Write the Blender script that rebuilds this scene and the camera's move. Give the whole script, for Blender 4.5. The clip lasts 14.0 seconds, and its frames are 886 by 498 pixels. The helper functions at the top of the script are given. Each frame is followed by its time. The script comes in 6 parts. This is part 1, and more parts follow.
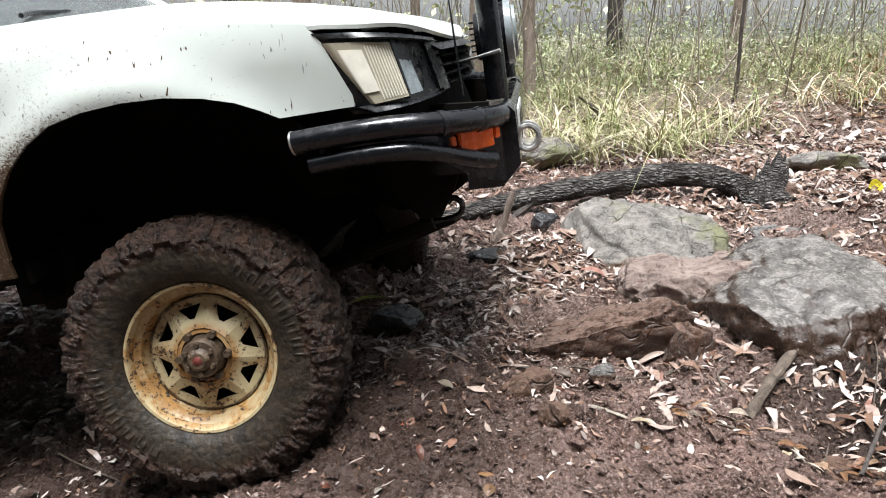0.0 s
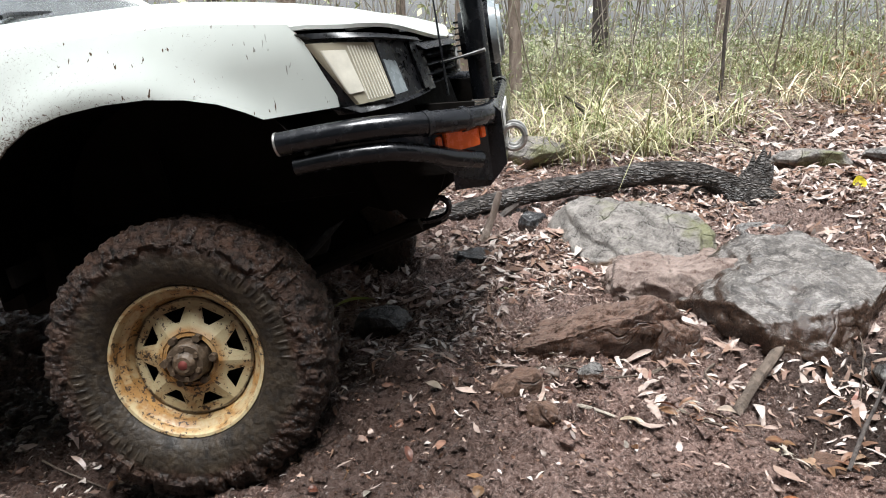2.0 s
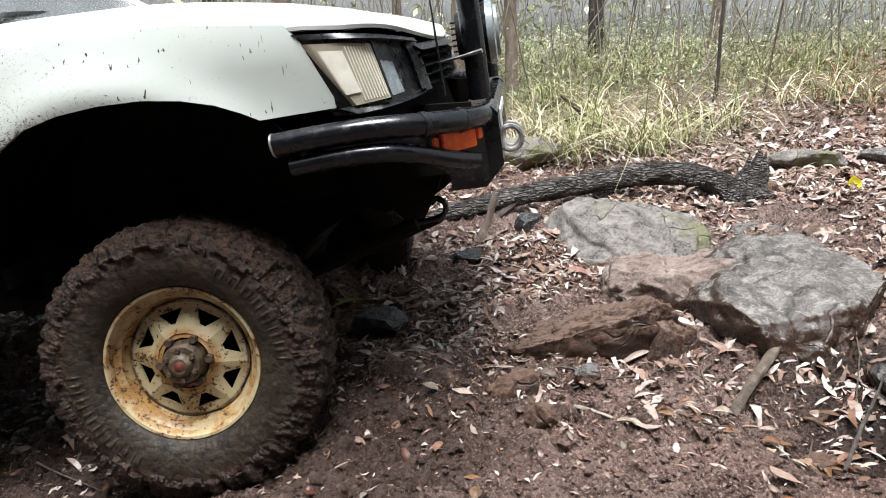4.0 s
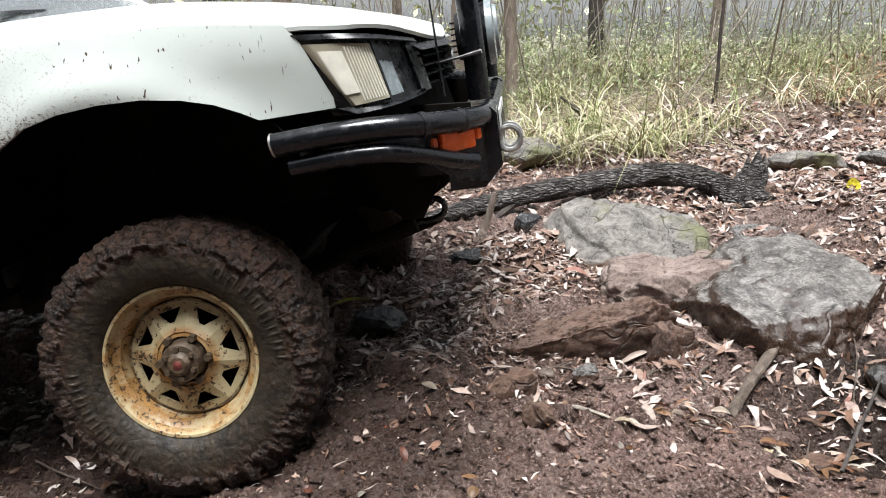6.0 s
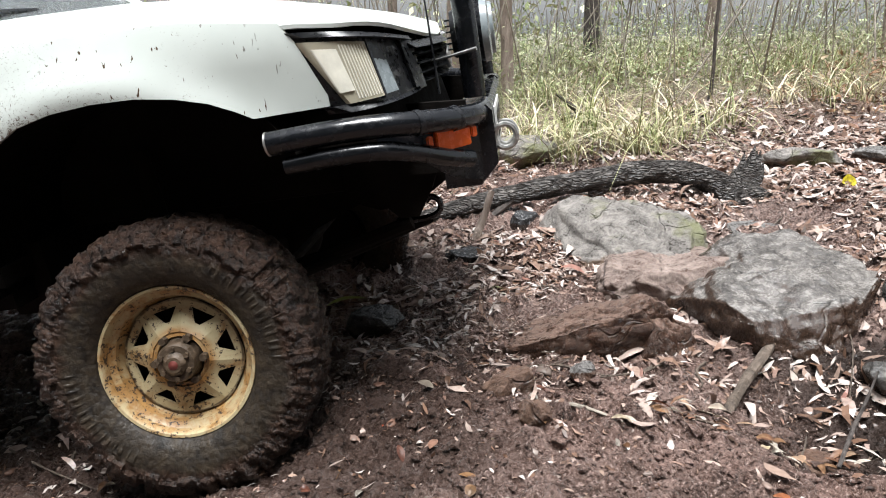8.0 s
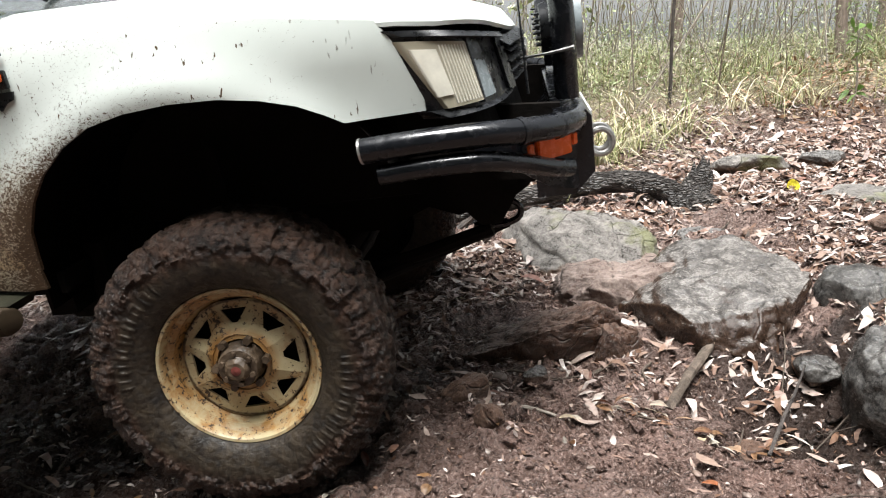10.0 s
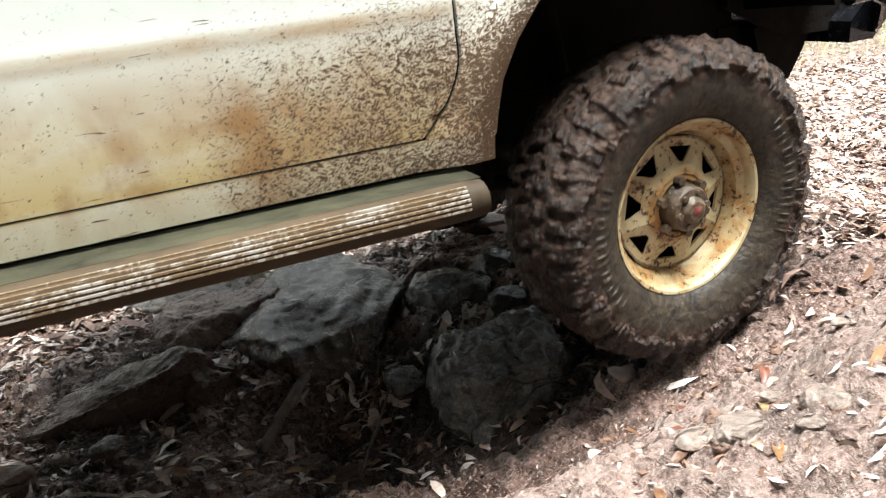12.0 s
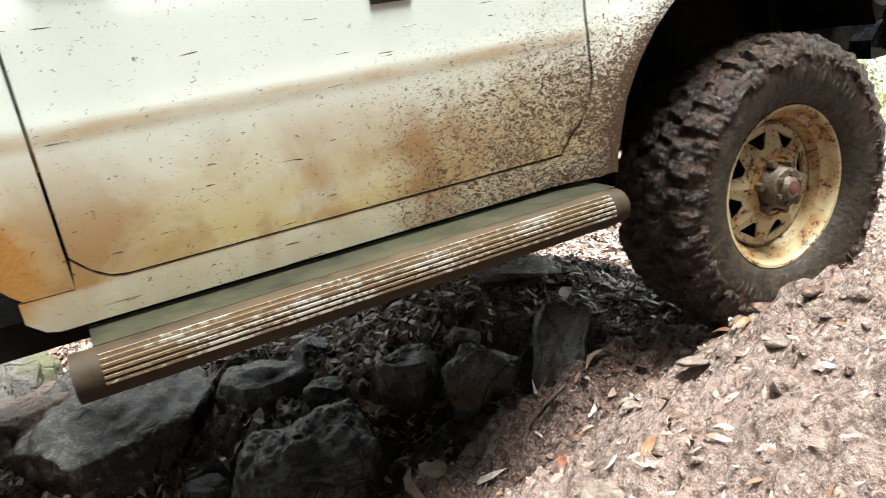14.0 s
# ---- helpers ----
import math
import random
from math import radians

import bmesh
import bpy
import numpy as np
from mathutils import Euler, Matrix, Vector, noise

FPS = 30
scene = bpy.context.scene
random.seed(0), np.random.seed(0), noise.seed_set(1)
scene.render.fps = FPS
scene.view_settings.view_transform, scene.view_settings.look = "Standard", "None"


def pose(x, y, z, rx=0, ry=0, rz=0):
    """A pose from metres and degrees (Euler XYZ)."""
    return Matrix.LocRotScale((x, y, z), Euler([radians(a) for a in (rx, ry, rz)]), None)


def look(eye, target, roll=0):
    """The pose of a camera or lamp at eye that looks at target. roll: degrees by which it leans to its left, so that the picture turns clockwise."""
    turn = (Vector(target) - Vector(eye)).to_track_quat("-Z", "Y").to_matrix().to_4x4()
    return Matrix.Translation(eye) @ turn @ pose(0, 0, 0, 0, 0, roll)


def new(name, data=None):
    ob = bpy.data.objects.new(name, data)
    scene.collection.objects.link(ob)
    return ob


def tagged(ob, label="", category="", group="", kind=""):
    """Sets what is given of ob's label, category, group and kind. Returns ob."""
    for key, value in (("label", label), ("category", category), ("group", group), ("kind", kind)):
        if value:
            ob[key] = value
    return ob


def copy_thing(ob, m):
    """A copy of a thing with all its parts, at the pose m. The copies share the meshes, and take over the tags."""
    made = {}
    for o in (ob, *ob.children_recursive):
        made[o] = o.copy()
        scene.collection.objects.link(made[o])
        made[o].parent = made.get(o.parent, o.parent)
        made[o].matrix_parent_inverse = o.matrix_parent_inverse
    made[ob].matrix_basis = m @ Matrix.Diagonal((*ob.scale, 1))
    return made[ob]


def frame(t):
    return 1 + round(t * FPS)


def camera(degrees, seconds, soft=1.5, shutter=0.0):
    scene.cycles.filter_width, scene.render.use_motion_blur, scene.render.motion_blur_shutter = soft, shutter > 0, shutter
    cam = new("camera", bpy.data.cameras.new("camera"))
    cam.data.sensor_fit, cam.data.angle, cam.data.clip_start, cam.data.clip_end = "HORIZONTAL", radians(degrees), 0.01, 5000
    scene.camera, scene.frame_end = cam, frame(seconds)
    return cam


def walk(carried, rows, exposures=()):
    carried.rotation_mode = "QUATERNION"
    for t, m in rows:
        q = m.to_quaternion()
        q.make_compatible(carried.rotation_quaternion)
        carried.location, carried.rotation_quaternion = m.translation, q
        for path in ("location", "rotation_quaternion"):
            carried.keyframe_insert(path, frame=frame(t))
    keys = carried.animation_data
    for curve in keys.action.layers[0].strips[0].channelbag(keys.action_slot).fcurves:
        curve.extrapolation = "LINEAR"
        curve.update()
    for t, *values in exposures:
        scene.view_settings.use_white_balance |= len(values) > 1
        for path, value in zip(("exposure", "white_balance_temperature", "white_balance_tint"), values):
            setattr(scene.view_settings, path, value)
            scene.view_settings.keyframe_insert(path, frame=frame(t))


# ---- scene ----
cam = camera(64.0, 14.0, 1.0, 0.15)
PATH = [
    (0, (0.161, 0.284, 1.151), (0.091, 2.195, 0.565), 0.9),
    (0.5, (0.162, 0.292, 1.145), (0.094, 2.203, 0.559), 0.2),
    (1, (0.16, 0.289, 1.151), (0.098, 2.201, 0.569), 0.2),
    (1.5, (0.163, 0.286, 1.151), (0.115, 2.199, 0.571), 0.5),
    (2, (0.165, 0.294, 1.149), (0.128, 2.206, 0.564), 0.6),
    (2.5, (0.166, 0.291, 1.15), (0.128, 2.203, 0.564), 0.7),
    (3, (0.163, 0.293, 1.151), (0.133, 2.205, 0.566), 0.7),
    (5.5, (0.162, 0.3, 1.149), (0.139, 2.213, 0.565), 0.7),
    (6, (0.164, 0.292, 1.15), (0.14, 2.205, 0.567), 0.9),
    (6.5, (0.165, 0.297, 1.149), (0.14, 2.21, 0.564), 0.8),
    (7, (0.164, 0.291, 1.154), (0.139, 2.202, 0.565), 0.8),
    (7.5, (0.167, 0.292, 1.15), (0.146, 2.203, 0.562), 0.7),
    (8, (0.166, 0.296, 1.149), (0.151, 2.208, 0.561), 0.7),
    (8.2, (0.165, 0.297, 1.149), (0.153, 2.209, 0.561), 0.8),
    (10.3, (0.295, 0.145, 1.235), (0.335, 2.064, 0.671), -0.9),
    (10.5, (0.359, 0.169, 1.244), (0.467, 2.084, 0.677), -0.1),
    (10.7, (0.427, 0.208, 1.253), (0.777, 2.094, 0.686), -1.3),
    (10.9, (0.479, 0.229, 1.257), (0.971, 2.081, 0.685), -0.2),
    (11, (0.502, 0.24, 1.258), (1.049, 2.074, 0.679), -0.1),
    (11.2, (0.554, 0.241, 1.26), (1.143, 2.058, 0.664), 0.7),
    (11.3, (0.575, 0.243, 1.26), (1.181, 2.056, 0.671), -0.2),
    (11.5, (0.591, 0.254, 1.253), (1.278, 2.042, 0.678), 0.6),
    (12, (0.689, 0.248, 1.267), (1.532, 1.971, 0.7), -0.6),
    (12.5, (0.797, 0.25, 1.268), (1.815, 1.891, 0.745), -0.5),
    (13, (0.861, 0.254, 1.26), (1.975, 1.851, 0.805), 0.0),
    (13.5, (0.881, 0.247, 1.284), (2.053, 1.817, 0.882), -0.5),
    (14, (0.88, 0.247, 1.281), (2.078, 1.807, 0.921), 0.3),
]
walk(cam, [(t, look(e, g, r)) for t, e, g, r in PATH], [(0, 1.54, 6180, 9), (2.0, 1.45, 6180, 9), (6.5, 1.45, 6180, 9), (8.2, 1.5, 6180, 9), (10.5, 1.66, 6400, 8), (11.3, 1.98, 6450, 7), (12.0, 2.82, 6320, 5), (12.5, 2.88, 6260, 3), (13.2, 2.55, 6420, 3), (14.0, 2.7, 6450, 3)])

import functools
# ---- light ----
world = bpy.data.worlds.new("overcast_sky")
scene.world = world
world.use_nodes = True
wn = world.node_tree
sky = wn.nodes.new("ShaderNodeTexSky")
sky.sky_type = "NISHITA"
sky.sun_disc = False
sky.sun_elevation = radians(79)
sky.sun_rotation = radians(193)
sky.air_density, sky.dust_density, sky.ozone_density = 1.2, 4.0, 1.0
grey = wn.nodes.new("ShaderNodeHueSaturation")
grey.inputs["Saturation"].default_value = 0.22
wn.links.new(sky.outputs[0], grey.inputs["Color"])
back = wn.nodes["Background"]
back.inputs[1].default_value = 0.056
# the even white of the cloud layer over the sky's own gradient
cloud = wn.nodes.new("ShaderNodeMixRGB")
cloud.blend_type = "ADD"
cloud.inputs[0].default_value = 1.0
cloud.inputs[2].default_value = (1.5, 1.5, 1.5, 1)
wn.links.new(grey.outputs[0], cloud.inputs[1])
wn.links.new(cloud.outputs[0], back.inputs[0])

sun = new("sun", bpy.data.lights.new("sun", "SUN"))
sun.data.energy, sun.data.angle, sun.data.color = 3.1, radians(32), (1.0, 0.98, 0.95)
sun.matrix_world = look((0, 0, 20), (1.0, 4.0, 0.0))


# ---- materials ----
def material(name, rough=0.6, metal=0.0):
    m = bpy.data.materials.new(name)
    m.use_nodes = True
    b = m.node_tree.nodes["Principled BSDF"]
    b.inputs["Roughness"].default_value = rough
    b.inputs["Metallic"].default_value = metal
    return m, m.node_tree, b


def coords(nt, which="Object", scale=(1, 1, 1)):
    c = nt.nodes.new("ShaderNodeTexCoord")
    mp = nt.nodes.new("ShaderNodeMapping")
    mp.inputs["Scale"].default_value = scale
    nt.links.new(c.outputs[which], mp.inputs["Vector"])
    return mp.outputs[0]


def noise_tex(nt, vec, scale, detail=4, rough=0.6, distort=0.0):
    n = nt.nodes.new("ShaderNodeTexNoise")
    n.inputs["Scale"].default_value = scale
    n.inputs["Detail"].default_value = detail
    n.inputs["Roughness"].default_value = rough
    n.inputs["Distortion"].default_value = distort
    nt.links.new(vec, n.inputs["Vector"])
    return n.outputs["Fac"]


def ramp(nt, fac, stops):
    r = nt.nodes.new("ShaderNodeValToRGB")
    e = r.color_ramp.elements
    while len(e) < len(stops):
        e.new(0.5)
    for k, (p, c) in enumerate(stops):
        e[k].position = p
        e[k].color = (c, c, c, 1) if isinstance(c, (int, float)) else (*c, 1)
    nt.links.new(fac, r.inputs[0])
    return r.outputs[0]


def mix(nt, fac, a, b, mode="MIX"):
    n = nt.nodes.new("ShaderNodeMix")
    n.data_type, n.blend_type = "RGBA", mode
    for sock, v in ((0, fac), (6, a), (7, b)):
        if isinstance(v, bpy.types.NodeSocket):
            nt.links.new(v, n.inputs[sock])
        elif sock == 0:
            n.inputs[0].default_value = v
        else:
            n.inputs[sock].default_value = (*v, 1)
    return n.outputs[2]


def maths(nt, op, a, b=0.0, clamp=False):
    n = nt.nodes.new("ShaderNodeMath")
    n.operation, n.use_clamp = op, clamp
    for k, v in ((0, a), (1, b)):
        if isinstance(v, bpy.types.NodeSocket):
            nt.links.new(v, n.inputs[k])
        else:
            n.inputs[k].default_value = v
    return n.outputs[0]


def axis(nt, vec, k):
    s = nt.nodes.new("ShaderNodeSeparateXYZ")
    nt.links.new(vec, s.inputs[0])
    return s.outputs[k]


def span(nt, v, a, b, c=0.0, d=1.0):
    n = nt.nodes.new("ShaderNodeMapRange")
    n.interpolation_type = "SMOOTHSTEP"
    for k, q in zip((1, 2, 3, 4), (a, b, c, d)):
        n.inputs[k].default_value = q
    nt.links.new(v, n.inputs[0])
    return n.outputs[0]


def bump(nt, bsdf, height, strength=0.4, dist=0.01):
    n = nt.nodes.new("ShaderNodeBump")
    n.inputs["Strength"].default_value = strength
    n.inputs["Distance"].default_value = dist
    nt.links.new(height, n.inputs["Height"])
    nt.links.new(n.outputs[0], bsdf.inputs["Normal"])


def put(nt, sock, v):
    if isinstance(v, bpy.types.NodeSocket):
        nt.links.new(v, sock)
    else:
        sock.default_value = v if isinstance(v, (int, float)) else (*v, 1)


def mat_plain(name, color, rough=0.6, metal=0.0, vary=0.25, scale=30, relief=0.2, dist=0.003):
    m, nt, b = material(name, rough, metal)
    v = coords(nt)
    n1, n2 = noise_tex(nt, v, scale), noise_tex(nt, v, scale * 0.12, 3)
    dark = tuple(c * (1 - vary) for c in color)
    light = tuple(min(1, c * (1 + vary)) for c in color)
    put(nt, b.inputs["Base Color"], mix(nt, ramp(nt, maths(nt, "ADD", maths(nt, "MULTIPLY", n1, 0.5), maths(nt, "MULTIPLY", n2, 0.5)), [(0.35, 0.0), (0.65, 1.0)]), dark, light))
    put(nt, b.inputs["Roughness"], span(nt, n1, 0.3, 0.7, max(0.05, rough - 0.12), min(1, rough + 0.12)))
    bump(nt, b, n1, relief, dist)
    return m


def mat_ground():
    m, nt, b = material("wet_mud", 0.6)
    v = coords(nt)
    big, mid, fine = noise_tex(nt, v, 0.9, 4), noise_tex(nt, v, 7, 6, 0.65), noise_tex(nt, v, 45, 6, 0.7)
    red = mix(nt, ramp(nt, mid, [(0.36, 0.0), (0.64, 1.0)]), (0.035, 0.019, 0.014), (0.26, 0.165, 0.135))
    pale = mix(nt, ramp(nt, fine, [(0.35, 0.0), (0.7, 1.0)]), (0.08, 0.05, 0.042), (0.36, 0.262, 0.225))
    col = mix(nt, ramp(nt, big, [(0.38, 0.0), (0.68, 1.0)]), red, pale)
    col = mix(nt, ramp(nt, fine, [(0.32, 0.9), (0.46, 0.0)]), col, (0.02, 0.012, 0.009))
    grit = noise_tex(nt, v, 110, 3, 0.6)
    col = mix(nt, ramp(nt, grit, [(0.36, 0.75), (0.44, 0.0)]), col, (0.025, 0.015, 0.012))
    col = mix(nt, ramp(nt, grit, [(0.57, 0.0), (0.66, 0.75)]), col, (0.5, 0.375, 0.33))
    # wet mud down the middle of the rut, blackened for the truck's shade
    x, y = axis(nt, v, 0), axis(nt, v, 1)
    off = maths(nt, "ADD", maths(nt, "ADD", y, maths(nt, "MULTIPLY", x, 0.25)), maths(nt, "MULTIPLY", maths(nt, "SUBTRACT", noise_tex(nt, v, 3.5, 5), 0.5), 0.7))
    # bank side paler: the brighter light there put into the colour
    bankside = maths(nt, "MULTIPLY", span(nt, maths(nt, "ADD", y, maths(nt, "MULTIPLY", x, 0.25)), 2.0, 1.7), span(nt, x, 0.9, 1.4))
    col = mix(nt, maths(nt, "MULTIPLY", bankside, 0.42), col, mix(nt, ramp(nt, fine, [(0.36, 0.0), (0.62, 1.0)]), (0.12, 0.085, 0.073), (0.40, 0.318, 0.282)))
    seep_shade = maths(nt, "MULTIPLY", span(nt, maths(nt, "ABSOLUTE", maths(nt, "SUBTRACT", off, 2.5)), 0.46, 0.32), maths(nt, "MULTIPLY", span(nt, x, 1.0, 1.45), span(nt, x, 2.6, 2.2)))
    col = mix(nt, maths(nt, "MULTIPLY", seep_shade, 0.9), col, mix(nt, fine, (0.008, 0.006, 0.005), (0.05, 0.034, 0.027)))
    # wheel track: wet mud, with shade from the truck painted in
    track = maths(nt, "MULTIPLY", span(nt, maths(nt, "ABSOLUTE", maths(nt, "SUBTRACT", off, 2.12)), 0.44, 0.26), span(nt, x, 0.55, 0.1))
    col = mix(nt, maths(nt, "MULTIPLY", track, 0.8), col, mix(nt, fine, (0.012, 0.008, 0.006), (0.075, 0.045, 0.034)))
    # grass and litter cover farther up the hill
    far = span(nt, axis(nt, v, 1), 5.0, 9.0)
    wild = mix(nt, ramp(nt, mid, [(0.35, 0.0), (0.65, 1.0)]), (0.10, 0.085, 0.04), (0.2, 0.17, 0.09))
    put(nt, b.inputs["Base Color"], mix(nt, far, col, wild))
    put(nt, b.inputs["Roughness"], span(nt, maths(nt, "ADD", maths(nt, "MULTIPLY", fine, 0.6), maths(nt, "MULTIPLY", mid, 0.4)), 0.38, 0.62, 0.08, 0.46))
    crumb = noise_tex(nt, v, 130, 4, 0.7)
    bump(nt, b, maths(nt, "ADD", maths(nt, "ADD", mid, fine), maths(nt, "MULTIPLY", crumb, 0.5)), 0.9, 0.034)
    return m


def mat_rock(name, low, high, brown, rough=0.45, moss=0.0, clay=0.55, steep=0.0, wet=False):
    m, nt, b = material(name, rough)
    v = coords(nt)
    n0, n1, n2 = noise_tex(nt, v, 3, 5, 0.6), noise_tex(nt, v, 13, 8, 0.75, 0.7), noise_tex(nt, v, 80, 6, 0.75)
    both = maths(nt, "ADD", maths(nt, "MULTIPLY", n1, 0.6), maths(nt, "MULTIPLY", n2, 0.4))
    col = mix(nt, ramp(nt, both, [(0.42, 0.0), (0.58, 1.0)]), low, high)
    # thin cracks and pits
    cr = nt.nodes.new("ShaderNodeTexVoronoi")
    cr.feature = "DISTANCE_TO_EDGE"
    cr.inputs["Scale"].default_value = 5.5
    warp = nt.nodes.new("ShaderNodeMixRGB")
    warp.inputs[0].default_value = 0.22
    ns = nt.nodes.new("ShaderNodeTexNoise")
    ns.inputs["Scale"].default_value = 4.0
    nt.links.new(v, ns.inputs["Vector"])
    nt.links.new(v, warp.inputs[1])
    nt.links.new(ns.outputs["Color"], warp.inputs[2])
    nt.links.new(warp.outputs[0], cr.inputs["Vector"])
    crack = ramp(nt, cr.outputs["Distance"], [(0.0, 1.0), (0.025, 0.0)])
    crack = maths(nt, "MULTIPLY", crack, ramp(nt, n0, [(0.45, 0.0), (0.55, 1.0)]))
    col = mix(nt, maths(nt, "MULTIPLY", crack, 0.75), col, tuple(c * 0.25 for c in low))
    # brown clay in patches, and shade put in low on the stone
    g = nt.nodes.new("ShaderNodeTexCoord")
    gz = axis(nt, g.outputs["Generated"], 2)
    stain_shade = maths(nt, "ADD", span(nt, gz, clay + 0.16, clay - 0.16), maths(nt, "MULTIPLY", maths(nt, "SUBTRACT", n0, 0.5), 2.4))
    col = mix(nt, ramp(nt, stain_shade, [(0.38, 0.0), (0.55, 1.0)]), col, mix(nt, n2, tuple(c * 0.6 for c in brown), tuple(c * 1.4 for c in brown)))
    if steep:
        # brown over the steep sides, patchy by noise
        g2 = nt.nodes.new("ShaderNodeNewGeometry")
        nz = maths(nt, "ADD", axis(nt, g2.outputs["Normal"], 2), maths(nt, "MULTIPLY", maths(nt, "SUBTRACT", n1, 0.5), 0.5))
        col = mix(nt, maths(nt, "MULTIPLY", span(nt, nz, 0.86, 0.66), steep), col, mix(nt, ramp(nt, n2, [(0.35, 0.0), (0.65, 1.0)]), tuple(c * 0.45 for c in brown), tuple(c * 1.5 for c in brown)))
    if moss:
        mm = maths(nt, "MULTIPLY", ramp(nt, n0, [(0.52, 0.0), (0.62, 1.0)]), moss)
        col = mix(nt, mm, col, mix(nt, n2, (0.06, 0.065, 0.015), (0.19, 0.2, 0.06)))
    put(nt, b.inputs["Base Color"], col)
    put(nt, b.inputs["Roughness"], span(nt, both, 0.35, 0.65, rough - (0.1 if wet else 0.18), rough + (0.12 if wet else 0.2)))
    bump(nt, b, maths(nt, "SUBTRACT", maths(nt, "ADD", n1, maths(nt, "MULTIPLY", n2, 0.35)), maths(nt, "MULTIPLY", crack, 0.5)), 0.5 if wet else 0.9, 0.018 if wet else 0.022)
    return m


def mat_island(name, stops, rough=0.55):
    """Colours picked at random for each loose piece of a mesh."""
    m, nt, b = material(name, rough)
    g = nt.nodes.new("ShaderNodeNewGeometry")
    col = ramp(nt, g.outputs["Random Per Island"], stops)
    v = coords(nt)
    n = noise_tex(nt, v, 60, 3)
    col = mix(nt, ramp(nt, n, [(0.3, 0.45), (0.6, 0.0)]), col, tuple(c * 0.45 for c in stops[0][1]))
    put(nt, b.inputs["Base Color"], col)
    return m


def mat_paint():
    """White body paint with splashed clay: heavy low down behind the wheel arch, specks along the arch, stains lower on the door."""
    m, nt, b = material("muddy_white_paint", 0.28)
    v = coords(nt)
    x, z = axis(nt, v, 0), axis(nt, v, 2)
    base = mix(nt, noise_tex(nt, v, 5, 4), (0.50, 0.54, 0.505), (0.61, 0.64, 0.605))
    # thin washed film on the lower half
    low = span(nt, z, 0.62, 0.27)
    film_n = noise_tex(nt, coords(nt, scale=(1.5, 1.5, 4)), 3, 5, 0.65)
    behind = span(nt, x, 0.1, -0.45)
    film = maths(nt, "MULTIPLY", maths(nt, "MULTIPLY", low, behind), span(nt, film_n, 0.12, 0.56))
    film = maths(nt, "MULTIPLY", film, span(nt, z, 0.292, 0.304, 0.5, 1.0))
    film = maths(nt, "MULTIPLY", film, span(nt, x, -0.55, -0.68, 0.35, 1.0))
    col = mix(nt, maths(nt, "MULTIPLY", film, 0.95), base, (0.45, 0.345, 0.135))
    # rusty brown wash streaks
    wash_n = noise_tex(nt, coords(nt, scale=(1, 1, 0.7)), 4.5, 5, 0.6, 0.8)
    wash = maths(nt, "MULTIPLY", maths(nt, "MULTIPLY", span(nt, z, 0.58, 0.34), behind), ramp(nt, wash_n, [(0.42, 0.0), (0.62, 1.0)]))
    wash = maths(nt, "MULTIPLY", wash, span(nt, z, 0.292, 0.304, 0.4, 1.0))
    col = mix(nt, maths(nt, "MULTIPLY", wash, 0.85), col, (0.27, 0.14, 0.045))
    # rusty run below the middle of the door
    run = maths(nt, "MULTIPLY", span(nt, maths(nt, "ABSOLUTE", maths(nt, "ADD", x, maths(nt, "ADD", 0.98, maths(nt, "MULTIPLY", maths(nt, "SUBTRACT", film_n, 0.5), 0.3)))), 0.13, 0.02), span(nt, z, 0.50, 0.40))
    col = mix(nt, maths(nt, "MULTIPLY", run, span(nt, wash_n, 0.3, 0.6, 0.25, 0.85)), col, (0.25, 0.125, 0.035))
    # dirt lying along the pressed crease
    line = maths(nt, "MULTIPLY", span(nt, z, 0.522, 0.545), span(nt, z, 0.572, 0.552))
    line = maths(nt, "MULTIPLY", maths(nt, "MULTIPLY", line, span(nt, x, -0.5, -0.62)), span(nt, film_n, 0.3, 0.62, 0.45, 1.0))
    col = mix(nt, maths(nt, "MULTIPLY", line, 0.7), col, (0.30, 0.19, 0.08))
    # thick splatter patch on the front of the door and the rear of the wing
    d1 = maths(nt, "MULTIPLY", span(nt, x, -1.25, -0.75), span(nt, z, 0.72, 0.42))
    patch = maths(nt, "MULTIPLY", d1, behind)
    streak = noise_tex(nt, coords(nt, scale=(58, 58, 84)), 1.0, 5, 0.78, 2.2)
    fine = noise_tex(nt, coords(nt, scale=(120, 120, 170)), 1.0, 3, 0.7, 0.8)
    thr = maths(nt, "ADD", maths(nt, "MULTIPLY", patch, 0.14), maths(nt, "MULTIPLY", streak, 0.72))
    thr = maths(nt, "ADD", thr, maths(nt, "MULTIPLY", fine, 0.28))
    clod = noise_tex(nt, v, 2.6, 3)
    thr = maths(nt, "ADD", thr, maths(nt, "MULTIPLY", maths(nt, "SUBTRACT", clod, 0.5), 0.25))
    # specks close to the arch edge and sparse ones elsewhere
    r = maths(nt, "SQRT", maths(nt, "ADD", maths(nt, "POWER", maths(nt, "ADD", x, 0.06), 2.0), maths(nt, "POWER", maths(nt, "SUBTRACT", z, 0.2), 2.0)))
    arch = maths(nt, "ADD", maths(nt, "MULTIPLY", span(nt, r, 0.64, 0.46), span(nt, z, 0.74, 0.5, 0.55, 1.0)), maths(nt, "MULTIPLY", span(nt, r, 0.525, 0.47), 0.9))
    thr = maths(nt, "ADD", thr, maths(nt, "MULTIPLY", arch, 0.055))
    mud = ramp(nt, thr, [(0.625, 0.0), (0.665, 1.0)])
    soft = ramp(nt, thr, [(0.53, 0.0), (0.64, 1.0)])
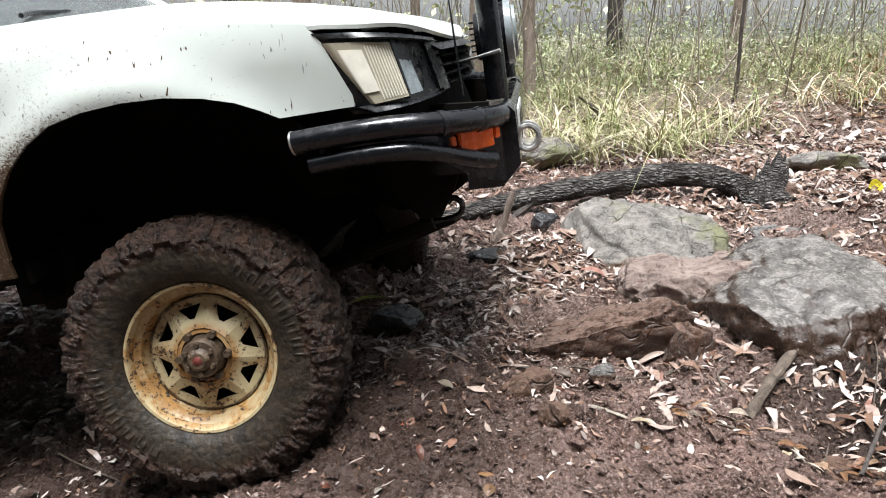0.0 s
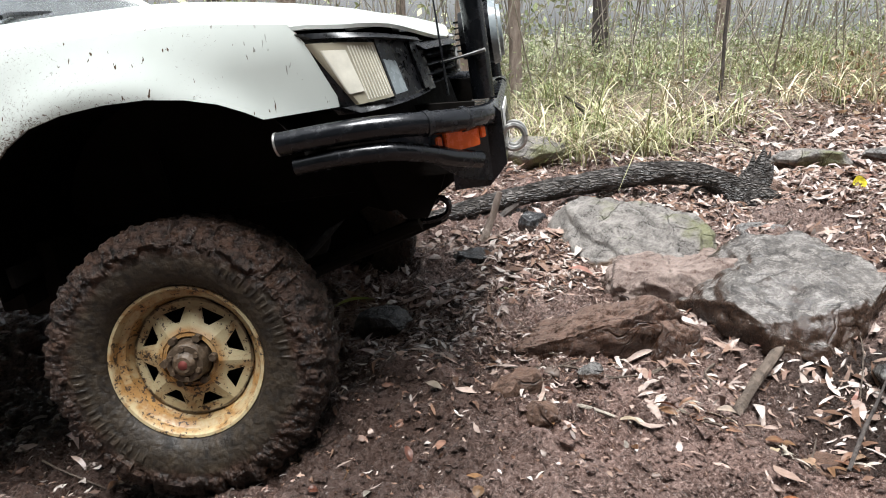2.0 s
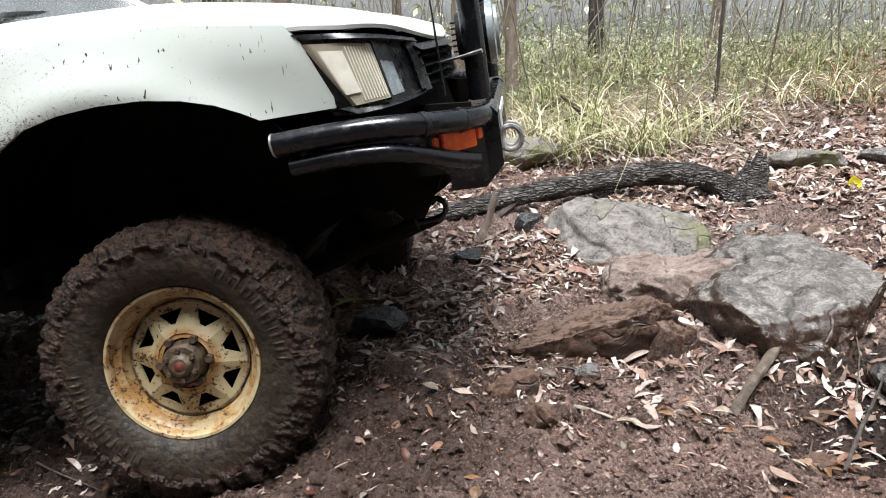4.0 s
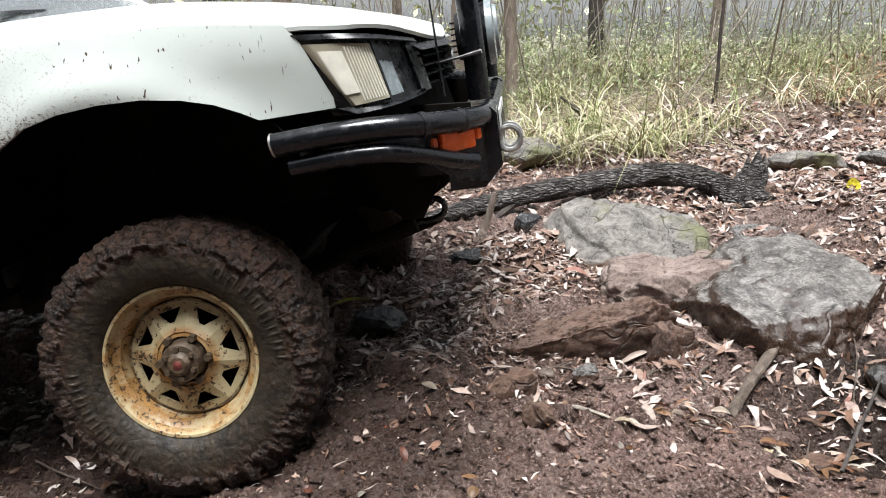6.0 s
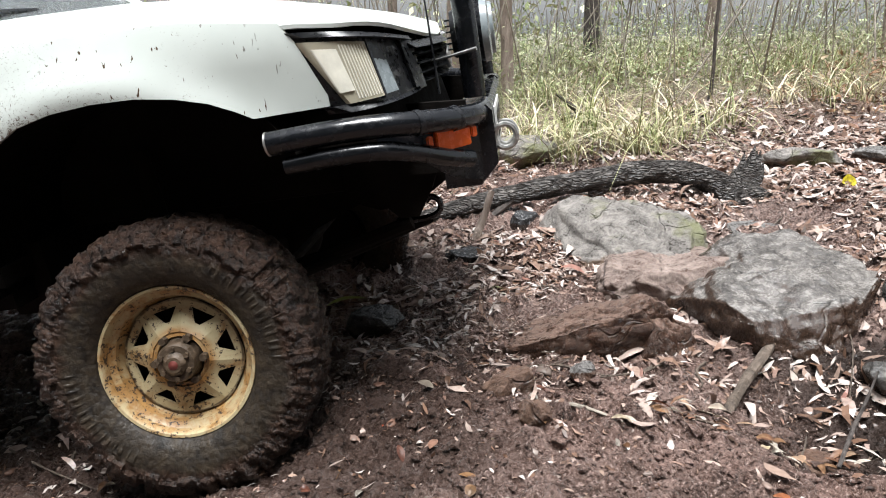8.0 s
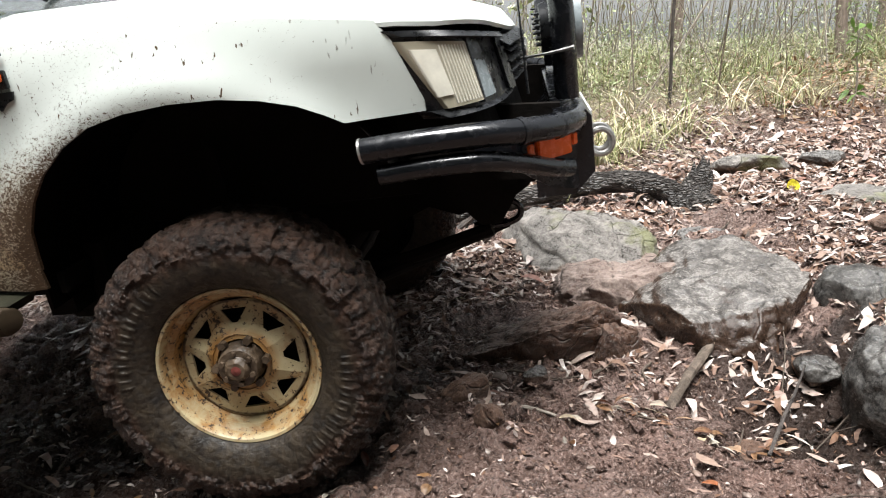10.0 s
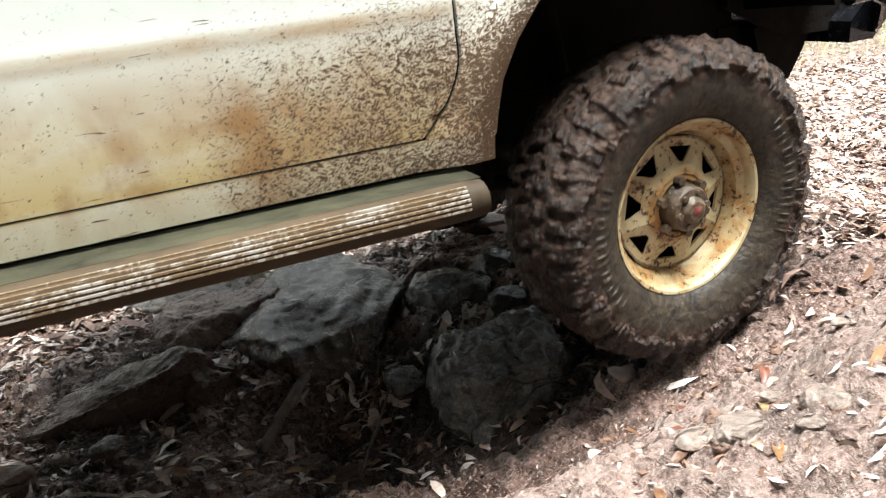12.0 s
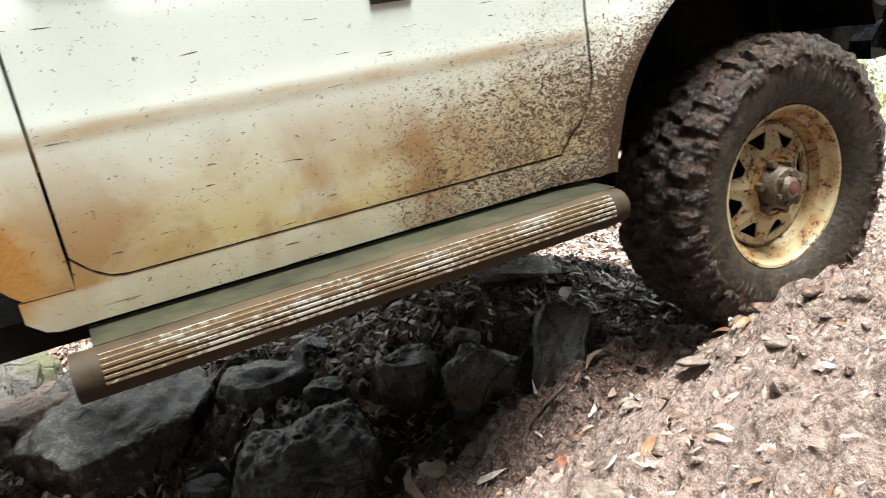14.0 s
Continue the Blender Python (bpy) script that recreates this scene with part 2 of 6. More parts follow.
    col = mix(nt, maths(nt, "MULTIPLY", maths(nt, "MULTIPLY", soft, patch), 0.7), col, (0.30, 0.18, 0.075))
    # scattered dashes thrown back along the door, and small upright flecks on the wing
    dash = ramp(nt, noise_tex(nt, coords(nt, scale=(9, 9, 120)), 1.0, 3, 0.6, 0.5), [(0.685, 0.0), (0.70, 1.0)])
    fleck = ramp(nt, noise_tex(nt, coords(nt, scale=(85, 85, 24)), 1.0, 2, 0.5, 0.4), [(0.70, 0.0), (0.715, 1.0)])
    speck = ramp(nt, noise_tex(nt, coords(nt, scale=(95, 95, 110)), 1.0, 2, 0.6, 1.5), [(0.665, 0.0), (0.70, 1.0)])
    mud = maths(nt, "MAXIMUM", mud, maths(nt, "MULTIPLY", speck, maths(nt, "MULTIPLY", behind, span(nt, clod, 0.35, 0.55, 0.35, 1.0))))
    on_door = span(nt, x, -0.55, -0.65)
    mud = maths(nt, "MAXIMUM", mud, maths(nt, "MULTIPLY", dash, on_door))
    mud = maths(nt, "MAXIMUM", mud, maths(nt, "MULTIPLY", maths(nt, "MULTIPLY", fleck, maths(nt, "SUBTRACT", 1.0, on_door)), span(nt, r, 0.85, 0.6)))
    mudcol = mix(nt, fine, (0.02, 0.011, 0.005), (0.105, 0.056, 0.022))
    rim = ramp(nt, maths(nt, "MULTIPLY", maths(nt, "ADD", thr, 0.0), span(nt, r, 0.9, 0.45)), [(0.62, 0.0), (0.72, 1.0)])
    col = mix(nt, maths(nt, "MULTIPLY", rim, 0.5), col, (0.33, 0.19, 0.07))
    rr = maths(nt, "SQRT", maths(nt, "ADD", maths(nt, "POWER", maths(nt, "ADD", x, 1.79), 2.0), maths(nt, "POWER", maths(nt, "SUBTRACT", z, 0.36), 2.0)))
    rust = maths(nt, "ADD", span(nt, rr, 0.16, 0.02), maths(nt, "MULTIPLY", maths(nt, "SUBTRACT", wash_n, 0.5), 1.3))
    col = mix(nt, ramp(nt, rust, [(0.35, 0.0), (0.7, 1.0)]), col, mix(nt, fine, (0.22, 0.09, 0.02), (0.5, 0.26, 0.06)))
    put(nt, b.inputs["Base Color"], mix(nt, mud, col, mudcol))
    put(nt, b.inputs["Roughness"], maths(nt, "ADD", 0.24, maths(nt, "MULTIPLY", maths(nt, "ADD", mud, film, True), 0.5)))
    bump(nt, b, mud, 0.6, 0.006)
    return m


def mat_tyre():
    m, nt, b = material("muddy_tyre_rubber", 0.7)
    v = coords(nt)
    x, z = axis(nt, v, 0), axis(nt, v, 2)
    r = maths(nt, "SQRT", maths(nt, "ADD", maths(nt, "POWER", x, 2.0), maths(nt, "POWER", z, 2.0)))
    n1, n2, n3 = noise_tex(nt, v, 9, 5, 0.65), noise_tex(nt, v, 70, 5, 0.75), noise_tex(nt, v, 28, 5, 0.7, 0.6)
    cover = maths(nt, "ADD", span(nt, r, 0.27, 0.37), maths(nt, "MULTIPLY", maths(nt, "SUBTRACT", n1, 0.5), 1.6))
    both = maths(nt, "ADD", maths(nt, "MULTIPLY", n2, 0.5), maths(nt, "MULTIPLY", n3, 0.5))
    mud = mix(nt, ramp(nt, both, [(0.42, 0.0), (0.62, 1.0)]), (0.0035, 0.0016, 0.0009), (0.046, 0.021, 0.0105))
    rub = mix(nt, ramp(nt, n3, [(0.35, 0.0), (0.65, 1.0)]), (0.007, 0.005, 0.0034), (0.036, 0.026, 0.016))
    put(nt, b.inputs["Base Color"], mix(nt, ramp(nt, cover, [(0.2, 0.0), (0.6, 1.0)]), rub, mud))
    put(nt, b.inputs["Roughness"], maths(nt, "ADD", span(nt, n2, 0.35, 0.65, 0.2, 0.62), span(nt, r, 0.36, 0.30, 0.0, 0.15)))
    b.inputs["Specular IOR Level"].default_value = 0.35
    cell = nt.nodes.new("ShaderNodeTexVoronoi")
    cell.inputs["Scale"].default_value = 55
    nt.links.new(v, cell.inputs["Vector"])
    rough = maths(nt, "ADD", maths(nt, "ADD", n2, n3), maths(nt, "MULTIPLY", cell.outputs["Distance"], -0.7))
    bump(nt, b, maths(nt, "MULTIPLY", rough, span(nt, r, 0.30, 0.36, 0.25, 1.0)), 1.0, 0.012)
    return m


def mat_rim():
    m, nt, b = material("rusty_cream_rim", 0.5)
    v = coords(nt)
    n1, n2, n3 = noise_tex(nt, v, 14, 6, 0.68, 0.4), noise_tex(nt, v, 75, 4, 0.7), noise_tex(nt, v, 34, 3, 0.6)
    x, z = axis(nt, v, 0), axis(nt, v, 2)
    r = maths(nt, "SQRT", maths(nt, "ADD", maths(nt, "POWER", x, 2.0), maths(nt, "POWER", z, 2.0)))
    cream = mix(nt, n1, (0.30, 0.24, 0.115), (0.51, 0.445, 0.30))
    barrel = maths(nt, "MULTIPLY", span(nt, r, 0.166, 0.176), span(nt, r, 0.212, 0.203, 0.35, 1.0))
    rust = maths(nt, "ADD", n1, maths(nt, "MULTIPLY", barrel, 0.11))
    col = mix(nt, ramp(nt, rust, [(0.47, 0.0), (0.66, 0.95)]), cream, mix(nt, n3, (0.16, 0.065, 0.015), (0.36, 0.2, 0.06)))
    col = mix(nt, maths(nt, "MULTIPLY", span(nt, r, 0.105, 0.085), span(nt, n1, 0.3, 0.55, 0.45, 0.95)), col, (0.24, 0.115, 0.028))
    # seam round the disc, its shadow line painted dark
    seam = maths(nt, "MULTIPLY", span(nt, r, 0.163, 0.168), span(nt, r, 0.176, 0.170))
    col = mix(nt, maths(nt, "MULTIPLY", seam, span(nt, n3, 0.35, 0.55, 0.3, 0.95)), col, (0.05, 0.026, 0.01))
    spots = maths(nt, "ADD", maths(nt, "MULTIPLY", n2, 0.6), maths(nt, "MULTIPLY", n1, 0.4))
    col = mix(nt, ramp(nt, spots, [(0.55, 0.0), (0.575, 1.0)]), col, (0.03, 0.017, 0.009))
    put(nt, b.inputs["Base Color"], col)
    put(nt, b.inputs["Roughness"], span(nt, n2, 0.3, 0.7, 0.3, 0.62))
    bump(nt, b, maths(nt, "ADD", n1, maths(nt, "MULTIPLY", n2, 0.5)), 0.4, 0.004)
    return m


def mat_bark(name, a, c, scale=1.0, along=2, rough=0.8, relief=0.02):
    m, nt, b = material(name, rough)
    v = coords(nt, scale=tuple(scale * (0.3 if k == along else 1.0) for k in range(3)))
    n1, n2 = noise_tex(nt, v, 22, 6, 0.7, 0.7), noise_tex(nt, coords(nt), 3, 4)
    put(nt, b.inputs["Base Color"], mix(nt, ramp(nt, maths(nt, "ADD", maths(nt, "MULTIPLY", n1, 0.7), maths(nt, "MULTIPLY", n2, 0.3)), [(0.35, 0.0), (0.65, 1.0)]), a, c))
    bump(nt, b, n1, 1.0, relief)
    return m


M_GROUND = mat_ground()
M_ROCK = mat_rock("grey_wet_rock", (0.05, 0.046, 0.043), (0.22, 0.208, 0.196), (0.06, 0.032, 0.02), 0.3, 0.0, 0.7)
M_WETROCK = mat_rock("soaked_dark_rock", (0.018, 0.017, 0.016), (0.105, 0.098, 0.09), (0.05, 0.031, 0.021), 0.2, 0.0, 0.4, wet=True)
M_LEDGE = mat_rock("pale_topped_brown_sided_rock", (0.035, 0.031, 0.028), (0.20, 0.182, 0.166), (0.032, 0.017, 0.01), 0.22, 0.0, 0.24, 0.97, True)
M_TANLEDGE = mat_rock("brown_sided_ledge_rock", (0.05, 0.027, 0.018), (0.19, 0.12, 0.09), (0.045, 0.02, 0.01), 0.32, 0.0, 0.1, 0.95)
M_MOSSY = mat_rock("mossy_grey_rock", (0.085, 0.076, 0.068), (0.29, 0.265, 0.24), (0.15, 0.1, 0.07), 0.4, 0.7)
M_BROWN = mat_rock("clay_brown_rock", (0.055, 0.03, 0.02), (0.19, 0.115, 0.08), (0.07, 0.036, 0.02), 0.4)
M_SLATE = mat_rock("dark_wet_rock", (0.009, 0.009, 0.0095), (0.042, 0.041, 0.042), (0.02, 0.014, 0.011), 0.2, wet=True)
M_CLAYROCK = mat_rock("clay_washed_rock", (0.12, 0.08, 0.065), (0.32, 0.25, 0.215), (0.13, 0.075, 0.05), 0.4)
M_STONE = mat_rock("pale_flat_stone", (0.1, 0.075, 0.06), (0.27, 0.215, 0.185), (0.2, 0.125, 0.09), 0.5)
M_LITTER = mat_island("dry_leaves", [(0.0, (0.10, 0.055, 0.035)), (0.2, (0.20, 0.115, 0.075)), (0.38, (0.38, 0.28, 0.23)), (0.52, (0.54, 0.48, 0.44)), (0.6, (0.2, 0.105, 0.07)), (0.8, (0.38, 0.30, 0.26)), (0.92, (0.60, 0.55, 0.51)), (1.0, (0.24, 0.10, 0.07))], 0.32)
M_CRUMBS = mat_island("bark_crumbs", [(0.0, (0.03, 0.018, 0.013)), (0.35, (0.10, 0.055, 0.035)), (0.6, (0.2, 0.11, 0.07)), (0.85, (0.34, 0.25, 0.2)), (1.0, (0.5, 0.44, 0.4))], 0.45)
M_STONES = mat_island("small_stones", [(0.0, (0.1, 0.075, 0.06)), (0.4, (0.22, 0.17, 0.145)), (0.7, (0.17, 0.085, 0.055)), (1.0, (0.3, 0.26, 0.23))], 0.5)
M_GRASS = mat_island("straw_and_green_grass", [(0.0, (0.15, 0.2, 0.06)), (0.3, (0.30, 0.34, 0.12)), (0.55, (0.44, 0.43, 0.21)), (0.8, (0.62, 0.57, 0.40)), (1.0, (0.34, 0.22, 0.13))], 0.6)
M_SCRUB = mat_island("scrub_leaves", [(0.0, (0.15, 0.2, 0.08)), (0.35, (0.30, 0.35, 0.17)), (0.7, (0.45, 0.48, 0.27)), (1.0, (0.58, 0.55, 0.36))], 0.45)
M_RUSTLEAF = mat_island("rusty_bracken", [(0.0, (0.16, 0.08, 0.04)), (0.4, (0.30, 0.16, 0.085)), (0.75, (0.42, 0.29, 0.18)), (1.0, (0.6, 0.48, 0.34))], 0.5)
M_CROWN = mat_island("gum_leaves", [(0.0, (0.05, 0.075, 0.04)), (0.5, (0.09, 0.12, 0.06)), (1.0, (0.14, 0.16, 0.08))], 0.55)
M_BARK = mat_bark("wet_dark_bark", (0.012, 0.010, 0.009), (0.12, 0.10, 0.088))


def mat_log():
    m, nt, b = material("cracked_wet_log_bark", 0.4)
    v = coords(nt, scale=(15, 62, 62))
    n1, n2 = noise_tex(nt, coords(nt, scale=(0.5, 1, 1)), 30, 6, 0.7), noise_tex(nt, coords(nt), 6, 4)
    warp = nt.nodes.new("ShaderNodeMixRGB")
    warp.blend_type = "ADD"
    warp.inputs[0].default_value = 2.6
    ns = nt.nodes.new("ShaderNodeTexNoise")
    ns.inputs["Scale"].default_value = 1.1
    nt.links.new(v, ns.inputs["Vector"])
    nt.links.new(v, warp.inputs[1])
    nt.links.new(ns.outputs["Color"], warp.inputs[2])
    cell = nt.nodes.new("ShaderNodeTexVoronoi")
    cell.feature = "DISTANCE_TO_EDGE"
    cell.inputs["Scale"].default_value = 1.0
    nt.links.new(warp.outputs[0], cell.inputs["Vector"])
    d = cell.outputs["Distance"]
    plate = mix(nt, ramp(nt, n1, [(0.38, 0.0), (0.64, 1.0)]), (0.014, 0.011, 0.009), (0.22, 0.198, 0.18))
    plate = mix(nt, ramp(nt, n2, [(0.4, 0.7), (0.6, 0.0)]), plate, (0.03, 0.022, 0.017))
    put(nt, b.inputs["Base Color"], mix(nt, ramp(nt, d, [(0.0, 0.25), (0.10, 1.0)]), (0.006, 0.005, 0.004), plate))
    bump(nt, b, maths(nt, "ADD", ramp(nt, d, [(0.0, 0.0), (0.25, 1.0)]), maths(nt, "MULTIPLY", n1, 0.7)), 1.0, 0.025)
    return m


M_LOG = mat_log()
M_GUM = mat_bark("pale_gum_bark", (0.15, 0.11, 0.085), (0.38, 0.31, 0.26))
M_TWIG = mat_bark("thin_grey_stems", (0.15, 0.125, 0.10), (0.46, 0.41, 0.34))
M_WETTWIG = mat_bark("wet_brown_twigs", (0.03, 0.022, 0.016), (0.17, 0.13, 0.10))
M_PAINT, M_TYRE, M_RIM = mat_paint(), mat_tyre(), mat_rim()
M_BLACK = mat_plain("chipped_black_paint", (0.005, 0.0055, 0.007), 0.2, 0.0, 0.4, 40, 0.15)
M_TRIM = mat_plain("black_plastic_trim", (0.007, 0.0075, 0.009), 0.32, 0.0, 0.35, 50, 0.2)
# near-black: shade under the truck is put into this mud colour
M_UNDER = mat_plain("shaded_muddy_underbody", (0.006, 0.0045, 0.0035), 0.9, 0.0, 0.5, 25, 0.5, 0.01)
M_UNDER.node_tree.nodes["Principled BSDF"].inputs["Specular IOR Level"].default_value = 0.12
M_STEEL = mat_plain("galvanised_steel", (0.45, 0.44, 0.42), 0.4, 0.9, 0.3, 60)
M_HUB = mat_plain("rusty_hub_casting", (0.06, 0.04, 0.024), 0.5, 0.0, 0.75, 45, 0.9, 0.008)
M_RED = mat_plain("faded_red_cap", (0.10, 0.022, 0.017), 0.5, 0.0, 0.5, 60)
M_ORANGE = mat_plain("orange_lens", (0.80, 0.12, 0.01), 0.25, 0.0, 0.15, 40, 0.1)
M_STEP = mat_plain("muddy_aluminium_step", (0.032, 0.022, 0.0125), 0.7, 0.0, 0.5, 22, 0.4, 0.004)
M_STEP.node_tree.nodes["Principled BSDF"].inputs["Specular IOR Level"].default_value = 0.15
M_OLIVE = mat_plain("dirty_olive_plate", (0.02, 0.019, 0.011), 0.75, 0.0, 0.6, 20, 0.5, 0.006)
M_OLIVE.node_tree.nodes["Principled BSDF"].inputs["Specular IOR Level"].default_value = 0.15
M_FRESH = mat_plain("pale_splintered_wood", (0.55, 0.45, 0.33), 0.6, 0.0, 0.3, 120, 0.6)


def mat_ridge():
    m, nt, b = material("worn_bright_aluminium", 0.4)
    v = coords(nt)
    n1, n2 = noise_tex(nt, coords(nt, scale=(7, 30, 30)), 1.0, 4, 0.65), noise_tex(nt, coords(nt, scale=(90, 60, 60)), 1.0, 3, 0.7)
    bare = ramp(nt, maths(nt, "ADD", maths(nt, "MULTIPLY", n1, 0.6), maths(nt, "MULTIPLY", n2, 0.4)), [(0.51, 0.0), (0.56, 1.0)])
    put(nt, b.inputs["Base Color"], mix(nt, bare, mix(nt, n2, (0.05, 0.03, 0.016), (0.2, 0.14, 0.08)), (0.46, 0.43, 0.39)))
    put(nt, b.inputs["Metallic"], maths(nt, "MULTIPLY", bare, 0.6))
    bump(nt, b, n2, 0.5, 0.003)
    return m


M_RIDGE = mat_ridge()
M_STRAW = mat_island("bleached_reed_blades", [(0.0, (0.50, 0.42, 0.26)), (0.5, (0.68, 0.61, 0.44)), (0.8, (0.40, 0.38, 0.18)), (1.0, (0.76, 0.71, 0.58))], 0.55)
M_DULL = mat_plain("dusty_lamp_glass", (0.22, 0.25, 0.26), 0.25, 0.0, 0.25, 30, 0.1)
M_PLATE = mat_plain("white_number_plate", (0.7, 0.7, 0.68), 0.4, 0.0, 0.1, 30, 0.05)


def mat_lens(name, tint, rough, amount):
    m, nt, b = material(name, rough)
    put(nt, b.inputs["Base Color"], tint)
    b.inputs["Transmission Weight"].default_value = amount
    b.inputs["IOR"].default_value = 1.4
    v = coords(nt, scale=(1, 160, 1))
    bump(nt, b, noise_tex(nt, v, 1.0, 2), 0.3, 0.003)
    return m


M_LENS = mat_lens("yellowed_lamp_lens", (0.60, 0.55, 0.42), 0.06, 0.35)
M_BULB = mat_plain("cream_lens_moulding", (0.74, 0.71, 0.61), 0.1, 0.0, 0.15, 30, 0.1)
M_GLASS = mat_lens("window_glass", (0.5, 0.55, 0.55), 0.03, 0.9)


# ---- mesh helpers ----
def mesh(name, verts, faces, smooth=False):
    me = bpy.data.meshes.new(name)
    me.from_pydata([tuple(v) for v in verts], [], [tuple(f) for f in faces])
    me.update()
    if smooth:
        me.polygons.foreach_set("use_smooth", [True] * len(me.polygons))
    return me


def solid(name, me, mat, parent=None, label=""):
    ob = new(name, me)
    if mat:
        me.materials.append(mat)
    if parent:
        ob.parent = parent
    if label:
        ob["label"] = label
    return ob


def part(name, bm, mat, parent, label="", smooth=True):
    bmesh.ops.recalc_face_normals(bm, faces=bm.faces)
    me = bpy.data.meshes.new(name)
    bm.to_mesh(me)
    bm.free()
    if smooth:
        me.polygons.foreach_set("use_smooth", [True] * len(me.polygons))
        me.set_sharp_from_angle(angle=radians(35))
    return solid(name, me, mat, parent, label)


def empty(name, m):
    ob = new(name)
    ob.matrix_basis = m
    return ob


def box(bm, x0, x1, y0, y1, z0, z1, bevel=0.0):
    v = [bm.verts.new((x, y, z)) for x in (x0, x1) for y in (y0, y1) for z in (z0, z1)]
    fs = [bm.faces.new([v[k] for k in q]) for q in ((0, 1, 3, 2), (4, 6, 7, 5), (0, 4, 5, 1), (2, 3, 7, 6), (0, 2, 6, 4), (1, 5, 7, 3))]
    if bevel:
        es = list({e for f in fs for e in f.edges})
        bmesh.ops.bevel(bm, geom=es, offset=bevel, segments=2, profile=0.5, affect="EDGES")


def spline(points, n):
    """A smooth line through the points (Catmull-Rom), n steps a span."""
    p = [Vector(q) for q in points]
    p = [p[0] * 2 - p[1]] + p + [p[-1] * 2 - p[-2]]
    out = []
    for k in range(1, len(p) - 2):
        for j in range(n):
            t = j / n
            out.append(0.5 * ((2 * p[k]) + (p[k + 1] - p[k - 1]) * t + (2 * p[k - 1] - 5 * p[k] + 4 * p[k + 1] - p[k + 2]) * t * t + (3 * p[k] - p[k - 1] - 3 * p[k + 1] + p[k + 2]) * t ** 3))
    return out + [p[-2]]


def tube(bm, points, radius, sides=12, steps=5, wobble=0.0, cap=True):
    """A round bar along the points; radius: one number, or one for each point."""
    line = spline(points, steps)
    radii = radius if isinstance(radius, (list, tuple)) else [radius] * len(points)
    rings, up = [], Vector((0.13, 0.21, 0.97))
    for k, p in enumerate(line):
        d = (line[min(k + 1, len(line) - 1)] - line[max(k - 1, 0)]).normalized()
        a = d.cross(up)
        if a.length < 0.1:
            a = d.cross(Vector((1, 0, 0)))
        a.normalize()
        b = d.cross(a)
        up = -b if b.dot(up) < 0 else b
        q = k / steps
        i = min(int(q), len(radii) - 2) if len(radii) > 1 else 0
        r = radii[i] + (radii[min(i + 1, len(radii) - 1)] - radii[i]) * min(1, q - i)
        ring = []
        for j in range(sides):
            w = 2 * math.pi * j / sides
            rr = r * (1 + wobble * (noise.noise(p * 14 + Vector((j * 0.7, 0, 0)))))
            ring.append(bm.verts.new(p + (a * math.cos(w) + b * math.sin(w)) * rr))
        rings.append(ring)
    for r0, r1 in zip(rings, rings[1:]):
        for j in range(sides):
            bm.faces.new((r0[j], r0[(j + 1) % sides], r1[(j + 1) % sides], r1[j]))
    if cap:
        bm.faces.new(rings[0][::-1])
        bm.faces.new(rings[-1])


def lathe(bm, profile, seg=64, closed=False):
    """Turns a profile of (radius, y) round the y axis."""
    rings = []
    for r, y in profile:
        rings.append([bm.verts.new((r * math.cos(2 * math.pi * k / seg), y, r * math.sin(2 * math.pi * k / seg))) for k in range(seg)])
    pairs = list(zip(rings, rings[1:])) + ([(rings[-1], rings[0])] if closed else [])
    for a, b in pairs:
        for k in range(seg):
            bm.faces.new((a[k], a[(k + 1) % seg], b[(k + 1) % seg], b[k]))
    return rings


def prism(bm, outline, y0, y1):
    """An outline of (x, z), extruded from y0 to y1."""
    a = [bm.verts.new((x, y0, z)) for x, z in outline]
    b = [bm.verts.new((x, y1, z)) for x, z in outline]
    bm.faces.new(a)
    bm.faces.new(b[::-1])
    n = len(a)
    for k in range(n):
        bm.faces.new((a[k], b[k], b[(k + 1) % n], a[(k + 1) % n]))


# ---- ground ----
TABLE = np.random.RandomState(7).rand(256, 256)


def vnoise(x, y):
    xi, yi = np.floor(x).astype(int), np.floor(y).astype(int)
    fx, fy = x - xi, y - yi
    fx, fy = fx * fx * (3 - 2 * fx), fy * fy * (3 - 2 * fy)
    g = lambda a, b: TABLE[a % 256, b % 256]
    return (g(xi, yi) * (1 - fx) + g(xi + 1, yi) * fx) * (1 - fy) + (g(xi, yi + 1) * (1 - fx) + g(xi + 1, yi + 1) * fx) * fy - 0.5


def step(a, b, v):
    t = np.clip((v - a) / (b - a), 0, 1)
    return t * t * (3 - 2 * t)


RUT_X = (-60, -8, -3.4, -1.6, -0.6, 0.0, 0.3, 0.9, 1.45, 2.0, 2.35, 2.8, 3.6, 6, 12, 60)
RUT_Z = (-6, -1.5, -0.62, -0.33, -0.17, 0.04, 0.12, 0.10, 0.13, 0.42, 0.63, 0.69, 0.80, 1.0, 1.3, 3)


def rut_line(x):
    return 1.93 - 0.25 * np.clip(x, -6, 6)


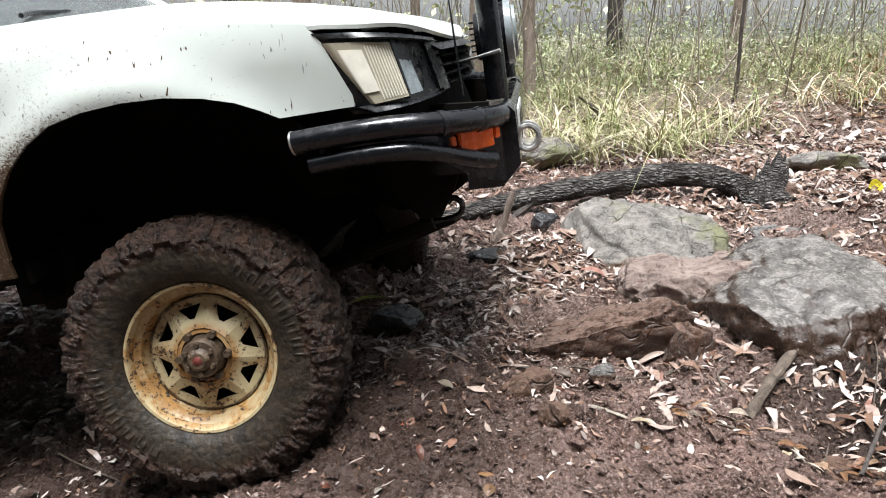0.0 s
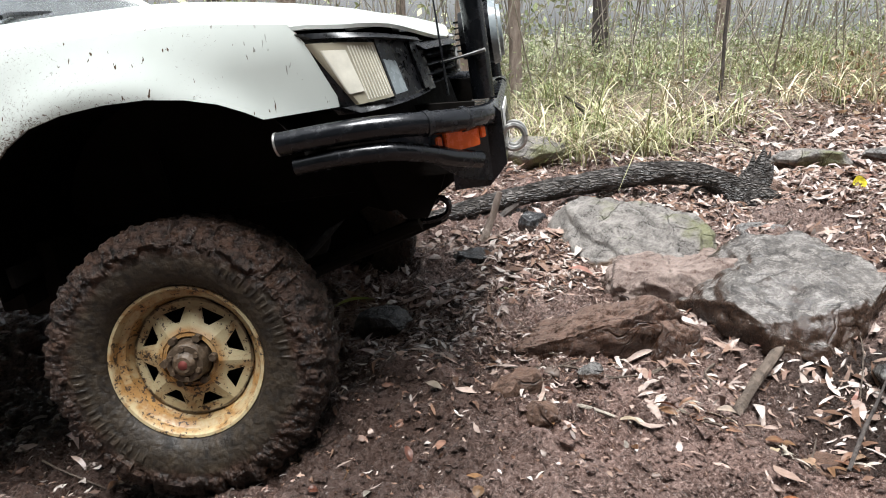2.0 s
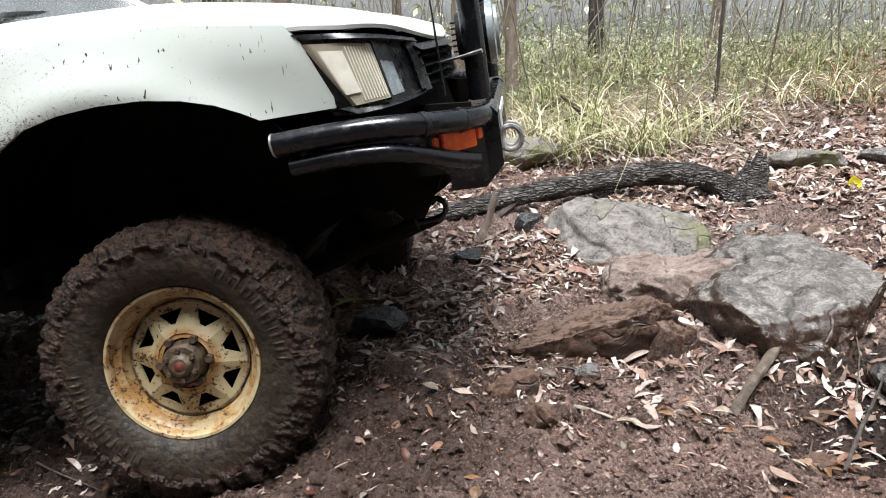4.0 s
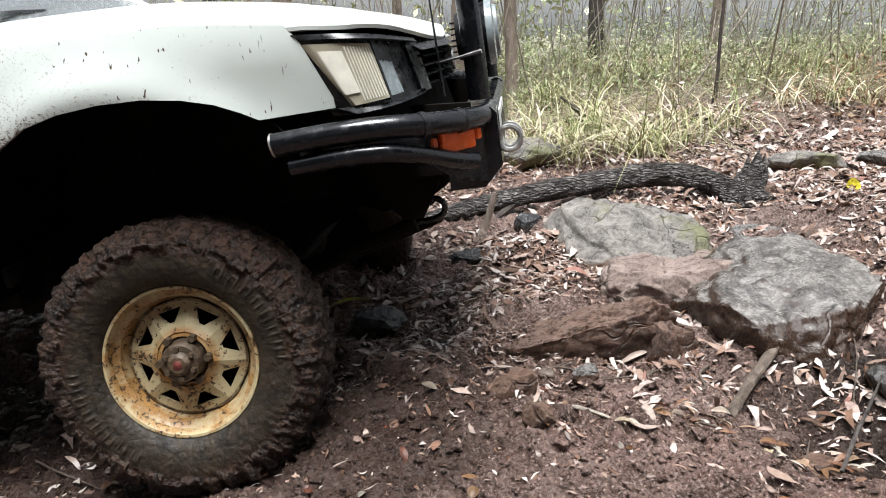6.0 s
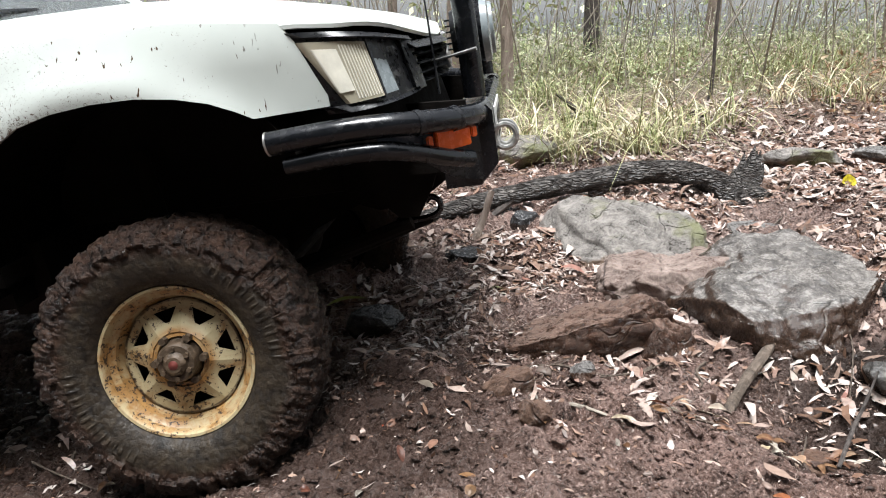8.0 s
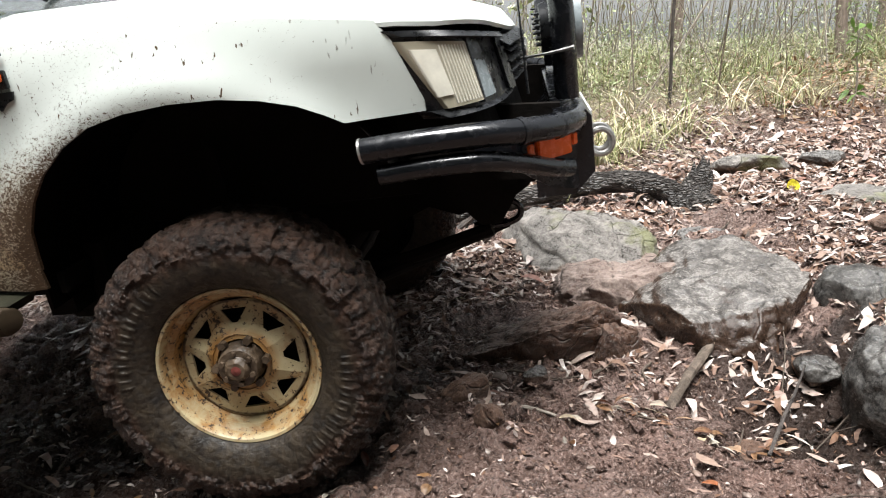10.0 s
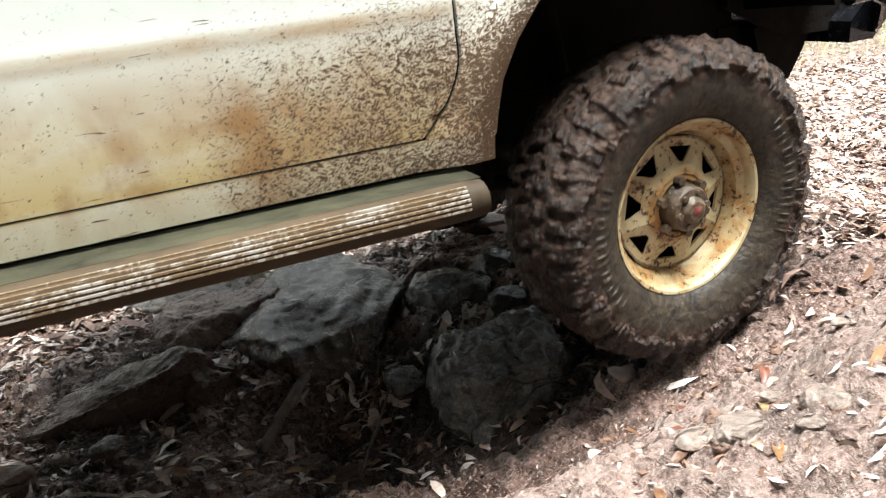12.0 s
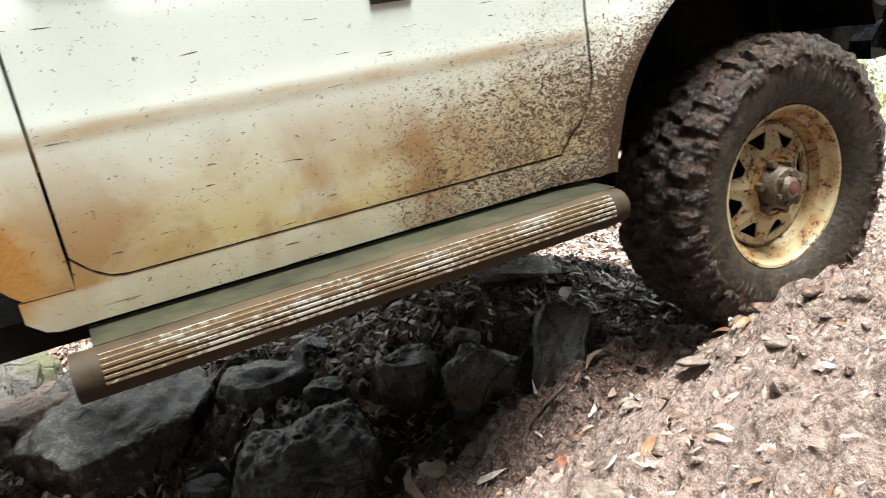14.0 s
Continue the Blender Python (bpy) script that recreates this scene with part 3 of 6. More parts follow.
def height(x, y, rough=True):
    """The lie of the land: a washed-out rut climbing to the right, a bank on the camera's side, stony ground and a wooded slope beyond."""
    x, y = np.asarray(x, float), np.asarray(y, float)
    rut = np.interp(x, RUT_X, RUT_Z) * 0.5 + np.interp(x - 0.12, RUT_X, RUT_Z) * 0.25 + np.interp(x + 0.12, RUT_X, RUT_Z) * 0.25
    d = rut_line(x) - y
    xs = np.clip(x, -12, 14)
    field = np.where(xs < 0, 0.14, 0.085) * xs + 0.085 * np.clip(y - 2.5, -1, 4.5) + 0.05 * np.clip(y - 7.0, 0, 4) - 0.03 * np.clip(y - 11.0, 0, 60)
    field += 0.45 * np.exp(-((x - 2.9) ** 2 + (y - 2.3) ** 2) / 1.1)
    far = step(0.22, 0.95, -d)
    away = rut * (1 - far) + field * far
    w = 0.22 + 0.68 * step(0.1, 1.3, x)
    lift = np.clip(d - 0.02, 0, None)
    bank = w * np.minimum(lift, 0.45 + 0.25 * np.tanh(np.clip(lift - 0.45, 0, None) * 1.6))
    # the far edge of the wheel track breaks off into a washed-out gully
    gully = step(0.20, 0.30, -d) * (1 - step(0.55, 0.9, -d)) * step(0.9, 1.3, x) * step(2.75, 2.3, x)
    z = away + bank - 0.13 * gully
    if rough:
        near = 1.0
        z = z + 0.10 * vnoise(x * 1.3 + 9, y * 1.3) * near + 0.055 * vnoise(x * 4, y * 4 + 5) + 0.042 * vnoise(x * 11 + 3, y * 11)
        z = z + 0.044 * vnoise(x * 27, y * 27 + 8) + 0.03 * vnoise(x * 47 + 1, y * 47) + 0.022 * np.abs(vnoise(x * 66, y * 66 + 4))
    return z


def stretch(lo, hi, a, b, stepsize, grow):
    mid = list(np.arange(a, b, stepsize))
    left, right, s, p = [], [], stepsize, a
    while p > lo:
        s *= grow
        p -= s
        left.append(p)
    s, p = stepsize, mid[-1]
    while p < hi:
        s *= grow
        p += s
        right.append(p)
    return np.array(left[::-1] + mid + right)


def build_ground():
    xs, ys = stretch(-300, 300, -1.6, 3.6, 0.0095, 1.05), stretch(-200, 400, 0.6, 3.6, 0.0095, 1.05)
    gx, gy = np.meshgrid(xs, ys)
    gz = height(gx, gy)
    nx, ny = len(xs), len(ys)
    verts = np.stack([gx.ravel(), gy.ravel(), gz.ravel()], 1)
    i = (np.arange(ny - 1)[:, None] * nx + np.arange(nx - 1)[None, :]).ravel()
    faces = np.stack([i, i + 1, i + nx + 1, i + nx], 1)
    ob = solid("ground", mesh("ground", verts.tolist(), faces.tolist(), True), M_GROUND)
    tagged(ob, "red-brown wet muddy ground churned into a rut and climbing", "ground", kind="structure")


build_ground()


# ---- rocks ----
def rock_mesh(seed, sx, sy, sz, cuts=9, sub=5, rough=0.055, keep=0.62, faces=(), strata=None):
    """A stone: a ball cut by flat planes into worn facets, then roughened."""
    rnd = random.Random(seed)
    bm = bmesh.new()
    bmesh.ops.create_icosphere(bm, subdivisions=sub, radius=1)
    planes = []
    for _ in range(cuts):
        n = Vector((rnd.gauss(0, 1), rnd.gauss(0, 1), rnd.gauss(0, 0.8))).normalized()
        planes.append((n, rnd.uniform(keep, keep + 0.25)))
    planes.append((Vector((rnd.uniform(-0.15, 0.15), rnd.uniform(-0.25, 0.0), 1)).normalized(), keep))
    planes += [(Vector(n).normalized(), d) for n, d in faces]
    off = Vector((seed * 3.1, seed * 1.7, 0))
    for v in bm.verts:
        for n, d in planes:
            over = v.co.dot(n) - d
            if over > 0:
                v.co -= n * over * 0.93
        v.co += v.co.normalized() * (-rough * 1.1 * max(0, 0.28 - abs(noise.noise(v.co * 3.3 + off * 2))) + rough * 0.9 * abs(noise.noise(v.co * 5.5 - off)) + rough * noise.noise(v.co * 2.2 + off) * 2 + rough * 0.5 * noise.noise(v.co * 6 + off) + rough * 0.35 * noise.noise(v.co * 14 + off) + rough * 0.2 * noise.noise(v.co * 32 + off))
        if strata:
            # beds of the stone: stepped ledges with a dark joint between them
            n, gap, cut = strata
            q = v.co.dot(Vector(n).normalized()) / gap + 0.25 * noise.noise(v.co * 1.5 + off)
            u = q - math.floor(q)
            v.co -= v.co.normalized() * cut * (max(0.0, 1 - u / 0.10) + 0.5 * u + 0.6 * (math.floor(q) % 2))
        v.co = Vector((v.co.x * sx, v.co.y * sy, v.co.z * sz))
    me = bpy.data.meshes.new("rock")
    bm.to_mesh(me)
    bm.free()
    me.polygons.foreach_set("use_smooth", [True] * len(me.polygons))
    return me


def rock(seed, x, y, z, sx, sy, sz, mat, label, turn=0, tilt=0, lean=0, name="rock", **kw):
    ob = solid(name, rock_mesh(seed, sx, sy, sz, **kw), mat)
    ob.matrix_basis = pose(x, y, z, tilt, lean, turn)
    return tagged(ob, label, "rock", group="rocks on the track")


def build_rocks():
    half = "half buried in the wet mud"
    rock(1, 1.42, 2.80, 0.05, 0.41, 0.50, 0.47, M_LEDGE, "large grey weathered boulder with brown underside, half buried", -8, -4, 2, sub=6, cuts=4, keep=0.84, rough=0.05, faces=[((-0.1, -0.30, 1), 0.50), ((-0.55, -0.1, 0.9), 0.66), ((-0.15, -0.75, -0.55), 0.50), ((-0.8, -0.6, -0.1), 0.70), ((0.75, -0.6, 0.1), 0.66), ((0.1, -0.85, 0.45), 0.66)])
    rock(2, 0.98, 3.62, 0.08, 0.33, 0.52, 0.40, M_MOSSY, "grey cracked boulder with a mossy flank, half buried", 25, -14, 8, sub=6, cuts=4, keep=0.74, rough=0.04, strata=((0.9, 0.25, -0.35), 0.40, 0.085), faces=[((-0.5, -0.5, 0.7), 0.62)])
    rock(12, 1.10, 3.16, 0.06, 0.27, 0.34, 0.24, M_CLAYROCK, "clay-washed grey rock ledge below the mossy boulder", 60, -10, 0, sub=6, cuts=5, keep=0.72, rough=0.08)
    rock(3, 1.81, 2.09, 0.12, 0.25, 0.26, 0.33, M_WETROCK, "upright grey-brown wet block of rock beside the rut", -20, 4, -4, sub=6)
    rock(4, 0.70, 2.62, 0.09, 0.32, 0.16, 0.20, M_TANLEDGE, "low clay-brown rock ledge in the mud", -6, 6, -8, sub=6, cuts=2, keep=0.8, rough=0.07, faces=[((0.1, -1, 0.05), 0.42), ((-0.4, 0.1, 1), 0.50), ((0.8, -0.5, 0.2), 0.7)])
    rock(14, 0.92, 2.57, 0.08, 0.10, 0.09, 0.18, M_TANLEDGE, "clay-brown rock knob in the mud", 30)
    rock(5, 1.90, 2.62, 0.25, 0.23, 0.18, 0.20, M_WETROCK, "grey wet angular rock in leaf litter", 30, -10, 0)
    rock(9, 2.10, 2.60, 0.36, 0.13, 0.11, 0.11, M_SLATE, "small grey angular rock in leaf litter", 70)
    rock(10, 2.17, 2.12, 0.42, 0.13, 0.12, 0.14, M_WETROCK, "grey wet stone " + half, 15, -6, 4)
    rock(11, 2.27, 1.86, 0.49, 0.14, 0.11, 0.13, M_WETROCK, "dark wedge-shaped stone " + half, -30, -12, 8)
    rock(13, 2.46, 1.70, 0.55, 0.19, 0.11, 0.24, M_SLATE, "dark upright stone " + half, 40, 8, 20)
    rock(15, 2.9, 2.35, 0.64, 0.26, 0.2, 0.10, M_ROCK, "broad grey flat stone in leaf litter", 10)
    rock(16, 1.98, 2.34, 0.34, 0.08, 0.07, 0.07, M_SLATE, "small dark stone in leaf litter", 10)
    rock(17, 2.36, 2.06, 0.54, 0.07, 0.06, 0.05, M_ROCK, "small grey stone in leaf litter", 80)
    rock(6, 2.33, 4.62, 0.42, 0.27, 0.16, 0.11, M_MOSSY, "flat grey stone lying on the leaf litter", -8, -6, 0)
    rock(18, 2.78, 4.62, 0.44, 0.18, 0.14, 0.10, M_ROCK, "grey stone lying on the leaf litter", 30)
    rock(7, 2.50, 3.72, 0.38, 0.22, 0.16, 0.11, M_MOSSY, "low mossy stone among the leaf litter", 10)
    rock(8, 2.62, 3.25, 0.46, 0.16, 0.13, 0.11, M_ROCK, "grey stone among the leaf litter", 50)
    rock(19, 2.28, 3.05, 0.44, 0.14, 0.10, 0.05, M_BROWN, "flat brown stone among the leaf litter", 5)
    rock(20, 3.55, 3.85, 0.48, 0.28, 0.2, 0.12, M_ROCK, "broad flat grey rock among the leaf litter", 12, -8, 0)
    rock(21, 3.95, 3.80, 0.50, 0.2, 0.16, 0.10, M_ROCK, "pale grey rock among the leaf litter", -30)
    rock(22, 4.65, 3.80, 0.54, 0.3, 0.22, 0.13, M_MOSSY, "grey mossy rock among the leaf litter", -10)
    rock(23, 2.75, 2.95, 0.60, 0.12, 0.1, 0.1, M_ROCK, "grey stone among the leaf litter", 75)
    rock(24, 3.15, 3.25, 0.50, 0.16, 0.12, 0.09, M_ROCK, "grey stone among the leaf litter", 25)
    rock(25, 0.35, 2.20, 0.14, 0.085, 0.05, 0.07, M_BROWN, "clay-brown stone lying in the mud", 20)
    rock(26, 0.41, 2.03, 0.14, 0.05, 0.035, 0.065, M_BROWN, "upright clay-brown stone in the mud", -20, 0, 20)
    rock(27, 0.60, 2.34, 0.12, 0.05, 0.04, 0.035, M_ROCK, "small pale grey stone in the mud", 30)
    rock(28, -0.12, 2.92, 0.03, 0.12, 0.08, 0.08, M_SLATE, "dark wet stone in the leaf litter", 10)
    rock(29, 0.0, 2.55, 0.02, 0.08, 0.06, 0.07, M_SLATE, "dark wet stone in the mud", 40)
    rock(30, 1.90, 4.16, 0.33, 0.07, 0.05, 0.09, M_BROWN, "tan block of stone beside the stump", 10)
    rock(31, 1.86, 3.45, 0.29, 0.09, 0.06, 0.04, M_BROWN, "flat brown stone in the leaf litter", -5)
    rock(32, 1.62, 3.52, 0.20, 0.24, 0.16, 0.13, M_ROCK, "grey rock sunk in the leaf litter", 0)
    rock(33, 0.57, 3.92, 0.18, 0.08, 0.07, 0.08, M_SLATE, "dark rounded stone in the leaf litter", 0)
    rock(34, 0.66, 5.25, 0.33, 0.26, 0.2, 0.16, M_MOSSY, "moss-covered rock in the grass", 0)
    rock(35, 1.30, 2.13, float(height(1.30, 2.13)) - 0.01, 0.13, 0.08, 0.05, M_BROWN, "flat clay-brown stone in the mud", -15)
    rock(36, 1.57, 0.955, float(height(1.57, 0.955)) - 0.002, 0.085, 0.05, 0.028, M_STONE, "flat pale stone on the muddy bank", 25, -14, 10)
    rock(37, 1.72, 0.90, float(height(1.72, 0.90)) - 0.018, 0.07, 0.045, 0.04, M_STONE, "thin pale stone slab on the muddy bank", 10, -16, 12)
    rock(38, 1.62, 1.05, float(height(1.62, 1.05)) - 0.002, 0.03, 0.018, 0.018, M_BROWN, "small brown stone on the muddy bank", 30)
    rock(39, 1.80, 1.02, float(height(1.80, 1.02)) - 0.010, 0.06, 0.035, 0.014, M_STONE, "thin tan stone on the muddy bank", 35, -18, 14)
    for k, (x, y, sx, sy, w, mt) in enumerate(((2.20, 1.07, 0.10, 0.045, 20, M_STONE), (1.84, 0.84, 0.035, 0.022, 10, M_BROWN), (2.02, 0.98, 0.045, 0.02, -25, M_BROWN), (2.12, 0.86, 0.06, 0.03, 35, M_STONE), (1.93, 0.93, 0.04, 0.018, 60, M_TANLEDGE), (2.32, 0.98, 0.06, 0.035, -10, M_TANLEDGE), (1.69, 1.10, 0.03, 0.016, 30, M_TANLEDGE))):
        tagged(rock(50 + k, x, y, float(height(x, y)) + 0.004, sx, sy, 0.009, mt, "flat brown chip of bark on the muddy bank", w, -14, 10, name="bark_chip", sub=3), "flat brown chip of bark on the muddy bank", "bark", group="bark chips on the bank")
    rock(40, 1.54, 2.30, float(height(1.54, 2.30)) + 0.02, 0.08, 0.07, 0.06, M_WETROCK, "small grey stone between two boulders", 0)
    rock(41, 0.25, 3.6, 0.08, 0.12, 0.09, 0.07, M_SLATE, "dark stone in the leaf litter", 0)


build_rocks()
TREAD = 0.39


# ---- truck ----
def build_wheel():
    wheel = empty("front_wheel", Matrix())
    # carcass, tread blocks and packed mud as one moulded skin
    prof = [(0.218, 0.005), (0.227, -0.010), (0.250, -0.027), (0.29, -0.038), (0.328, -0.037), (0.357, -0.026), (0.376, -0.004), (0.381, 0.04), (0.382, 0.1), (0.381, 0.165), (0.375, 0.21), (0.362, 0.233), (0.33, 0.247), (0.26, 0.245), (0.205, 0.22)]
    line = spline([(r, y, 0) for r, y in prof], 5)
    seg, n = 720, 40
    verts = []
    for r, y, _ in line:
        for k in range(seg):
            a = 2 * math.pi * k / seg
            c = Vector((r * math.cos(a), y, r * math.sin(a)))
            packed = 0.5 + 0.5 * noise.noise(c * 9)
            clog = max(0.0, 0.5 + 1.1 * noise.noise(c * 13 + Vector((3, 1, 7))))
            lump = 0.006 * noise.noise(c * 24) + 0.005 * noise.noise(c * 52)
            crumb = 0.009 * max(0.0, noise.noise(c * 34)) + 0.006 * noise.noise(c * 70)
            out, side = 0.0, 0.0
            turn = a * n / (2 * math.pi)
            if r > 0.348:
                row = 0 if y < 0.045 else 1 if y < 0.105 else 2 if y < 0.165 else 3
                mid = (0.01, 0.075, 0.135, 0.205)[row]
                ph = (turn + (0.5 if row in (1, 3) else 0.0) + (y - mid) * (5.0 if row == 1 else -5.0 if row == 2 else 0.0)) % 1.0
                edge = min(abs(y - q) for q in (0.045, 0.105, 0.165))
                short = 0.28 if (row == 0 and int(turn) % 2) else 0.36
                lug = min(1, max(0, (short - abs(ph - 0.5)) / 0.04)) * min(1, max(0, (edge - 0.003) / 0.005))
                fill = 0.017 * min(1.0, clog)
                out = max(0.019 * lug, fill) + 0.8 * lump + 0.9 * crumb
                if y < 0.0:
                    side = 0.5 * crumb + 0.6 * max(0.0, lump)
            elif y < 0.1:
                ph = turn % 1.0
                odd = int(turn) % 2
                depth = (0.322 if odd else 0.336) + 0.010 * noise.noise(c * 13)
                if r > depth:
                    block = min(1, max(0, (0.33 - abs(ph - 0.5)) / 0.04)) * min(1, (r - depth) / 0.004)
                    well = 0.55 if abs(ph - 0.5) < 0.17 and r < depth + 0.016 else 1.0
                    side = max(0.007 * block * well, 0.012 * min(1.0, clog) * min(1, (r - depth) / 0.012)) + crumb
                elif 0.276 < r < 0.306:
                    q = (a * 42 / (2 * math.pi)) % 1.0
                    word = math.sin(a * 2 + 0.6) > 0.45
                    side = 0.0025 if word and (0.15 < q < 0.3 or 0.6 < q < 0.75 or (0.15 < q < 0.75 and r > 0.3)) else 0.0
                side += 0.7 * max(0, lump) * min(1, max(0, (r - 0.25) / 0.08))
            rr = r + out
            verts.append((rr * math.cos(a), y - side, rr * math.sin(a)))
    faces = [(i * seg + k, i * seg + (k + 1) % seg, (i + 1) * seg + (k + 1) % seg, (i + 1) * seg + k) for i in range(len(line) - 1) for k in range(seg)]
    skin = mesh("tyre", verts, faces, True)
    skin.set_sharp_from_angle(angle=radians(32))
    solid("tyre", skin, M_TYRE, wheel, "chunky mud-caked off-road tyre")
    # rim
    bm = bmesh.new()
    lathe(bm, [(0.213, 0.008), (0.2155, 0.0), (0.2135, -0.006), (0.206, -0.005), (0.201, 0.004), (0.197, 0.022), (0.188, 0.03), (0.181, 0.034), (0.177, 0.052), (0.172, 0.062), (0.166, 0.070), (0.160, 0.085)], 72)
    rim = part("rim", bm, M_RIM, wheel, "rusty cream steel wheel rim with triangular windows")
    bm = bmesh.new()
    lathe(bm, [(0.2, 0.215), (0.19, 0.2), (0.178, 0.16), (0.17, 0.1), (0.176, 0.06)], 48)
    part("rim_barrel", bm, M_UNDER, wheel)
    # disc with eight windows
    bm = bmesh.new()
    R0, R1, Rw0, Rw1 = 0.076, 0.168, 0.103, 0.144
    def yy(r):
        return 0.066 - 0.03 * math.exp(-((r - 0.075) / 0.03) ** 2)
    for k in range(8):
        a = 2 * math.pi * k / 8 + 0.2
        P = lambda r, da: bm.verts.new((r * math.cos(a + da), yy(r), r * math.sin(a + da)))
        q = math.pi / 8
        i0, i1, i2 = P(R0, -q), P(R0, 0), P(R0, q)
        o0, o1, o2, o3 = P(R1, -q), P(R1, -q * 0.55), P(R1, q * 0.55), P(R1, q)
        w0, w1, w2, w3 = P(Rw1, -q * 0.64), P(Rw1, q * 0.64), P(Rw0, q * 0.2), P(Rw0, -q * 0.2)
        for f in ((i0, i1, w3), (i1, w2, w3), (i1, i2, w2), (i0, w3, w0, o0), (o0, w0, o1), (o1, w0, w1, o2), (o2, w1, o3), (o3, w1, w2, i2)):
            bm.faces.new(f)
    bmesh.ops.remove_doubles(bm, verts=bm.verts, dist=1e-4)
    bmesh.ops.recalc_face_normals(bm, faces=bm.faces)
    bmesh.ops.solidify(bm, geom=bm.faces[:], thickness=0.007)
    part("disc", bm, M_RIM, wheel, smooth=True)
    bm = bmesh.new()
    lathe(bm, [(0.082, 0.05), (0.08, 0.034), (0.066, 0.03), (0.062, 0.045), (0.056, 0.045)], 40)
    part("centre_ring", bm, M_RIM, wheel)
    for k in range(6):
        bm = bmesh.new()
        a = 2 * math.pi * k / 6
        bmesh.ops.create_cone(bm, cap_ends=True, segments=6, radius1=0.0125, radius2=0.011, depth=0.03, matrix=Matrix.Translation((0.068 * math.cos(a), 0.026, 0.068 * math.sin(a))) @ Matrix.Rotation(radians(90), 4, "X"))
        part("wheel_nut", bm, M_HUB, wheel, smooth=False)
    bm = bmesh.new()
    lathe(bm, [(0.0, -0.028), (0.022, -0.027), (0.031, -0.02), (0.034, -0.012), (0.050, -0.010), (0.055, -0.002), (0.055, 0.022), (0.060, 0.03), (0.060, 0.09)], 28)
    for k in range(6):
        a = 2 * math.pi * (k + 0.5) / 6
        bmesh.ops.create_cone(bm, cap_ends=True, segments=6, radius1=0.0075, radius2=0.0075, depth=0.016, matrix=Matrix.Translation((0.041 * math.cos(a), -0.012, 0.041 * math.sin(a))) @ Matrix.Rotation(radians(90), 4, "X"))
    hub = part("hub", bm, M_HUB, wheel, "muddy free-wheeling hub")
    bm = bmesh.new()
    lathe(bm, [(0.0, -0.031), (0.009, -0.030), (0.013, -0.028), (0.014, -0.02)], 20)
    part("hub_cap", bm, M_RED, wheel, "faded red hub dial")
    bm = bmesh.new()
    lathe(bm, [(0.0, 0.10), (0.165, 0.10), (0.165, 0.16), (0.0, 0.16)], 32)
    part("brake_drum", bm, M_UNDER, wheel)
    for ob in wheel.children:
        if ob.name != "tyre":
            for v in ob.data.vertices:
                v.co.x, v.co.z = v.co.x * 1.03, v.co.z * 1.03
    return wheel


ARCH = [(-0.505, 0.29), (-0.50, 0.33), (-0.487, 0.40), (-0.45, 0.475), (-0.40, 0.54), (-0.33, 0.60), (-0.25, 0.642), (-0.15, 0.664), (-0.03, 0.673), (0.09, 0.670), (0.19, 0.655), (0.27, 0.632), (0.33, 0.603), (0.372, 0.578)]


def arch_z(x):
    xs, zs = [p[0] for p in ARCH], [p[1] for p in ARCH]
    return float(np.interp(x, xs, zs))


def side_y(x, z):
    """How far the body's side lies in from its widest line."""
    y = 0.020 * max(0.0, (0.55 - z) / 0.26) ** 1.5
    y += 0.055 * max(0.0, (z - 0.70) / 0.2) ** 2
    if -0.62 < x < 0.6:
        d = math.hypot((x + 0.06) / 1.05, z - 0.22)
        y -= 0.028 * math.exp(-((d - 0.47) / 0.075) ** 2)
    y += 0.05 * max(0.0, (x - 0.2) / 0.4) ** 2
    y -= 0.0014 * math.exp(-((z - 0.556) / 0.016) ** 2) * (1 if x < -0.5 else 0)
    return y


def panel(name, xs, low, high, rows, mat, parent, label="", thick=0.012, mirror=None, warp=None):
    """A body panel between two lines of the side, with returned edges."""
    bm = bmesh.new()
    grid = []
    for x in xs:
        a, b = low(x), high(x)
        col = []
        for k in range(rows + 1):
            z = a + (b - a) * (k / rows)
            xw = x + (warp(x, z) if warp else 0.0)
            y = side_y(xw, z)
            col.append(bm.verts.new((xw, y if mirror is None else mirror - y, z)))
        grid.append(col)
    for c0, c1 in zip(grid, grid[1:]):
        for k in range(rows):
            bm.faces.new((c0[k], c1[k], c1[k + 1], c0[k + 1]))
    bmesh.ops.recalc_face_normals(bm, faces=bm.faces)
    g = bmesh.ops.extrude_face_region(bm, geom=bm.faces[:])
    for v in g["geom"]:
        if isinstance(v, bmesh.types.BMVert):
            v.co.y += thick if mirror is None else -thick
    return part(name, bm, mat, parent, label)


WIDE = 1.66


def hood_z(x):
    return float(np.interp(x, (-0.62, -0.3, 0.0, 0.3, 0.5, 0.65, 0.75, 0.80), (0.93, 0.925, 0.913, 0.888, 0.86, 0.82, 0.775, 0.735)))


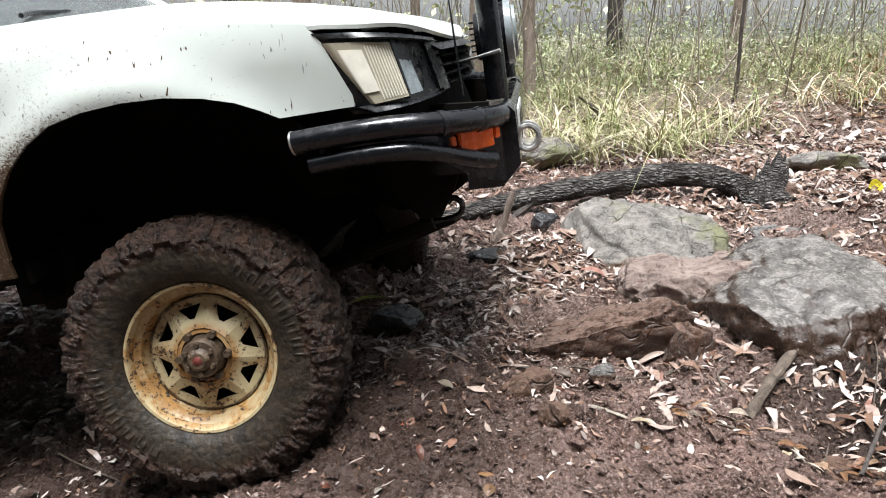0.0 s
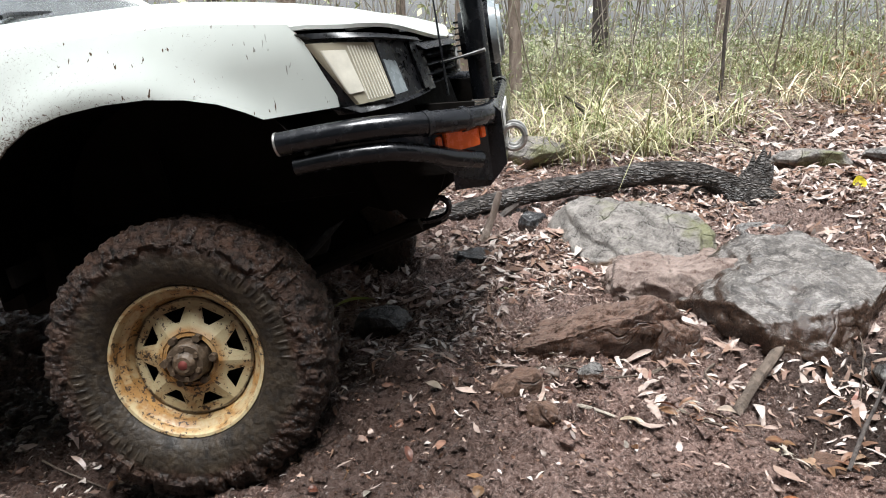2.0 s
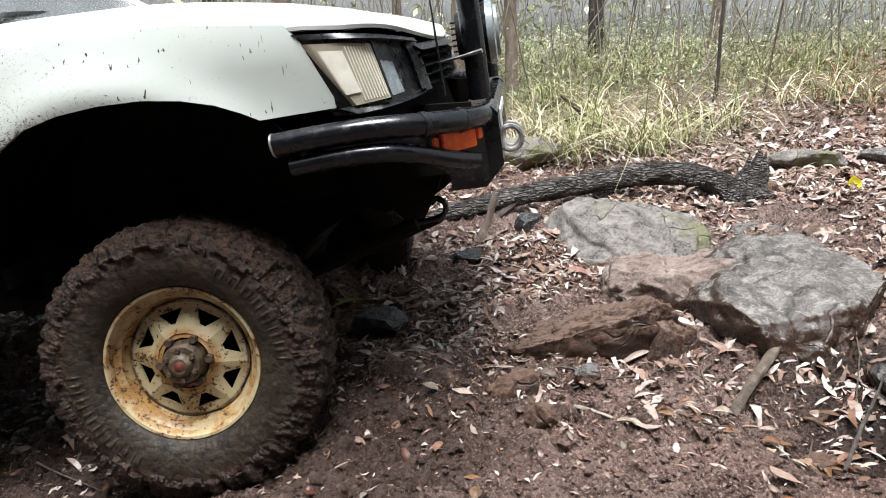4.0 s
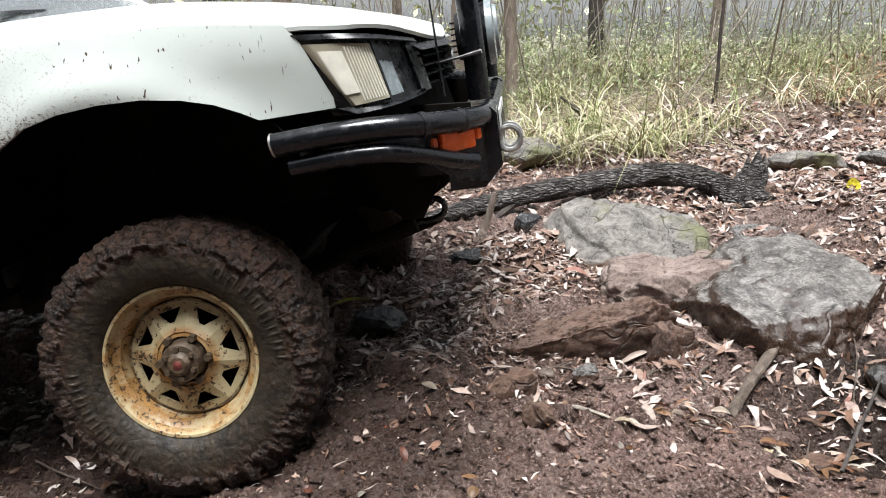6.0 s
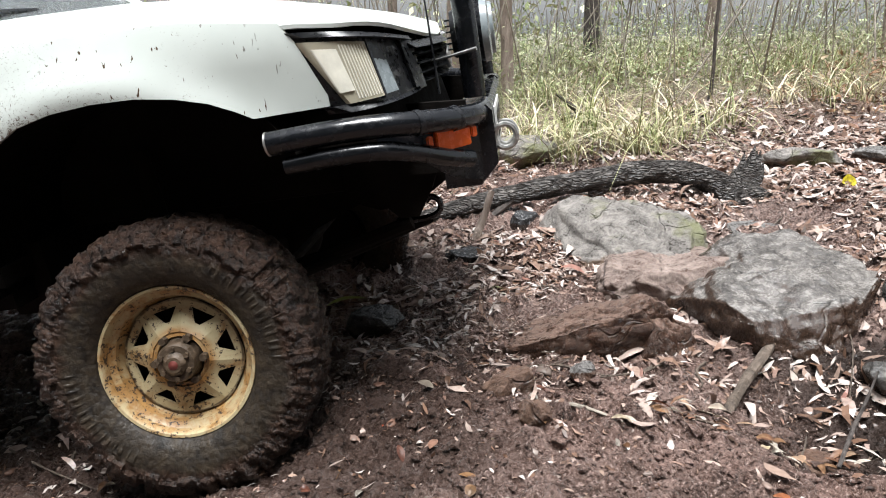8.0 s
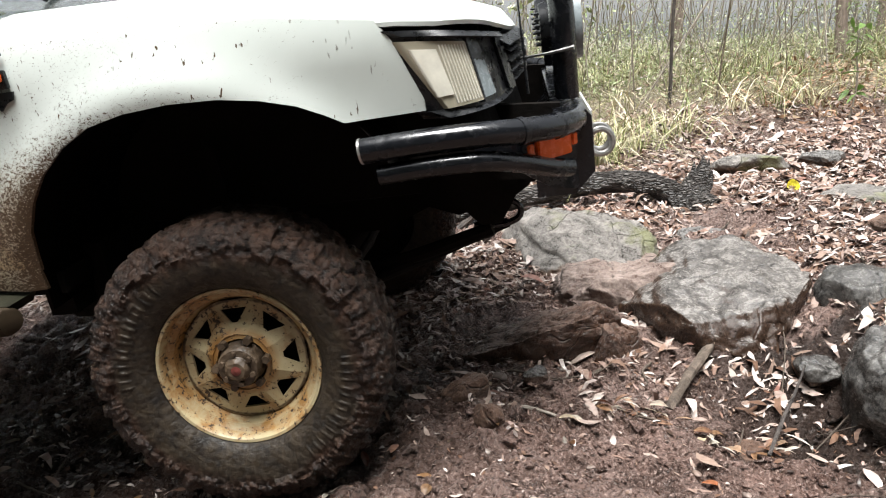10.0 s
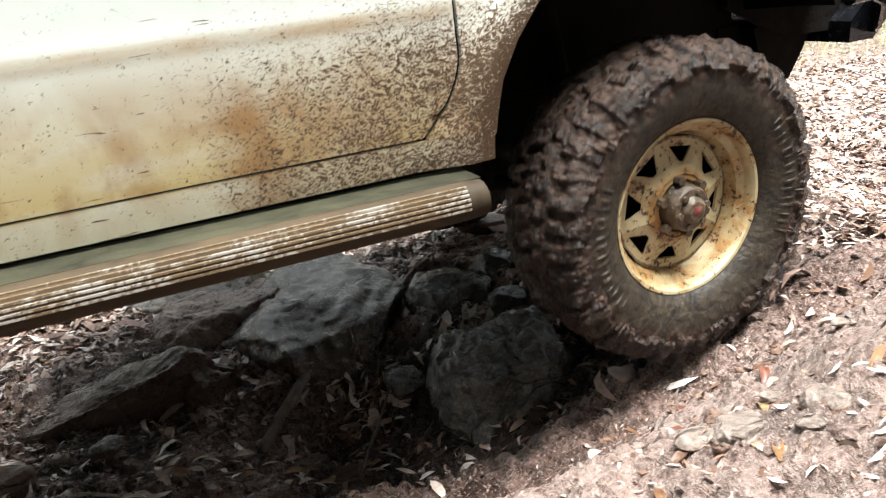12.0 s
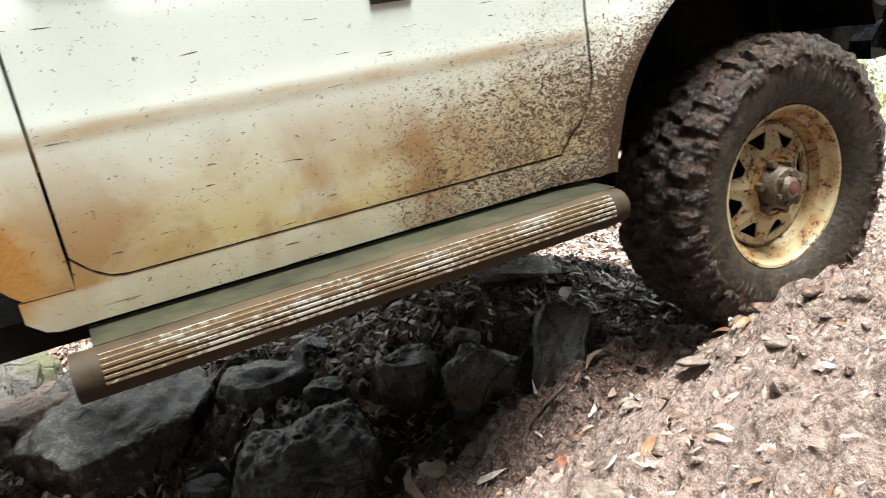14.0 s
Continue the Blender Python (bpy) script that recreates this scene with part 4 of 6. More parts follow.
def build_truck():
    truck = empty("pickup_truck", Matrix())
    tagged(truck, "muddy white off-road pickup truck with black bull bar", "pickup truck")
    fx = [p[0] for p in ARCH]
    xs = sorted(set([-0.570, -0.55, -0.53] + fx + [-0.46, -0.42, -0.36, -0.29, -0.2, -0.09, 0.03, 0.14, 0.23, 0.3, 0.42, 0.47, 0.505, 0.53, 0.56]))
    def low(x):
        return 0.285 if x < -0.505 else (arch_z(x) if x <= 0.372 else 0.578 + 0.002 * (x - 0.372))
    def high(x):
        return float(np.interp(x, (-0.62, 0.2, 0.5, 0.501, 0.57), (0.86, 0.835, 0.79, 0.755, 0.58))) if x > 0.2 else float(np.interp(x, (-0.62, 0.2), (0.86, 0.835)))
    # the seam between wing and door curls back towards the sill
    curl = lambda z: -0.085 * min(1.0, max(0.0, (0.47 - z) / 0.165)) ** 1.8
    wing_warp = lambda x, z: curl(z) * min(1.0, max(0.0, (-0.505 - x) / 0.065))
    door_warp = lambda x, z: curl(z) * min(1.0, max(0.0, (x + 1.0) / 0.422))
    for mirror in (None, WIDE):
        panel("front_wing", xs, low, high, 30, M_PAINT, truck, "white wing speckled with mud along the arch", mirror=mirror, warp=wing_warp)
        door = panel("door", list(np.linspace(-1.655, -0.578, 42)), lambda x: 0.305 + 0.05 * max(0, (-1.58 - x) / 0.075) ** 2, lambda x: 0.93, 40, M_PAINT, truck, "white door with thick splashed clay on its lower front", mirror=mirror, warp=door_warp)
        panel("sill_panel", [-1.745, -1.72, -1.70, -1.68, -1.661, -1.655, -1.64, -1.62, -1.60, -1.58] + list(np.linspace(-1.55, -0.51, 20)), lambda x: 0.235 + 0.1 * max(0, (-1.70 - x) / 0.06) ** 2 * 0.5, lambda x: 0.299 + (0.05 * max(0, (-1.58 - x) / 0.075) ** 2 if x > -1.658 else 0.0), 6, M_PAINT, truck, mirror=mirror)
        panel("cab_corner", list(np.linspace(-1.86, -1.661, 14)), lambda x: 0.301 + 0.20 * max(0, (-1.735 - x) / 0.125) ** 1.3, lambda x: 0.93, 20, M_PAINT, truck, mirror=mirror)
        y = (lambda v: v) if mirror is None else (lambda v: WIDE - v)
        if mirror is None:
            bm = bmesh.new()
            box(bm, -1.062, -0.978, -0.005, 0.003, 0.672, 0.75, 0.002)
            part("sticker", bm, M_TRIM, door, "dark square sticker on the door")
        # door handle and glasshouse
        bm = bmesh.new()
        box(bm, -1.60, -1.47, y(-0.005) - 0.012, y(-0.005) + 0.012, 0.80, 0.825, 0.006)
        part("handle", bm, M_TRIM, door, "black door handle")
        bm = bmesh.new()
        tube(bm, [(-0.50, y(0.10), 0.93), (-0.78, y(0.15), 1.14), (-1.02, y(0.2), 1.36)], 0.028, 8)
        part("windscreen_pillar", bm, M_PAINT, truck)
        bm = bmesh.new()
        tube(bm, [(-1.80, y(0.06), 0.93), (-1.78, y(0.13), 1.15), (-1.72, y(0.2), 1.36)], 0.04, 8)
        part("rear_pillar", bm, M_PAINT, truck)
        bm = bmesh.new()
        a = [bm.verts.new(q) for q in ((-0.56, y(0.06), 0.92), (-1.76, y(0.06), 0.92), (-1.70, y(0.19), 1.35), (-1.02, y(0.19), 1.35))]
        bm.faces.new(a)
        bmesh.ops.solidify(bm, geom=bm.faces[:], thickness=0.006)
        part("side_window", bm, M_GLASS, truck)
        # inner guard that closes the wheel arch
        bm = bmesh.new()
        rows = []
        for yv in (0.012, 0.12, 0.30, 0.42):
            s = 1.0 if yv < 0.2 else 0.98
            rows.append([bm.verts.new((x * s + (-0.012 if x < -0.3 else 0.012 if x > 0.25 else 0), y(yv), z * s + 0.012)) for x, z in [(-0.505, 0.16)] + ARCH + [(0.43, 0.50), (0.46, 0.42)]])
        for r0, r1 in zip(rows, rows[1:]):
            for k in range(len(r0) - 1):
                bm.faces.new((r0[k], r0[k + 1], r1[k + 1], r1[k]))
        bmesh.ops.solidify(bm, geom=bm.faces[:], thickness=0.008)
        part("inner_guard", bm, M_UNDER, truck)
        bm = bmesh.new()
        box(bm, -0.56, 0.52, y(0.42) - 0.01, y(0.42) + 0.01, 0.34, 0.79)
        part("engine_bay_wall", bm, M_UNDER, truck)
        # side step
        st = None
        bm = bmesh.new()
        tube(bm, [(-0.605, y(-0.065), 0.183), (-0.625, y(-0.075), 0.184), (-1.1, y(-0.075), 0.184), (-1.655, y(-0.075), 0.184), (-1.668, y(-0.07), 0.184)], [0.030, 0.040, 0.041, 0.041, 0.040], 20, 4)
        st = part("side_step", bm, M_STEP, truck, "mud-caked round aluminium side step")
        for k in range(6):
            bm = bmesh.new()
            w = radians(-8 + 13 * k)
            yy, zz = -0.075 - 0.0412 * math.cos(w), 0.184 + 0.0412 * math.sin(w)
            box(bm, -1.655, -0.63, y(yy) - 0.002, y(yy) + 0.002, zz - 0.0022, zz + 0.0022)
            part("grip_rib", bm, M_RIDGE, st)
        bm = bmesh.new()
        prism(bm, [(-1.66, 0.192), (-0.60, 0.192), (-0.58, 0.222), (-1.66, 0.224)], y(-0.062), y(0.05))
        part("step_plate", bm, M_OLIVE, st, "dirty olive step plate")
        bm = bmesh.new()
        box(bm, -1.64, -0.66, y(-0.0625) - 0.003, y(-0.0625) + 0.003, 0.216, 0.220)
        part("plate_edge", bm, M_RIDGE, st)
    # bonnet: rounded shoulders, leading edge along the lamps and grille
    bm = bmesh.new()
    half = [0.034, 0.05, 0.075, 0.11, 0.16, 0.23, 0.32, 0.45, 0.6, WIDE / 2]
    edge = spline([(0.49, 0.030, 0), (0.60, 0.045, 0), (0.675, 0.085, 0), (0.72, 0.17, 0), (0.745, 0.32, 0), (0.765, 0.5, 0), (0.785, 0.68, 0), (0.79, WIDE / 2, 0)], 8)
    cols = []
    for yv in half:
        xf = float(np.interp(yv, [p.y for p in edge], [p.x for p in edge])) - 0.012
        sh = 1 - (1 - min(1.0, (yv - 0.034) / 0.24)) ** 2.2
        zf = 0.783 - 0.075 * min(1, yv / 0.7) ** 0.8 if yv > 0.04 else 0.786
        col = []
        for k in range(23):
            u = k / 22
            x = -0.61 + (xf + 0.61) * u
            top = hood_z(min(x, 0.35)) + 0.02 * min(1, yv / 0.8)
            z = (high(min(x, 0.49)) * (1 - sh) + top * sh)
            f = max(0.0, (x - 0.0) / (xf - 0.0)) ** 2.6
            z = z * (1 - f) + zf * f
            col.append((x, yv, z))
        cols.append(col)
    cols += [[(x, WIDE - yv, z) for x, yv, z in c] for c in cols[-2::-1]]
    grid = [[bm.verts.new(q) for q in c] for c in cols]
    for c0, c1 in zip(grid, grid[1:]):
        for k in range(22):
            bm.faces.new((c0[k], c1[k], c1[k + 1], c0[k + 1]))
    bmesh.ops.recalc_face_normals(bm, faces=bm.faces)
    bmesh.ops.solidify(bm, geom=bm.faces[:], thickness=0.010)
    part("bonnet", bm, M_PAINT, truck, "white bonnet")
    # cab roof, screen, back wall, floor
    bm = bmesh.new()
    box(bm, -1.74, -1.0, 0.19, WIDE - 0.19, 1.35, 1.41, 0.025)
    part("roof", bm, M_PAINT, truck)
    bm = bmesh.new()
    bm.faces.new([bm.verts.new(q) for q in ((-0.52, 0.11, 0.94), (-0.52, WIDE - 0.11, 0.94), (-1.03, WIDE - 0.2, 1.36), (-1.03, 0.2, 1.36))])
    bmesh.ops.solidify(bm, geom=bm.faces[:], thickness=0.006)
    part("windscreen", bm, M_GLASS, truck)
    bm = bmesh.new()
    box(bm, -1.87, -1.83, 0.05, WIDE - 0.05, 0.45, 1.36, 0.01)
    part("cab_back", bm, M_PAINT, truck)
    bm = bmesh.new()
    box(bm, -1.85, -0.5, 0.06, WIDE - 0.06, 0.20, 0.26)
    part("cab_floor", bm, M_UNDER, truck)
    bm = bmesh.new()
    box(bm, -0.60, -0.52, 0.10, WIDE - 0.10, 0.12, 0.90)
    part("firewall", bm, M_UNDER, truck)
    bm = bmesh.new()
    tube(bm, [(-0.50, 0.35, 0.965), (-0.56, 0.5, 0.985), (-0.60, 0.75, 1.0)], 0.008, 6)
    part("wiper", bm, M_TRIM, truck)
    # tray
    bm = bmesh.new()
    box(bm, -3.75, -1.95, 0.0, WIDE, 0.36, 0.42, 0.01)
    tray = part("tray", bm, M_BLACK, truck, "flat steel tray behind the cab")
    for yv in (0.0, WIDE - 0.03):
        bm = bmesh.new()
        box(bm, -3.75, -1.95, yv, yv + 0.03, 0.42, 0.68, 0.008)
        part("tray_side", bm, M_BLACK, tray)
    # chassis and running gear
    for yv in (0.42, WIDE - 0.50):
        bm = bmesh.new()
        box(bm, -3.6, 0.80, yv, yv + 0.08, 0.28, 0.37, 0.008)
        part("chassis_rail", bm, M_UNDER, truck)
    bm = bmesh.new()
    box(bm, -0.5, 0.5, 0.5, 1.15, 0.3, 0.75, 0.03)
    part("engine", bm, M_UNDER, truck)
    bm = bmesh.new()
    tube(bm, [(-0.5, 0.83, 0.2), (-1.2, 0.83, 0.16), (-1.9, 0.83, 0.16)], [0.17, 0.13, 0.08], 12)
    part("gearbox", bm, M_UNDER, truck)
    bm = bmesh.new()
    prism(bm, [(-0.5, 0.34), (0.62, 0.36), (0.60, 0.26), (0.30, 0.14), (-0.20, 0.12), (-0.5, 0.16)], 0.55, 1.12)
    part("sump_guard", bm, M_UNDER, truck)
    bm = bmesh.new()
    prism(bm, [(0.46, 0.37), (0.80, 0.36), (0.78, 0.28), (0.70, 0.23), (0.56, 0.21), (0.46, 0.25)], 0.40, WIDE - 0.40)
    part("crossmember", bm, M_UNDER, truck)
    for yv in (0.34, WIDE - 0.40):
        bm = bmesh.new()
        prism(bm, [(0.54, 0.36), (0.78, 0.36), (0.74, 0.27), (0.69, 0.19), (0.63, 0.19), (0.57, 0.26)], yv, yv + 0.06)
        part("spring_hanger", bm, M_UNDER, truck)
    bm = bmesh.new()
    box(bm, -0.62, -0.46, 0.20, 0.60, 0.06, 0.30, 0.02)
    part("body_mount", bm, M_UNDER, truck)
    bm = bmesh.new()
    tube(bm, [(0.0, 0.2, 0.0), (0.0, 0.8, 0.0), (0.0, WIDE - 0.2, 0.0)], [0.04, 0.045, 0.04], 12)
    bmesh.ops.create_uvsphere(bm, u_segments=14, v_segments=10, radius=0.13, matrix=Matrix.Translation((0.02, 1.05, 0.0)))
    part("front_axle", bm, M_UNDER, truck)
    bm = bmesh.new()
    tube(bm, [(-2.78, 0.2, 0.0), (-2.78, 0.8, 0.0), (-2.78, WIDE - 0.2, 0.0)], 0.045, 12)
    bmesh.ops.create_uvsphere(bm, u_segments=14, v_segments=10, radius=0.14, matrix=Matrix.Translation((-2.78, 0.83, 0.0)))
    part("rear_axle", bm, M_UNDER, truck)
    for yv in (0.36, WIDE - 0.36):
        bm = bmesh.new()
        tube(bm, [(-0.62, yv, 0.14), (-0.3, yv, 0.06), (0.0, yv, 0.03), (0.35, yv, 0.09), (0.66, yv, 0.17)], 0.022, 8)
        part("leaf_spring", bm, M_UNDER, truck)
        bm = bmesh.new()
        tube(bm, [(-3.4, yv, 0.2), (-2.78, yv, -0.02), (-2.1, yv, 0.2)], 0.024, 8)
        part("leaf_spring", bm, M_UNDER, truck)
        bm = bmesh.new()
        tube(bm, [(-0.10, yv - 0.05, 0.0), (-0.16, yv, 0.5)], 0.03, 10)
        part("shock_absorber", bm, M_UNDER, truck)
    bm = bmesh.new()
    tube(bm, [(0.16, 0.25, 0.02), (0.17, 0.83, 0.02), (0.16, WIDE - 0.25, 0.02)], 0.016, 8)
    part("tie_rod", bm, M_UNDER, truck)
    bm = bmesh.new()
    tube(bm, [(0.22, 0.26, 0.05), (0.5, 0.4, 0.10), (0.70, 0.5, 0.14)], 0.016, 8)
    part("steering_link", bm, M_UNDER, truck)
    build_front(truck)
    return truck


def front_line(s):
    """The plan of the nose from the wing round to the middle of the grille."""
    pts = [(0.49, 0.030), (0.60, 0.045), (0.675, 0.085), (0.72, 0.17), (0.745, 0.32), (0.765, 0.5), (0.785, 0.68), (0.79, WIDE / 2)]
    line = spline([(a, b, 0) for a, b in pts], 8)
    k = min(max(s, 0), 1) * (len(line) - 1)
    i = min(int(k), len(line) - 2)
    return line[i].lerp(line[i + 1], k - i)


def nose(name, s0, s1, zb, zt, out, mat, parent, label="", slant=0.0, depth=0.02, flip=False, n=14):
    """A curved strip of the nose from s0 to s1 between the heights zb and zt."""
    bm = bmesh.new()
    grid = []
    for k in range(n + 1):
        u = k / n
        col = []
        for j in range(5):
            v = j / 4
            s = s0 + (s1 - s0) * u + slant * (1 - v) * (1 - u)
            p = front_line(s)
            z = (zb(s) if callable(zb) else zb) * (1 - v) + (zt(s) if callable(zt) else zt) * v
            dx, dy = (front_line(s + 0.01) - front_line(s - 0.01)).xy.normalized()
            x, y = p.x + dy * out, p.y - dx * out
            x -= 0.03 * (v - 0.3)
            col.append((x, (WIDE - y) if flip else y, z, dy, -dx))
        grid.append(col)
    vs = [[bm.verts.new(c[:3]) for c in col] for col in grid]
    for c0, c1 in zip(vs, vs[1:]):
        for j in range(4):
            bm.faces.new((c0[j], c1[j], c1[j + 1], c0[j + 1]))
    g = bmesh.ops.extrude_face_region(bm, geom=bm.faces[:])
    for v in g["geom"]:
        if isinstance(v, bmesh.types.BMVert):
            v.co.x -= depth
            v.co.y += (-depth if flip else depth) * 0.4
    return part(name, bm, mat, parent, label)


def build_front(truck):
    top = lambda s: 0.758 - 0.085 * s
    base = lambda s: 0.553 + 0.03 * s
    for flip in (False, True):
        unit = nose("headlight", 0.02, 0.56, base, lambda s: top(s) + 0.012, 0.0, M_TRIM, truck, "black headlight surround", slant=0.10, depth=0.06, flip=flip)
        nose("indicator_lens", 0.058, 0.30, lambda s: base(s) + 0.020, lambda s: top(s) - 0.012, 0.008, M_LENS, unit, "yellowed clear indicator lens", slant=0.09, depth=0.012, flip=flip)
        nose("indicator_reflector", 0.09, 0.175, lambda s: base(s) + 0.05, lambda s: top(s) - 0.03, 0.0095, M_BULB, unit, slant=0.03, depth=0.004, flip=flip)
        for k in range(9):
            s = 0.185 + 0.0125 * k
            nose("lens_rib", s, s + 0.004, base(s) + 0.028, top(s) - 0.020, 0.0095, M_BULB, unit, slant=0.0, depth=0.004, flip=flip, n=2)
        nose("headlamp_lens", 0.315, 0.40, lambda s: base(s) + 0.022, lambda s: top(s) - 0.018, 0.002, M_DULL, unit, "dusty headlamp lens", depth=0.012, flip=flip)
        nose("lamp_brow", 0.035, 0.56, lambda s: top(s) - 0.004, lambda s: top(s) + 0.012, 0.007, M_TRIM, unit, slant=0.0, depth=0.03, flip=flip)
        nose("lamp_ledge", 0.13, 0.56, lambda s: base(s) - 0.002, lambda s: base(s) + 0.018, 0.010, M_TRIM, unit, slant=0.02, depth=0.03, flip=flip)
        nose("lamp_divider", 0.303, 0.312, lambda s: base(s) + 0.014, lambda s: top(s) - 0.004, 0.010, M_TRIM, unit, depth=0.02, flip=flip, n=2)
        nose("lamp_cheek", 0.52, 0.57, lambda s: base(s) + 0.01, lambda s: top(s), 0.010, M_TRIM, unit, depth=0.04, flip=flip, n=4)
        nose("grille_frame", 0.56, 0.62, 0.57, lambda s: top(s) + 0.012, 0.008, M_TRIM, truck, depth=0.04, flip=flip)
        nose("grille_back", 0.60, 1.0, 0.57, 0.695, -0.03, M_UNDER, truck, depth=0.02, flip=flip)
        nose("grille_top", 0.58, 1.0, 0.682, 0.702, 0.008, M_TRIM, truck, depth=0.04, flip=flip)
        for k in range(4):
            z = 0.582 + 0.027 * k
            nose("grille_slat", 0.60, 1.0, z, z + 0.014, 0.006, M_TRIM, truck, depth=0.035, flip=flip)
        nose("valance", 0.05, 1.0, 0.44, 0.568, -0.02, M_UNDER, truck, depth=0.03, flip=flip)
        # bull bar half
        y = (lambda v: WIDE - v) if flip else (lambda v: v)
        bm = bmesh.new()
        tube(bm, [(0.41, y(-0.045), 0.516), (0.55, y(-0.048), 0.522), (0.68, y(-0.03), 0.520), (0.79, y(0.03), 0.507), (0.88, y(0.13), 0.494), (0.92, y(0.25), 0.486), (0.925, y(0.4), 0.485)], 0.030, 16, 6)
        top_tube = part("bull_bar_top_tube", bm, M_BLACK, truck, "scuffed black bull bar tube with bare steel end")
        bm = bmesh.new()
        tube(bm, [(0.4085, y(-0.045), 0.5159), (0.414, y(-0.045), 0.5163)], 0.0305, 16, 1)
        part("tube_end", bm, M_STEEL, top_tube, "scraped bare steel tube end")
        for s in ((0.775, 0.020, 0.5085), (0.86, 0.105, 0.497)):
            bm = bmesh.new()
            tube(bm, [(s[0] - 0.006, y(s[1] - 0.005), s[2]), (s[0] + 0.006, y(s[1] + 0.005), s[2])], 0.033, 16, 1)
            part("clamp_band", bm, M_TRIM, top_tube)
        bm = bmesh.new()
        tube(bm, [(0.445, y(-0.045), 0.456), (0.57, y(-0.05), 0.464), (0.68, y(-0.035), 0.460), (0.76, y(0.02), 0.436), (0.83, y(0.09), 0.402), (0.885, y(0.15), 0.380)], 0.024, 14, 6)
        part("bull_bar_lower_tube", bm, M_BLACK, truck)
        bm = bmesh.new()
        prism(bm, [(0.38, 0.56), (0.88, 0.52), (0.88, 0.32), (0.62, 0.33), (0.40, 0.44)], y(0.30), y(0.33))
        part("bull_bar_mount", bm, M_UNDER, truck)
        # wing plate behind the tubes
        bm = bmesh.new()
        line = [(0.66, 0.06), (0.76, 0.09), (0.84, 0.155), (0.905, 0.22), (0.93, 0.24)]
        bot = [0.43, 0.40, 0.33, 0.305, 0.33]
        a = [bm.verts.new((px, y(py), 0.495)) for px, py in line]
        b = [bm.verts.new((px, y(py), q)) for (px, py), q in zip(line, bot)]
        for k in range(4):
            bm.faces.new((a[k], a[k + 1], b[k + 1], b[k]))
        bmesh.ops.recalc_face_normals(bm, faces=bm.faces)
        bmesh.ops.solidify(bm, geom=bm.faces[:], thickness=0.01)
        part("bull_bar_wing", bm, M_BLACK, truck)
        # orange lamp on the wing
        lamp = empty("wing_lamp", Matrix())
        lamp.parent = truck
        for nm, mt, d0, d1, u0, u1, z0, z1 in (("lamp_body", M_TRIM, 0.002, 0.036, 0.0, 1.0, 0.418, 0.486), ("lamp_lens", M_ORANGE, 0.036, 0.052, 0.08, 0.90, 0.420, 0.490), ("lamp_ear", M_ORANGE, 0.036, 0.046, -0.10, 0.04, 0.436, 0.466), ("lamp_ear", M_ORANGE, 0.036, 0.046, 0.96, 1.10, 0.436, 0.466)):
            A, B = Vector((0.770, 0.095)), Vector((0.872, 0.185))
            d = (B - A).normalized()
            nrm = Vector((d.y, -d.x))
            bm = bmesh.new()
            q = [A + (B - A) * u + nrm * dd for u in (u0, u1) for dd in (d0, d1)]
            lo = [bm.verts.new((p.x, y(p.y), z0)) for p in q]
            hi = [bm.verts.new((p.x, y(p.y), z1)) for p in q]
            for f in ((0, 1, 3, 2),):
                bm.faces.new([lo[j] for j in f])
                bm.faces.new([hi[j] for j in f])
            for i, j in ((0, 1), (1, 3), (3, 2), (2, 0)):
                bm.faces.new((lo[i], lo[j], hi[j], hi[i]))
            bmesh.ops.bevel(bm, geom=bm.edges[:], offset=0.003, segments=2, affect="EDGES")
            part(nm, bm, mt, lamp, "bright orange lamp lens" if nm == "lamp_lens" else "")
        # hoop upright with driving light
        bm = bmesh.new()
        tube(bm, [(0.905, y(0.38), 0.52), (0.905, y(0.38), 0.72), (0.90, y(0.40), 0.84), (0.885, y(0.48), 0.93), (0.875, y(0.62), 0.96), (0.875, y(0.83), 0.965)], 0.033, 16, 6)
        part("bull_bar_hoop", bm, M_BLACK, truck, "black bull bar hoop")
        lightt = empty("driving_light", Matrix())
        lightt.parent = truck
        bm = bmesh.new()
        c = (0.90, y(0.55), 0.70)
        bmesh.ops.create_cone(bm, cap_ends=True, segments=28, radius1=0.07, radius2=0.095, depth=0.10, matrix=Matrix.Translation(c) @ Matrix.Rotation(radians(90), 4, "Y"))
        part("lamp_housing", bm, M_TRIM, lightt, "round black driving light")
        bm = bmesh.new()
        bmesh.ops.create_cone(bm, cap_ends=True, segments=28, radius1=0.098, radius2=0.094, depth=0.02, matrix=Matrix.Translation((0.955, c[1], c[2])) @ Matrix.Rotation(radians(90), 4, "Y"))
        part("lamp_glass", bm, M_DULL, lightt)
        for k in range(6):
            bm = bmesh.new()
            box(bm, 0.835, 0.865, c[1] - 0.05, c[1] + 0.05, 0.655 + 0.017 * k, 0.660 + 0.017 * k)
            part("cooling_fin", bm, M_TRIM, lightt)
        # indicator on the wing
        if not flip:
            ind = empty("side_repeater", Matrix())
            ind.parent = truck
            bm = bmesh.new()
            box(bm, -0.50, -0.425, -0.010, 0.004, 0.755, 0.800, 0.005)
            part("repeater_base", bm, M_TRIM, ind)
            bm = bmesh.new()
            box(bm, -0.495, -0.43, -0.024, -0.008, 0.772, 0.797, 0.006)
            part("repeater_lens", bm, M_ORANGE, ind, "amber side repeater lens")
            bm = bmesh.new()
            prism(bm, [(-0.507, 0.748), (-0.418, 0.748), (-0.425, 0.728), (-0.445, 0.722), (-0.4625, 0.705), (-0.48, 0.722), (-0.50, 0.728)], 0.000, -0.006)
